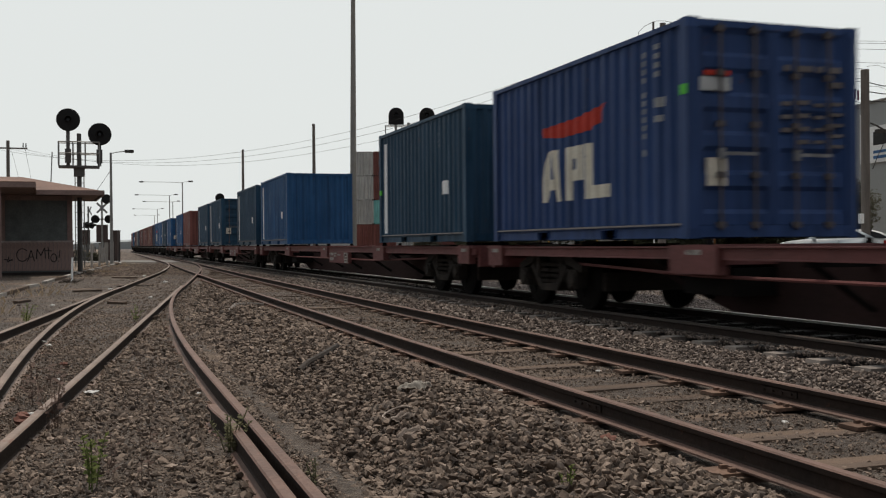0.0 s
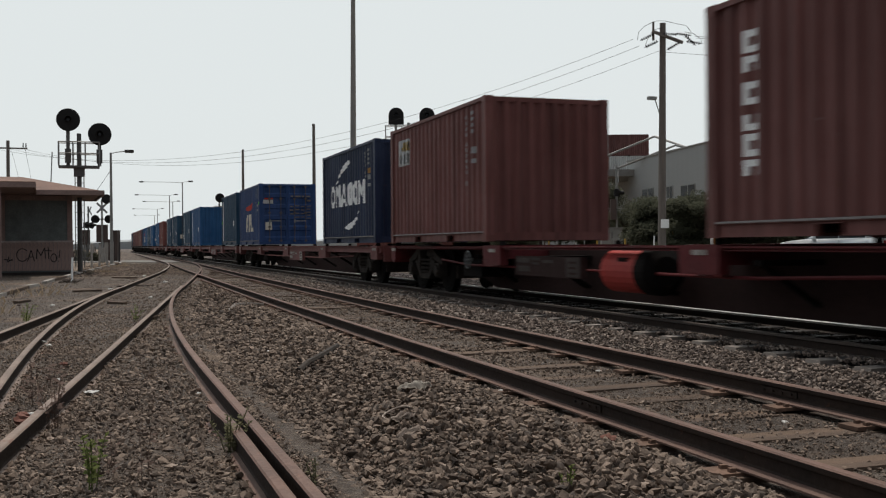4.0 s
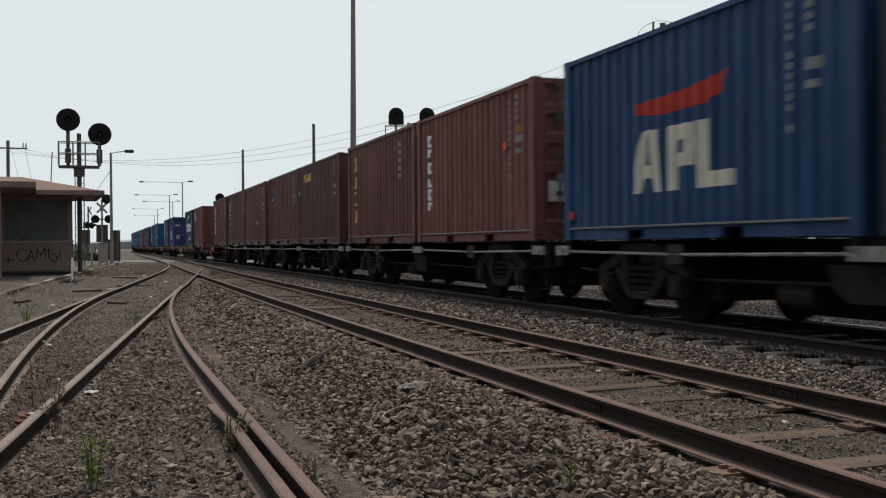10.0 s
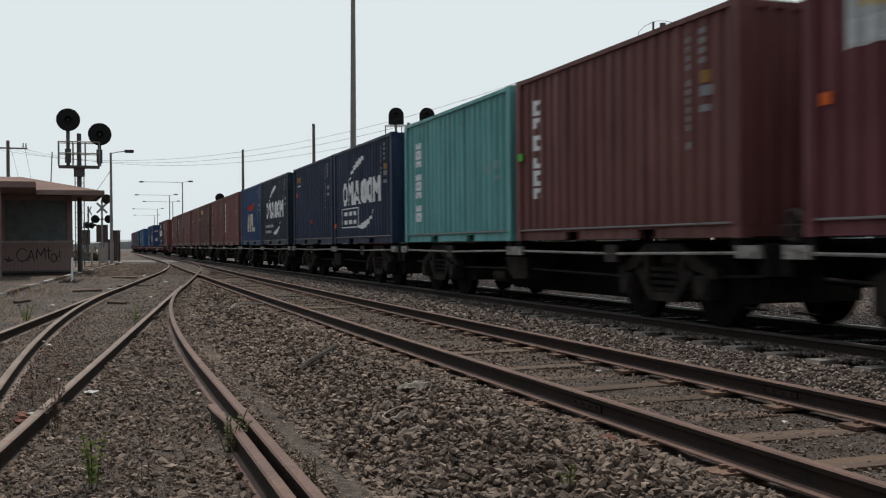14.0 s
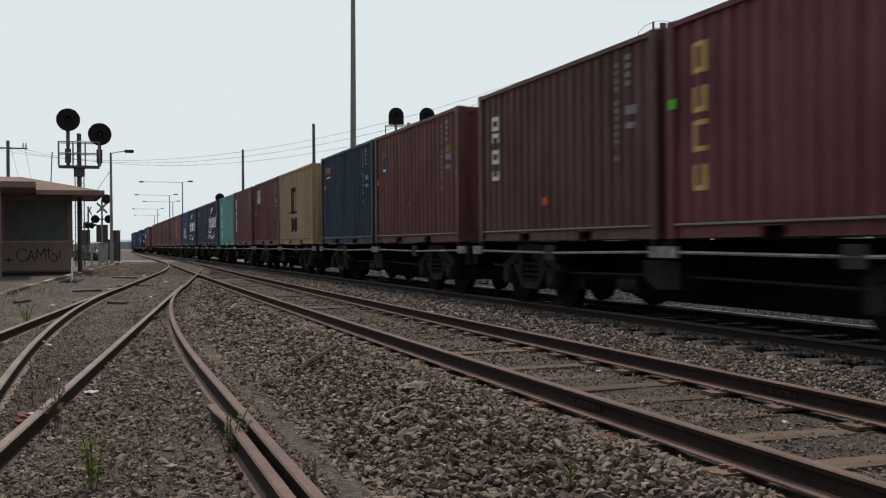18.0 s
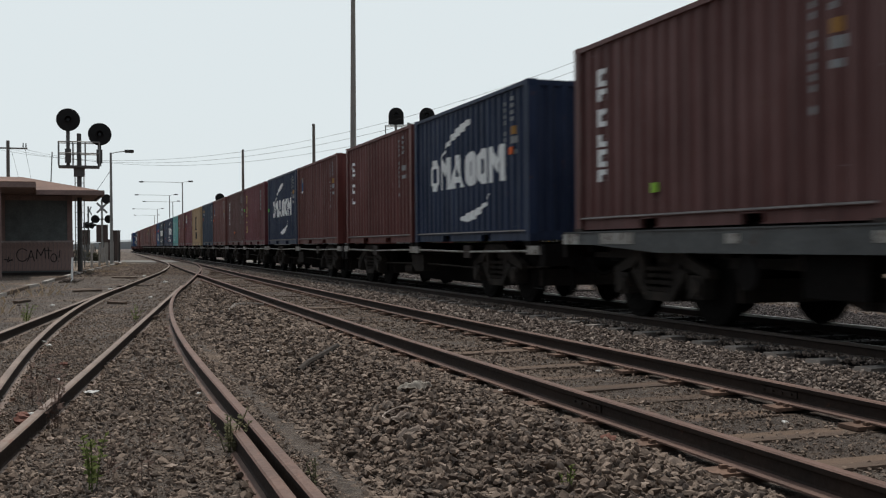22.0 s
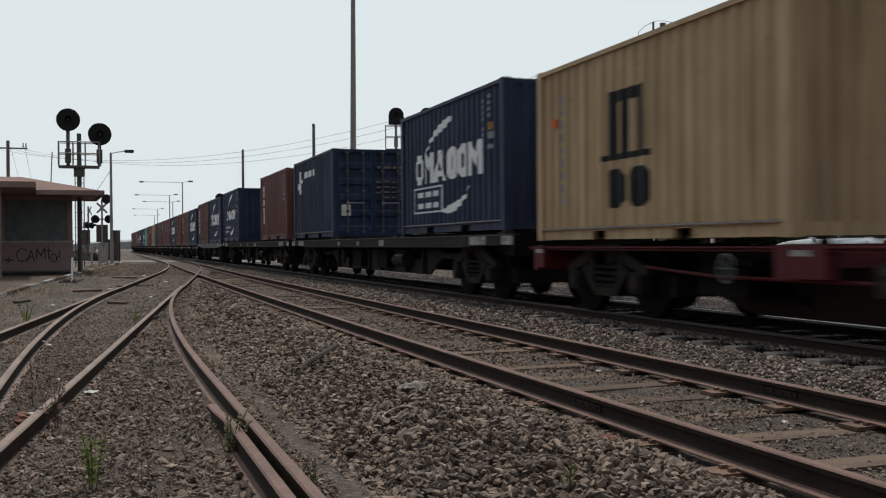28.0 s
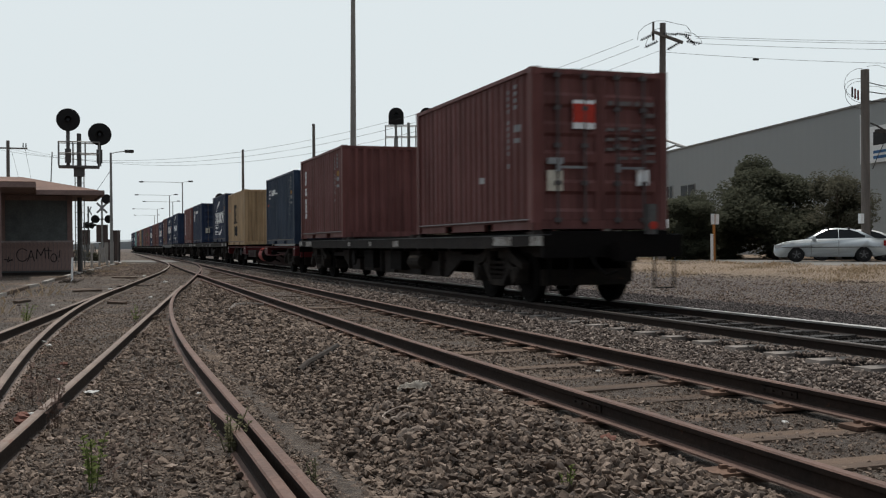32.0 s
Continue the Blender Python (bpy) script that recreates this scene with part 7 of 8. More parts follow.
def tree(label, x, y, height, spread, seed, leaves, mat, low=0.15, size=0.16):
    rnd = random.Random(seed)
    t = thing("tree", label, "tree", "trees along the road", at=pose(x, y, ground_z(x, y)))
    bm = bmesh.new()
    rod(bm, (0, 0, -0.2), (0.1, 0.05, height * 0.45), 0.05 + height * 0.025, 0.03 + height * 0.012, sides=9)
    part("trunk", bm, BARK, t)
    lobes = []
    for i in range(26):
        a = rnd.uniform(0, 2 * math.pi)
        r = spread * rnd.uniform(0.10, 0.78)
        z = height * rnd.uniform(low + 0.2, 0.84)
        lobes.append((math.cos(a) * r, math.sin(a) * r, z, spread * rnd.uniform(0.22, 0.46), height * rnd.uniform(0.08, 0.19)))
    for lx, ly, lz, lr, lh in lobes[:11]:
        bm = bmesh.new()
        tube(bm, [(0.05, 0, height * 0.2), (lx * 0.45, ly * 0.45, lz * 0.65), (lx, ly, lz)], 0.02 + height * 0.005, 5)
        part("limb", bm, BARK, t)
    verts, faces = [], []
    for i in range(leaves):
        lx, ly, lz, lr, lh = lobes[rnd.randrange(len(lobes))]
        u, v, w = rnd.gauss(0, 1), rnd.gauss(0, 1), rnd.gauss(0, 1)
        k = (0.35 + 0.72 * rnd.random()) / max(0.2, math.sqrt(u * u + v * v + w * w))
        p = Vector((lx + u * k * lr, ly + v * k * lr, lz + w * k * lh))
        d = Vector((rnd.gauss(0, 1), rnd.gauss(0, 1), rnd.gauss(0, 0.7))).normalized()
        e = d.orthogonal().normalized()
        s = size * rnd.uniform(0.5, 1.3)
        b = len(verts)
        verts += [tuple(p + d * s), tuple(p + e * s * 0.5), tuple(p - d * s), tuple(p - e * s * 0.5)]
        faces.append((b, b + 1, b + 2, b + 3))
    me = bpy.data.meshes.new("crown")
    me.from_pydata(verts, [], faces)
    tagged(put("crown", me, mat, t), kind="stuff")
    return t


tree("dense dark olive roadside tree before the warehouse", 32.4, 42.55, 5.70, 3.25, 14, 80000, LEAF_DARK, 0.0, 0.095)
tree("sparse grey-green tree before the warehouse", 34.0, 39.8, 4.45, 1.8, 5, 18000, LEAF_GREY, 0.22, 0.072)
tree("low dark bush before the warehouse", 28.0, 43.2, 3.5, 2.2, 8, 30000, LEAF_DARK, -0.15, 0.083)
tree("low dark bush beside the utility pole", 29.4, 47.6, 3.55, 2.4, 11, 30000, LEAF_DARK, -0.15, 0.090)
tree("low grey-green scrub along the road", 34.7, 46.0, 3.1, 2.75, 31, 18000, LEAF_GREY, -0.15, 0.095)
tree("tall dark round tree beside the crossing signal", 29.3, 64.0, 8.0, 3.3, 22, 70000, LEAF_DARK, 0.02, 0.075)
# hedges added to close the bright gap below the tall tree
tree("dark hedge added as backing beyond the crossing", 32.3, 74.6, 3.4, 4.2, 57, 30000, LEAF_DARK, -0.2, 0.09)
tree("dark hedge added as backing beyond the crossing", 35.6, 84.0, 4.2, 4.4, 61, 26000, LEAF_DARK, -0.2, 0.10)
tree("dark spreading tree under the depot canopy", 34.2, 66.2, 5.7, 3.4, 17, 44000, LEAF_DARK, -0.1, 0.075)
tree("dark bush at the depot yard", 34.5, 60.0, 3.9, 3.0, 19, 26000, LEAF_DARK, -0.15, 0.075)
tree("pale flowering bush below the container stack", 31.2, 94.5, 5.6, 2.0, 23, 14000, LEAF_PALE, -0.1, 0.10)
tree("dark hedge below the container stack", 34.5, 92.5, 3.9, 2.3, 29, 20000, LEAF_DARK, -0.1, 0.09)
tree("low scrub beside the crossing signals", -1.3, 88.0, 1.1, 0.9, 71, 3000, LEAF_GREY, -0.2, 0.09)
tree("low scrub beside the crossing signals", -0.2, 84.0, 0.8, 0.6, 73, 1500, LEAF_GREY, -0.2, 0.08)
tree("dark low hedge along the road", 31.4, 45.9, 2.25, 2.3, 37, 18000, LEAF_DARK, -0.2, 0.085)
tree("dark low hedge along the road", 35.2, 41.6, 2.4, 2.2, 41, 16000, LEAF_DARK, -0.2, 0.085)

# ---------------------------------------------------------------- parked cars
SILVER = worn("silver_car_paint", (0.60, 0.65, 0.67), (0.56, 0.61, 0.63), rough=0.3, metal=0.2, grain=60, bump=0.0)
CAR_WHITE = worn("white_car_paint", (0.70, 0.71, 0.70), (0.66, 0.67, 0.66), rough=0.35, grain=60, bump=0.0)
TYRE = worn("tyre_rubber", (0.012, 0.012, 0.012), (0.02, 0.02, 0.02), rough=0.85)
# the dish's dark colour carries the shade inside the wheel
RIM = worn("shadowed_wheel_dish", (0.035, 0.035, 0.035), (0.025, 0.025, 0.025), rough=0.6)
SPOKE = worn("dull_alloy_spoke", (0.16, 0.16, 0.16), (0.11, 0.11, 0.11), rough=0.45, metal=0.5)
TAIL_RED = worn("red_tail_lens", (0.30, 0.012, 0.012), (0.22, 0.01, 0.01), rough=0.25)
HEAD_LENS = worn("clear_lamp_lens", (0.55, 0.56, 0.56), (0.45, 0.46, 0.46), rough=0.15)


def arch(cy, r, k=8):
    return [(cy + r * math.cos(math.pi * i / k), 0.22 + r * math.sin(math.pi * i / k)) for i in range(k + 1)]


def sedan(label, paint_mat, m):
    c = thing("car", label, "car", "cars on the road", at=m)
    lower = [(-2.16, 0.30)] + arch(-1.30, 0.365)[::-1] + arch(1.30, 0.365)[::-1] + [(1.98, 0.20), (2.10, 0.26), (2.16, 0.42), (2.14, 0.60), (2.06, 0.72), (1.80, 0.82), (1.40, 0.89), (0.92, 0.945), (-1.50, 0.985), (-1.96, 0.975), (-2.18, 0.90), (-2.22, 0.52)]
    bm = bmesh.new()
    prism(bm, lower, "x", -0.86, 0.86)
    for v in bm.verts:
        if v.co.z > 0.7:
            v.co.x *= 0.955
        if abs(v.co.y) > 2.0:
            v.co.x *= 0.88
    soften(bm, 0.035, 2)
    body = part("body", bm, paint_mat, c, smooth=True)
    def lean(z):
        return 0.785 - 0.40 * max(0.0, z - 0.92)

    bm = bmesh.new()
    prism(bm, [(-1.78, 0.96), (-1.52, 1.10), (-1.20, 1.27), (-0.82, 1.375), (-0.30, 1.405), (0.02, 1.385), (0.24, 1.325), (0.62, 1.12), (0.98, 0.91)], "x", -1, 1)
    for v in bm.verts:
        v.co.x *= lean(v.co.z)
    soften(bm, 0.03, 2)
    part("roof", bm, paint_mat, c, smooth=True)
    for sx in (-1, 1):
        for q in ([(-1.36, 1.00), (-0.36, 0.985), (-0.36, 1.35), (-0.78, 1.33), (-1.10, 1.23), (-1.36, 1.08)], [(-0.335, 0.985), (0.72, 0.965), (0.52, 1.10), (0.18, 1.29), (-0.02, 1.345), (-0.335, 1.35)]):
            bm = bmesh.new()
            prism(bm, q, "x", -1, 1)
            for v in bm.verts:
                v.co.x = sx * (lean(v.co.z) + (0.008 if v.co.x * sx > 0 else -0.02))
            part("side_window", bm, WINDOW_DARK, c)
        bm = bmesh.new()
        box(bm, sx * 0.90 - 0.09, sx * 0.90 + 0.09, 0.56, 0.68, 0.95, 1.06)
        soften(bm, 0.03)
        part("mirror", bm, paint_mat, c)
        bm = bmesh.new()
        box(bm, sx * 0.868 - 0.008, sx * 0.868 + 0.008, -2.0, 1.9, 0.60, 0.625)
        part("side_trim", bm, MAST_DARK, c)
        for y0 in (0.72, -0.35):
            bm = bmesh.new()
            box(bm, sx * 0.862 - 0.004, sx * 0.862 + 0.004, y0, y0 + 0.012, 0.32, 0.90)
            part("door_gap", bm, MAST_DARK, c)
        for y in (-1.30, 1.30):
            wheel = new("wheel")
            wheel.parent = c
            wheel.matrix_basis = pose(sx * 0.76, y, 0.31)
            bm = bmesh.new()
            rod(bm, (-0.10, 0, 0), (0.10, 0, 0), 0.31, sides=24)
            soften(bm, 0.03)
            part("tyre", bm, TYRE, wheel)
            bm = bmesh.new()
            rod(bm, (sx * 0.085, 0, 0), (sx * 0.106, 0, 0), 0.20, 0.185, sides=20)
            part("rim", bm, RIM, wheel)
            bm = bmesh.new()
            for i in range(5):
                a = 2 * math.pi * i / 5 + 0.3
                tube(bm, [(sx * 0.108, 0, 0), (sx * 0.110, 0.17 * math.cos(a), 0.17 * math.sin(a))], 0.022, 5)
            part("spokes", bm, SPOKE, wheel)
        bm = bmesh.new()
        box(bm, sx * 0.60 - 0.20, sx * 0.60 + 0.17, 1.90, 2.14, 0.60, 0.72)
        soften(bm, 0.03)
        part("headlight", bm, HEAD_LENS, c)
        bm = bmesh.new()
        box(bm, sx * 0.66 - 0.11, sx * 0.66 + 0.11, -2.21, -2.06, 0.66, 0.88)
        soften(bm, 0.03)
        part("tail_light", bm, TAIL_RED, c)
    for y0, z0, y1, z1 in ((0.90, 0.96, 0.28, 1.30), (-1.72, 1.00, -1.22, 1.26)):
        bm = bmesh.new()
        s = 1 if y0 > 0 else -1
        q = [(-0.70, y0, z0), (0.70, y0, z0), (0.58, y1, z1), (-0.58, y1, z1)]
        lo_ = [bm.verts.new((p[0], p[1] - s * 0.03, p[2] - 0.02)) for p in q]
        hi_ = [bm.verts.new((p[0], p[1] + s * 0.012, p[2] + 0.012)) for p in q]
        for i in range(4):
            bm.faces.new((lo_[i], lo_[(i + 1) % 4], hi_[(i + 1) % 4], hi_[i]))
        bm.faces.new(hi_)
        bm.faces.new(lo_[::-1])
        part("windscreen", bm, WINDOW_DARK, c)
    for sx in (-0.75, 0.05):
        bm = bmesh.new()
        rod(bm, (-0.62, sx, 1.425), (0.62, sx, 1.425), 0.022, sides=6)
        for e in (-0.6, 0.6):
            box(bm, e - 0.05, e + 0.05, sx - 0.04, sx + 0.04, 1.34, 1.44)
        part("roof_bar", bm, MAST_DARK, c)
    return c


sedan("silver sedan with dark windows waiting on the road", SILVER, pose(29.05, 34.65, 0.288, 0, 0, 54.5))
sedan("white sedan half hidden behind the roadside trees", CAR_WHITE, pose(32.2, 36.9, 0.26, 0, 0, 55))

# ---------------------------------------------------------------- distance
# distance haze is put into the far trees' pale colour
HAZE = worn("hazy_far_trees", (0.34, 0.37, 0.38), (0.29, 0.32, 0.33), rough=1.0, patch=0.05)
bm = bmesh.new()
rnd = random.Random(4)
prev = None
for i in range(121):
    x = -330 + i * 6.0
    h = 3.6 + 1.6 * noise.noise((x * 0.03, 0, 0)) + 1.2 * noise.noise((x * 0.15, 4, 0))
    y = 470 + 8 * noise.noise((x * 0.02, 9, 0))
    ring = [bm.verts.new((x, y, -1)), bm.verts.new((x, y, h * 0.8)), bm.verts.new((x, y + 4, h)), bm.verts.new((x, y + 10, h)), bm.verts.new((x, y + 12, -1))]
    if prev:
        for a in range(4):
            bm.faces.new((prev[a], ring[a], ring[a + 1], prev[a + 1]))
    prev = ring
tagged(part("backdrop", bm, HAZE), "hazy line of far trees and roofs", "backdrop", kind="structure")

# ---------------------------------------------------------------- edging, litter and plants
for i in range(24):
    u = i / 24
    y = 24.5 + u * 46
    x = -2.17 + 0.0705 * (y - 24.5) + 0.00022 * (y - 24.5) ** 2
    bm = bmesh.new()
    box(bm, -0.075, 0.075, -0.90, 0.90, -0.10, 0.11)
    soften(bm, 0.02)
    k = (i * 7) % 5
    if k == 3:
        continue
    tagged(part("edging_beam", bm, CONCRETE if k < 2 else TIMBER, at=pose(x, y, 0.02, (i % 3 - 1) * 0.7, 0, -5.2 + (i * 5 % 3 - 1) * 0.8)), "weathered beam edging the hut yard", "edging", "edging beams")


def crumple(name, label, category, x, y, size, flat, mat, seed):
    rnd = random.Random(seed)
    bm = bmesh.new()
    bmesh.ops.create_icosphere(bm, subdivisions=2, radius=1.0)
    for v in bm.verts:
        n1 = noise.noise(v.co * 1.7 + Vector((seed, 0, 0)))
        n2 = noise.noise(v.co * 4.0 + Vector((0, seed, 0)))
        v.co *= 0.75 + 0.55 * n1 + 0.25 * n2
        v.co = Vector((v.co.x * size * 1.3, v.co.y * size, v.co.z * size * flat))
    return tagged(part(name, bm, mat, at=pose(x, y, ground_z(x, y) + size * flat * 0.45 + 0.02, 0, 0, rnd.uniform(0, 180))), label, category, "litter on the ballast")


RAG = worn("dirty_plastic_sheet", (0.52, 0.48, 0.42), (0.26, 0.23, 0.20), rough=0.7, patch=6)
PAPER = worn("white_litter", (0.58, 0.57, 0.55), (0.42, 0.41, 0.39), rough=0.7, patch=8)


def rag(label, x, y, long, wide, turn, seed, mat, lift=0.045):
    """A torn sheet lying in creases over the stones, with a ragged outline."""
    rnd = random.Random(seed)
    bm = bmesh.new()
    nu, nv = 34, 18
    off = Vector((seed * 3.1, seed * 1.7, 0))
    rows = []
    for i in range(nu + 1):
        u = i / nu * 2 - 1
        reach = (1 - u * u) ** 0.4 * (0.75 + 0.5 * noise.noise(Vector((u * 3, 0, 0)) + off))
        drift = 0.5 * noise.noise(Vector((u * 1.6, 4.0, 0)) + off)
        row = []
        for j in range(nv + 1):
            w = (j / nv * 2 - 1) * reach + drift
            p = Vector((u * 1.5, w * 1.1, 0)) + off
            crease = 1 - abs(noise.noise(Vector((p.x * 0.8 + p.y * 0.5, p.y * 1.3, 2.0)))) * 3.0
            z = lift + 0.022 * crease + 0.020 * noise.noise(p * 1.9) - 0.030 * (abs(u) ** 3 + abs(j / nv * 2 - 1) ** 3)
            row.append(bm.verts.new((u * long / 2 + rnd.uniform(-0.002, 0.002), w * wide / 2, z)))
        rows.append(row)
    for i in range(nu):
        for j in range(nv):
            bm.faces.new((rows[i][j], rows[i + 1][j], rows[i + 1][j + 1], rows[i][j + 1]))
    bmesh.ops.solidify(bm, geom=bm.faces[:], thickness=0.002)
    tagged(part("plastic_sheet", bm, mat, at=pose(x, y, ground_z(x, y), 0, 0, turn), smooth=True), label, "plastic sheet", "litter on the ballast")


DULL_RAG = worn("dusty_grey_sheet", (0.36, 0.30, 0.255), (0.20, 0.16, 0.135), rough=0.8, patch=6)
rag("crumpled pale plastic sheet on the ballast", 2.20, 7.05, 0.34, 0.11, 25, 3, RAG, 0.085)
rag("torn dusty grey sheet half under stones", 1.77, 6.36, 0.20, 0.09, 40, 8, DULL_RAG, 0.062)
rag("torn dusty grey sheet half under stones", 1.76, 5.90, 0.26, 0.13, 15, 12, DULL_RAG, 0.066)
rag("torn dusty grey sheet half under stones", 1.68, 5.46, 0.28, 0.12, 35, 15, DULL_RAG, 0.062)
bm = bmesh.new()
tube(bm, [(0.085 * math.cos(a) * (1 + 0.1 * math.sin(3 * a)), 0.085 * math.sin(a), 0.075 + 0.03 * math.sin(a + 1.2)) for a in [5.2 * i / 16 for i in range(17)]], 0.006, 6)
tagged(part("plastic_loop", bm, DULL_RAG, at=pose(1.74, 5.95, ground_z(1.74, 5.95))), "dusty twisted loop of plastic on the ballast", "plastic strip", "litter on the ballast")
for i, (x, y, s, f) in enumerate(((-0.60, 12.3, 0.06, 0.5), (-0.52, 11.9, 0.04, 0.5), (-0.06, 7.95, 0.065, 0.25), (1.65, 10.3, 0.035, 0.6), (-0.42, 7.0, 0.05, 0.5), (-0.32, 8.8, 0.035, 0.5), (0.7, 7.6, 0.02, 0.5),
                                  (4.1, 5.3, 0.03, 0.4), (4.2, 8.0, 0.03, 0.5), (2.95, 7.2, 0.035, 0.4), (2.55, 5.6, 0.05, 0.3), (1.05, 22.0, 0.06, 0.5), (1.9, 31.0, 0.09, 0.5), (1.6, 38.0, 0.1, 0.5), (2.9, 47.0, 0.14, 0.5), (0.3, 27.0, 0.08, 0.4), (-0.8, 20.0, 0.07, 0.4))):
    crumple("litter_scrap", "small scrap of white litter", "litter", x, y, s * 0.8, f, PAPER, 20 + i)
BRICK_RED = worn("red_brick_rubble", (0.17, 0.075, 0.055), (0.12, 0.06, 0.048), rough=0.9)
for i, (x, y, s) in enumerate(((-0.44, 6.75, 0.07), (-0.42, 6.45, 0.06), (-0.46, 6.95, 0.05), (-0.62, 17.2, 0.09), (2.72, 5.05, 0.05), (-0.3, 9.9, 0.04))):
    crumple("brick_rubble", "broken red brick beside the rail", "rubble", x, y, s, 0.6, BRICK_RED, 60 + i)
bm = bmesh.new()
tube(bm, [(1.62, 8.50, 0.09), (1.75, 8.80, 0.12), (2.0, 9.35, 0.12), (2.35, 10.22, 0.12)], 0.030, 7)
for v in bm.verts:
    v.co += Vector((noise.noise(v.co * 9), noise.noise(v.co * 9 + Vector((5, 0, 0))), noise.noise(v.co * 11))) * 0.02
tagged(part("timber_baulk", bm, worn("charred_timber", (0.048, 0.038, 0.032), (0.028, 0.024, 0.021), rough=0.95, grain=30)), "dark weathered timber stick lying on the ballast", "timber")
bm = bmesh.new()
tube(bm, [(1.95, 16.5, 0.06), (2.3, 18.0, 0.12), (2.6, 18.6, 0.10), (2.9, 18.7, 0.07)], 0.03, 6)
tagged(part("bent_branch", bm, POLE_WOOD), "thin bent branch on the ballast", "branch")
DEAD = worn("dead_weed_stem", (0.15, 0.10, 0.08), (0.09, 0.065, 0.055), rough=0.95)


def weed(label, x, y, height, stems, leaves, seed, leafy=True, wide=0.10, green=None):
    rnd = random.Random(seed)
    w = thing("weed", label, "plant", "weeds among the rails", at=pose(x, y, ground_z(x, y)))
    verts, faces = [], []
    for i in range(stems):
        a, r = rnd.uniform(0, 6.28), wide * rnd.uniform(0.2, 1.0)
        h = height * rnd.uniform(0.6, 1.0)
        pts = [(0.02 * math.cos(a), 0.02 * math.sin(a), -0.02), (r * 0.5 * math.cos(a), r * 0.5 * math.sin(a), h * 0.5), (r * math.cos(a), r * math.sin(a), h)]
        bm = bmesh.new()
        tube(bm, pts, 0.003 if leafy else 0.0017, 4)
        part("stem", bm, (green or LEAF_WEED) if leafy else DEAD, w)
        for j in range(leaves):
            u = rnd.uniform(0.15, 1.0)
            p = Vector(pts[1]) * (2 * u if u < 0.5 else 2 - 2 * u) + Vector(pts[2]) * max(0, 2 * u - 1)
            d = Vector((rnd.gauss(0, 1), rnd.gauss(0, 1), rnd.uniform(-0.2, 0.8))).normalized()
            e = d.orthogonal().normalized()
            s = height * rnd.uniform(0.07, 0.15)
            b = len(verts)
            verts += [tuple(p), tuple(p + d * s * 0.5 + e * s * 0.22), tuple(p + d * s), tuple(p + d * s * 0.5 - e * s * 0.22)]
            faces.append((b, b + 1, b + 2, b + 3))
    me = bpy.data.meshes.new("foliage")
    me.from_pydata(verts, [], faces)
    tagged(put("foliage", me, (green or LEAF_WEED) if leafy else DEAD, w), kind="stuff")
    return w


weed("small green leafy weed in the gravel", -0.03, 4.85, 0.27, 4, 30, 1)
weed("green weed at the end of the check rail", 0.665, 5.5, 0.24, 9, 22, 2, wide=0.11, green=LEAF_OLIVE)
weed("green grass tuft beside a rail", -0.98, 15.6, 0.30, 9, 14, 3, wide=0.22)
weed("green grass tuft in the siding", 0.52, 15.5, 0.26, 6, 10, 4, wide=0.12)
weed("dead brown weed stems", 0.20, 4.9, 0.30, 2, 6, 5, False, 0.05)
weed("dead brown weed stems beside the rail", -0.26, 6.6, 0.42, 8, 8, 6, False, 0.2)
weed("dead brown weed stems beside the rail", -0.43, 7.6, 0.36, 7, 7, 7, False, 0.2)
weed("dead brown weed stems in the gravel", 0.06, 5.0, 0.24, 3, 8, 8, False, 0.1)
weed("small green weed beside the ballast", 1.95, 4.0, 0.16, 6, 9, 9, True, 0.08)
weed("dry weed tuft beyond the rails", -1.6, 17.0, 0.4, 9, 8, 10, False, 0.3)
weed("dry weed tuft beyond the rails", -2.2, 19.5, 0.5, 9, 8, 11, False, 0.3)
weed("green weed at the rail foot", 0.93, 4.5, 0.14, 4, 8, 12, True, 0.06, LEAF_OLIVE)

# ---------------------------------------------------------------- dry grass
STRAW = leaf_material("dry_straw_grass", (0.22, 0.165, 0.105), (0.38, 0.29, 0.195))


def dry_grass(name, label, spots, seed, height):
    """Thin bent blades in tufts; spots: rows of x, y, radius, blades."""
    rnd = random.Random(seed)
    verts, faces = [], []
    for cx, cy, rad, count in spots:
        for _ in range(count):
            x, y = cx + rnd.gauss(0, rad), cy + rnd.gauss(0, rad)
            z, h, a, lean = ground_z(x, y), height * rnd.uniform(0.4, 1.2), rnd.uniform(0, 6.28), rnd.uniform(0.3, 1.3)
            w, dx, dy = 0.012, math.cos(a), math.sin(a)
            b = len(verts)
            verts += [(x - dy * w, y + dx * w, z - 0.03), (x + dy * w, y - dx * w, z - 0.03), (x + dx * lean * h * 0.4, y + dy * lean * h * 0.4, z + h * 0.6), (x + dx * lean * h, y + dy * lean * h, z + h)]
            faces += [(b, b + 1, b + 2), (b + 2, b + 1, b + 3)]
    me = bpy.data.meshes.new(name)
    me.from_pydata(verts, [], faces)
    tagged(put(name, me, STRAW), label, "grass", kind="stuff")


rnd = random.Random(77)
dry_grass("dry_grass", "straw-coloured dry grass on the road verge", [(rnd.uniform(15.6, 21.2), rnd.uniform(12, 56), 0.4, 90) for _ in range(150)], 5, 0.075)
dry_grass("dry_grass", "straw-coloured dry grass beside the hut", [(-0.3 + 0.05 * (y - 46) + rnd.uniform(-0.9, 1.1), y, 0.35, 40) for y in [rnd.uniform(45, 78) for _ in range(14)]], 6, 0.10)
dry_grass("dry_grass", "sparse dry grass beyond the siding", [(rnd.uniform(-3.4, -1.2), rnd.uniform(14, 34), 0.25, 22) for _ in range(12)], 7, 0.14)

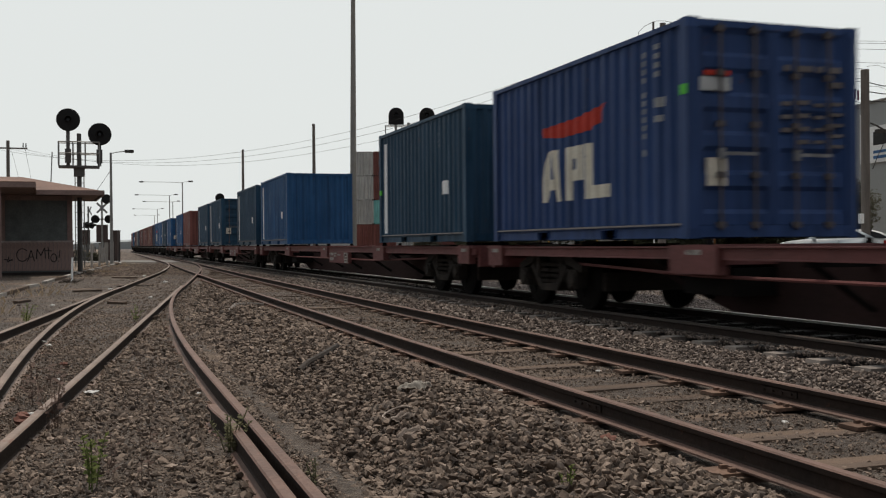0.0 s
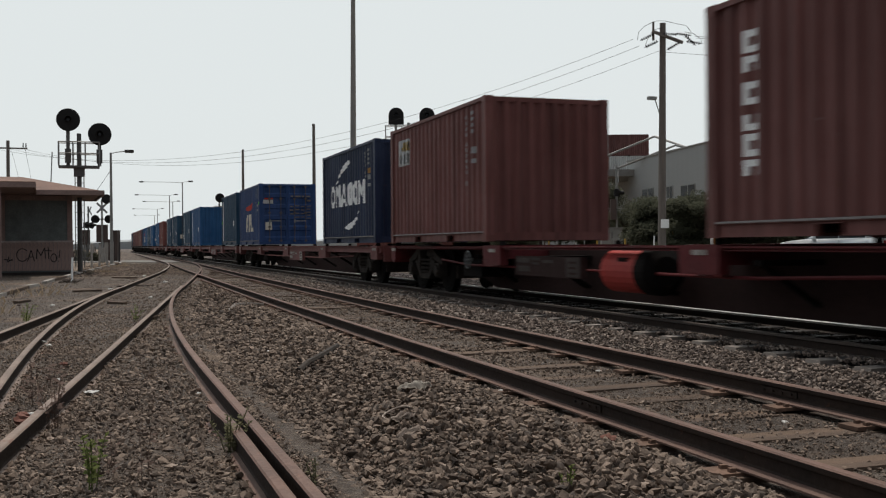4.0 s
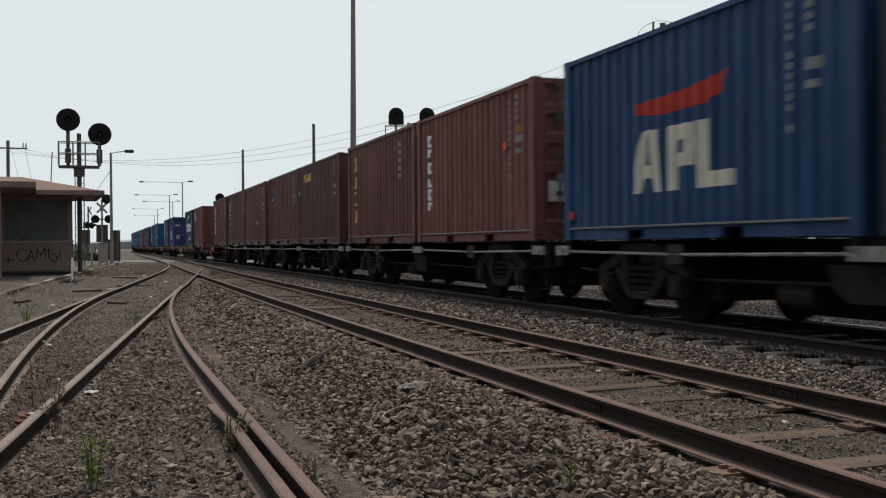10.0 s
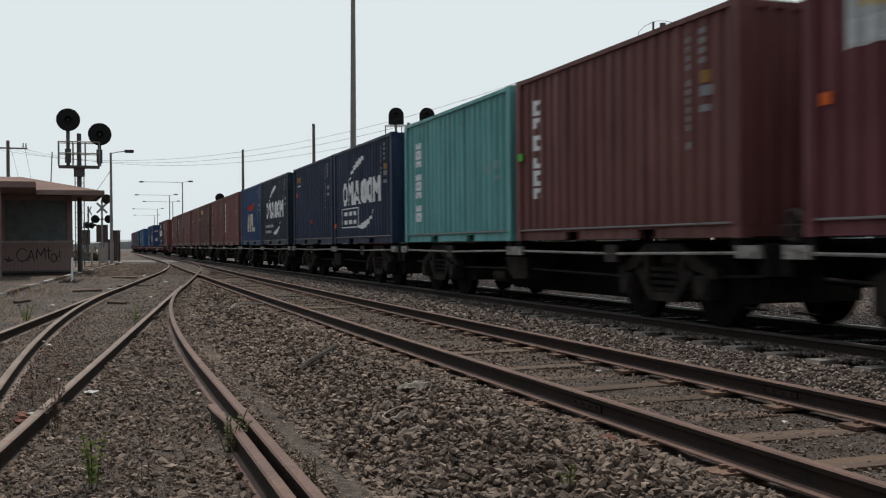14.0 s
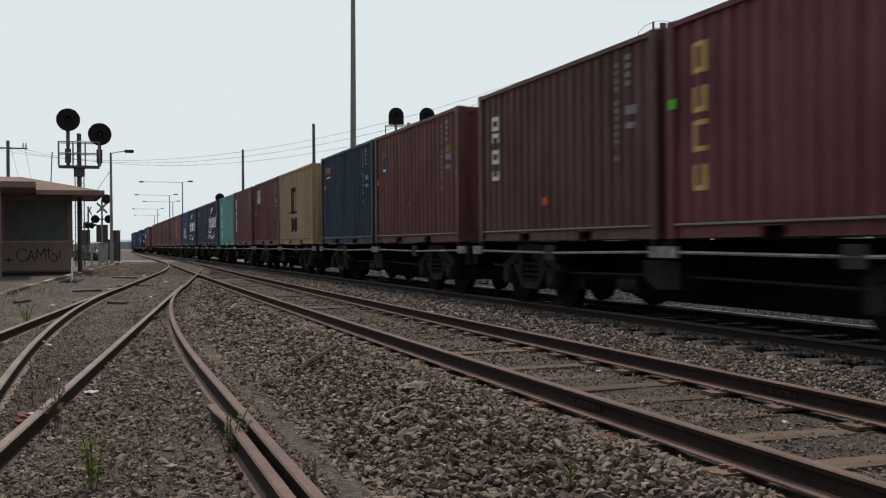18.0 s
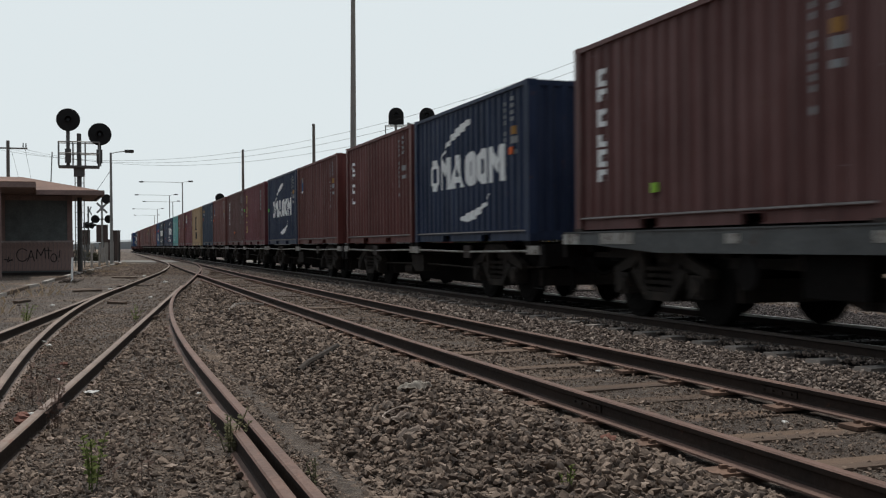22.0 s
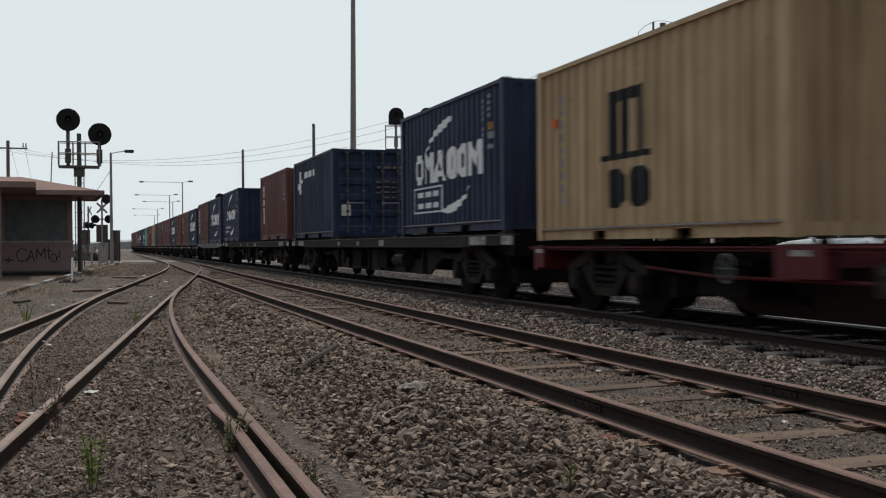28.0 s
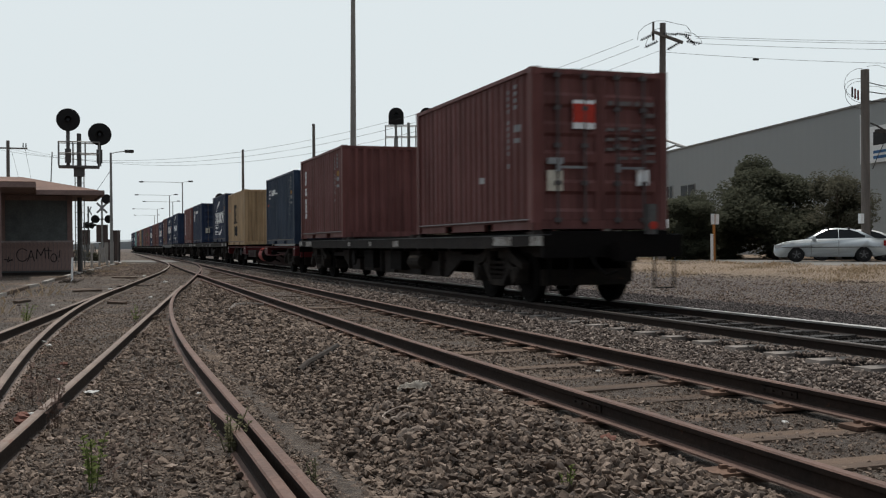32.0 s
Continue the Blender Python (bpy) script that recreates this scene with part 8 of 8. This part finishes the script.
# ---------------------------------------------------------------- ballast stones
def stone_shapes(count, seed):
    """Irregular low stones: unit vertices and faces of a bent icosahedron."""
    rng = np.random.RandomState(seed)
    g = (1 + 5 ** 0.5) / 2
    base = np.array([(-1, g, 0), (1, g, 0), (-1, -g, 0), (1, -g, 0), (0, -1, g), (0, 1, g), (0, -1, -g), (0, 1, -g), (g, 0, -1), (g, 0, 1), (-g, 0, -1), (-g, 0, 1)]) / 1.9
    faces = np.array([(0, 11, 5), (0, 5, 1), (0, 1, 7), (0, 7, 10), (0, 10, 11), (1, 5, 9), (5, 11, 4), (11, 10, 2), (10, 7, 6), (7, 1, 8),
                      (3, 9, 4), (3, 4, 2), (3, 2, 6), (3, 6, 8), (3, 8, 9), (4, 9, 5), (2, 4, 11), (6, 2, 10), (8, 6, 7), (9, 8, 1)])
    out = []
    for _ in range(count):
        v = base * rng.uniform(0.85, 1.35, (12, 1)) * rng.uniform(0.8, 1.2, (1, 3))
        for _ in range(10):
            d = rng.normal(size=3)
            d /= np.linalg.norm(d)
            over = np.maximum(0, v @ d - rng.uniform(0.36, 0.66))
            v = v - over[:, None] * d
        out.append(v)
    return out, faces


SHAPES, STONE_FACES = stone_shapes(16, 5)


def scatter(name, label, mat, places, seed):
    """places: rows of x, y, z, radius."""
    rng = np.random.RandomState(seed)
    k = len(places)
    pl = np.array(places)
    ang = rng.uniform(0, 2 * np.pi, (k, 3))
    cx, sx, cz, sz = np.cos(ang[:, 0] * 0.25), np.sin(ang[:, 0] * 0.25), np.cos(ang[:, 2]), np.sin(ang[:, 2])
    shp = np.array(SHAPES)[rng.randint(0, len(SHAPES), k)]
    shp = shp * np.stack([np.ones(k), rng.uniform(0.65, 1.0, k), rng.uniform(0.5, 0.85, k)], 1)[:, None, :]
    y1 = shp[:, :, 1] * cx[:, None] - shp[:, :, 2] * sx[:, None]
    z1 = shp[:, :, 1] * sx[:, None] + shp[:, :, 2] * cx[:, None]
    x2 = shp[:, :, 0] * cz[:, None] - y1 * sz[:, None]
    y2 = shp[:, :, 0] * sz[:, None] + y1 * cz[:, None]
    v = np.stack([x2, y2, z1], 2) * pl[:, 3][:, None, None] + pl[:, None, :3]
    f = STONE_FACES[None] + (np.arange(k) * 12)[:, None, None]
    me = bpy.data.meshes.new(name)
    me.vertices.add(k * 12)
    me.vertices.foreach_set("co", v.reshape(-1).astype(np.float32))
    me.loops.add(k * 60)
    me.loops.foreach_set("vertex_index", f.reshape(-1).astype(np.int32))
    me.polygons.add(k * 20)
    me.polygons.foreach_set("loop_start", np.arange(0, k * 60, 3, dtype=np.int32))
    me.update()
    me.shade_flat()
    return tagged(put(name, me, mat), label, "ballast", kind="stuff")


def strew(x0, x1, y0, y1, dense, ref, size, seed, heap=0.0, keep=None, power=1.7, sunk=0.05):
    """Random places between the lines x0(y) and x1(y), thinning with distance."""
    rng = random.Random(seed)
    out = []
    y = y0
    while y < y1:
        step = 0.25 if y < 12 else 0.6
        k = (min(1.0, ref / max(0.5, y))) ** power
        big = (1 / max(0.25, k)) ** 0.5
        a, b = x0(y), x1(y)
        for _ in range(int(max(0, b - a) * step * dense * k)):
            x, yy = rng.uniform(a, b), y + rng.uniform(0, step)
            if keep and not keep(x, yy):
                continue
            r = rng.uniform(*size) * (1.45 if rng.random() < 0.10 else 1.0) * min(big, 1.6)
            u = (x - a) / max(0.01, b - a)
            z = ground_z(x, yy) + heap * math.sin(math.pi * u) * rng.random() - r * sunk
            out.append((x, yy, z, r))
        y += step
    return out


def patchy(x, y):
    return noise.noise((x * 0.9, y * 0.6, 2.0)) > -0.28


left_a = lambda y: near_line(y) - GAUGE / 2
left_b = lambda y: near_line(y) + GAUGE / 2


brown = strew(lambda y: siding_right(y) + 0.30, lambda y: left_a(y) - 0.10, -4.0, 42, 860, 8.0, (0.014, 0.038), 1, 0.07)
brown += strew(lambda y: siding_right(y) + 0.08, lambda y: siding_right(y) + 0.60, -4.0, 30, 1900, 6.5, (0.006, 0.018), 2, sunk=0.3)
brown += strew(lambda y: siding_right(y) + 0.08, lambda y: siding_right(y) + 0.55, -4.0, 30, 170, 7.5, (0.014, 0.030), 44, keep=patchy)
brown += strew(lambda y: max(siding_right(y) - GAUGE + 0.1, branch_right(y) - 0.02), lambda y: siding_right(y) - 0.08, 3.0, 27, 1300, 6.5, (0.004, 0.013), 3, sunk=0.3, keep=lambda x, y: not (y < 6.5 and x > 0.66))
brown += strew(lambda y: max(siding_right(y) - GAUGE + 0.1, branch_right(y) - 0.02), lambda y: siding_right(y) - 0.10, -4.0, 27, 330, 7.5, (0.014, 0.034), 33, keep=lambda x, y: patchy(x, y) and not (y < 6.5 and x > 0.64))
brown += strew(lambda y: branch_right(y) - GAUGE, lambda y: branch_right(y) - 0.14, 4.0, 60, 900, 7.5, (0.005, 0.015), 4, sunk=0.4)
brown += strew(lambda y: left_a(y) + 0.16, lambda y: left_b(y) - 0.16, -3.0, 36, 800, 6.5, (0.004, 0.012), 5, sunk=0.3)
brown += strew(lambda y: left_a(y) + 0.08, lambda y: left_b(y) - 0.08, -4.0, 36, 220, 7.5, (0.012, 0.026), 55, keep=patchy)
brown += strew(lambda y: -3.6, lambda y: branch_right(y) - GAUGE - 0.2, 12.0, 44, 60, 15, (0.006, 0.018), 6, sunk=0.5)
brown += strew(lambda y: -1.2 + 0.03 * (y - 40), lambda y: left_a(y), 40.0, 70, 420, 15, (0.016, 0.04), 45)
brown += strew(lambda y: -0.6, lambda y: -0.1, 4.4, 12, 600, 8, (0.005, 0.016), 7)
scatter("ballast_brown", "loose brown-grey ballast stones between the tracks", STONE, brown, 11)


LITTER_DARK = worn("dark_rotten_litter", (0.050, 0.039, 0.033), (0.088, 0.066, 0.052), grain=40, patch=9)
litter = strew(lambda y: -2.6 + 0.02 * y, lambda y: branch_right(y) - GAUGE - 0.15, 13.0, 46, 7, 24, (0.012, 0.050), 61, sunk=0.4)
litter += strew(lambda y: branch_right(y) - GAUGE, lambda y: siding_right(y) - 0.15, 10.0, 40, 9, 20, (0.010, 0.042), 62, sunk=0.4)
litter += strew(lambda y: -1.15, lambda y: -0.62, 33.0, 34.6, 110, 30, (0.015, 0.060), 63, 0.10)
scatter("yard_debris", "dark clods and rotten scraps on the bare dirt", LITTER_DARK, litter, 17)
bm = bmesh.new()
rnd = random.Random(77)
for _ in range(16):
    a, k = rnd.uniform(0, 6.283), rnd.uniform(0.15, 0.42)
    x, y = rnd.uniform(-0.15, 0.15), rnd.uniform(-0.2, 0.2)
    rod(bm, (x, y, 0.02), (x + k * math.cos(a), y + k * math.sin(a), rnd.uniform(0.02, 0.24)), 0.012, 0.007, sides=5)
tagged(part("brush_heap", bm, LITTER_DARK, at=pose(-0.86, 33.7, 0)), "small heap of dead twigs by the white post", "twigs")
bm = bmesh.new()
tube(bm, [(-0.55, 0.05, 0.03), (0.1, 0.0, 0.035), (0.75, 0.03, 0.03)], 0.022)
tagged(part("point_rod", bm, RAIL_WEB, at=pose(1.05, 29.6, 0.02)), "thin dark point rod lying across the siding", "rod")
for x, y, ln, a in ((-0.25, 26.5, 0.35, 20), (0.9, 37.0, 0.5, -35), (1.75, 43.5, 0.55, 60), (0.35, 20.5, 0.28, -60), (-1.45, 22.0, 0.30, 70)):
    bm = bmesh.new()
    box(bm, -ln, ln, -0.05, 0.05, -0.02, 0.04)
    box(bm, -ln * 0.6, ln * 0.9, 0.03, 0.07, -0.02, 0.02)
    soften(bm, 0.01)
    tagged(part("timber_scrap", bm, TIMBER, at=pose(x, y, ground_z(x, y), 1.5, 0, a)), "splintered grey-brown board lying on the dirt", "scrap wood", "scrap boards")


SLEEPER_Y, SLEEPER_STEP = 0.063, 0.641


def clear_of_sleepers(x, y):
    return x < 6.27 or x > 6.74 or abs((y - SLEEPER_Y) / SLEEPER_STEP - round((y - SLEEPER_Y) / SLEEPER_STEP)) * SLEEPER_STEP > 0.125


def grey_stone():
    m, n, l, b = material("grey_ballast_stone", 0.92)
    g = n.new("ShaderNodeNewGeometry")
    tone = ramp_node(n, l, g.outputs["Random Per Island"], [(0.0, (0.060, 0.045, 0.037)), (0.4, (0.130, 0.100, 0.082)), (0.8, (0.205, 0.160, 0.132)), (1.0, (0.32, 0.265, 0.225))])
    fine = noise_node(n, l, coords(n, l), 45, 5, 0.7)
    l.new(mix_node(n, l, 1.0, tone, ramp_node(n, l, fine, [(0.25, 0.7), (0.8, 1.2)]), "MULTIPLY"), b.inputs["Base Color"])
    bump_node(n, l, fine, 0.5, 0.01, b)
    return m


GREY_STONE = grey_stone()
grey = strew(lambda y: left_b(y) + 0.10, lambda y: MAIN_X - GAUGE / 2 - 0.06, -4.0, 60, 560, 9.5, (0.017, 0.032), 21, 0.05, clear_of_sleepers)
bank = strew(lambda y: MAIN_X + GAUGE / 2 + 3.0, lambda y: 16.5, 6.0, 60, 260, 11, (0.008, 0.026), 23, 0.0, sunk=0.3)
shoulder = strew(lambda y: MAIN_X + GAUGE / 2 + 0.06, lambda y: MAIN_X + GAUGE / 2 + 3.1, 5.0, 60, 420, 11, (0.014, 0.028), 24, 0.0)
DARK_BALLAST = worn("dark_grey_ballast", (0.060, 0.053, 0.052), (0.105, 0.092, 0.088), rough=0.92, grain=40, patch=14)
scatter("ballast_shoulder", "dark grey ballast beside the main line", DARK_BALLAST, shoulder, 16)
scatter("ballast_bank", "rust-stained brown ballast on the far bank", STONE, bank, 15)
grey = [(x, y, z + (0.05 if x > 6.44 else 0.0), r) for x, y, z, r in grey]
scatter("ballast_grey", "grey ballast stones along the main line", GREY_STONE, grey, 12)

# stones coloured for oil and for the shade under the train
OILY_SHADED = worn("oily_shaded_ballast", (0.012, 0.011, 0.010), (0.024, 0.021, 0.019), rough=0.9, gloss=0.08, grain=40)
bed_stones = strew(lambda y: MAIN_X - GAUGE / 2 + 0.06, lambda y: MAIN_X + GAUGE / 2 - 0.06, -4.0, 60, 420, 11, (0.018, 0.032), 22, 0.02)
bed_stones = [(x, y, z + 0.035, r) for x, y, z, r in bed_stones]
scatter("ballast_oily", "ballast between the main line rails, oil and shade in its colour", OILY_SHADED, bed_stones, 14)

# ---------------------------------------------------------------- sleepers and fastenings
rnd = random.Random(9)
for i in range(150):
    y = SLEEPER_Y + SLEEPER_STEP * (i - 30)
    put("sleeper", CONC_SLEEPER, SLEEPER_DIRT_SHADE, main_track, at=pose(MAIN_X + rnd.uniform(-0.02, 0.02), y, 0, 0, 0, rnd.uniform(-0.6, 0.6)))
    if y < 40:
        for s in (-1, 1):
            put("rail_clip", CLIP, BOGIE_STEEL, main_track, at=pose(MAIN_X + s * GAUGE / 2, y, 0.004))
bm = bmesh.new()
for s in list(range(73, 330, 1)):
    x, y, a = main_line(float(s))
    ca, sa = math.cos(a), math.sin(a)
    v = box(bm, -1.42, 1.42, -0.13, 0.13, -0.1, 0.035)
    for p in v:
        p.co = Vector((x + p.co.x * ca + p.co.y * sa, y - p.co.x * sa + p.co.y * ca, p.co.z))
tagged(part("far_sleepers", bm, OILY_SHADED, main_track), kind="stuff")
y = -18.0
while y < 60:
    put("sleeper", WOOD_SLEEPER, TIMBER, near_track, at=pose(near_line(y) + rnd.uniform(-0.12, 0.12), y, rnd.uniform(-0.034, 0.010), rnd.uniform(-0.3, 0.3), rnd.uniform(-0.4, 0.4), rnd.uniform(-1.5, 1.5)))
    if y < 34:
        for s in (-1, 1):
            put("tie_plate", TIE_PLATE, PLATE_RUST, near_track, "", pose(near_line(y) + s * GAUGE / 2, y, 0.003, 0, 0, rnd.uniform(-5, 5)))
    y += rnd.uniform(0.56, 0.80)
y = -11.0
while y < 55:
    put("sleeper", WOOD_SLEEPER, TIMBER, siding, at=pose(siding_right(y) - GAUGE / 2 + rnd.uniform(-0.1, 0.1), y, 0.015 + rnd.uniform(-0.04, 0.0), rnd.uniform(-0.3, 0.3), rnd.uniform(-0.3, 0.3), rnd.uniform(-3, 1)))
    if y < 22:
        put("tie_plate", TIE_PLATE, PLATE_RUST, siding, "", pose(siding_right(y), y, 0.012, 0, 0, rnd.uniform(-3, 3)))
        put("tie_plate", TIE_PLATE, PLATE_RUST, siding, "", pose(siding_right(y) - GAUGE, y, 0.012, 0, 0, rnd.uniform(-3, 3)))
    y += rnd.uniform(0.62, 0.74)

# ---------------------------------------------------------------- motion of the train
def travelled(t):
    """Metres that the train has gone by time t: it slowly gathers speed."""
    return 8.057029 * t + 0.0294425 * t ** 2 - 1.48462e-5 * t ** 3 - 1.81475e-7 * t ** 4


def motions():
    times = [2.0 * i for i in range(17)]
    for ob, s, z in TRAIN:
        rows = []
        for t in times:
            x, y, a = main_line(s + travelled(t))
            rows.append((t, pose(x, y, z, 0, 0, -math.degrees(a))))
        walk(ob, rows)
    turns = [i / 15.0 for i in range(481)]
    spin = [(t, -math.degrees(travelled(t) / WHEEL_R)) for t in turns]
    for ws, y in WHEELSETS[:ROLLING]:
        walk(ws, [(t, pose(0, y, 0, a)) for t, a in spin])


ROLLING = 96

motions()
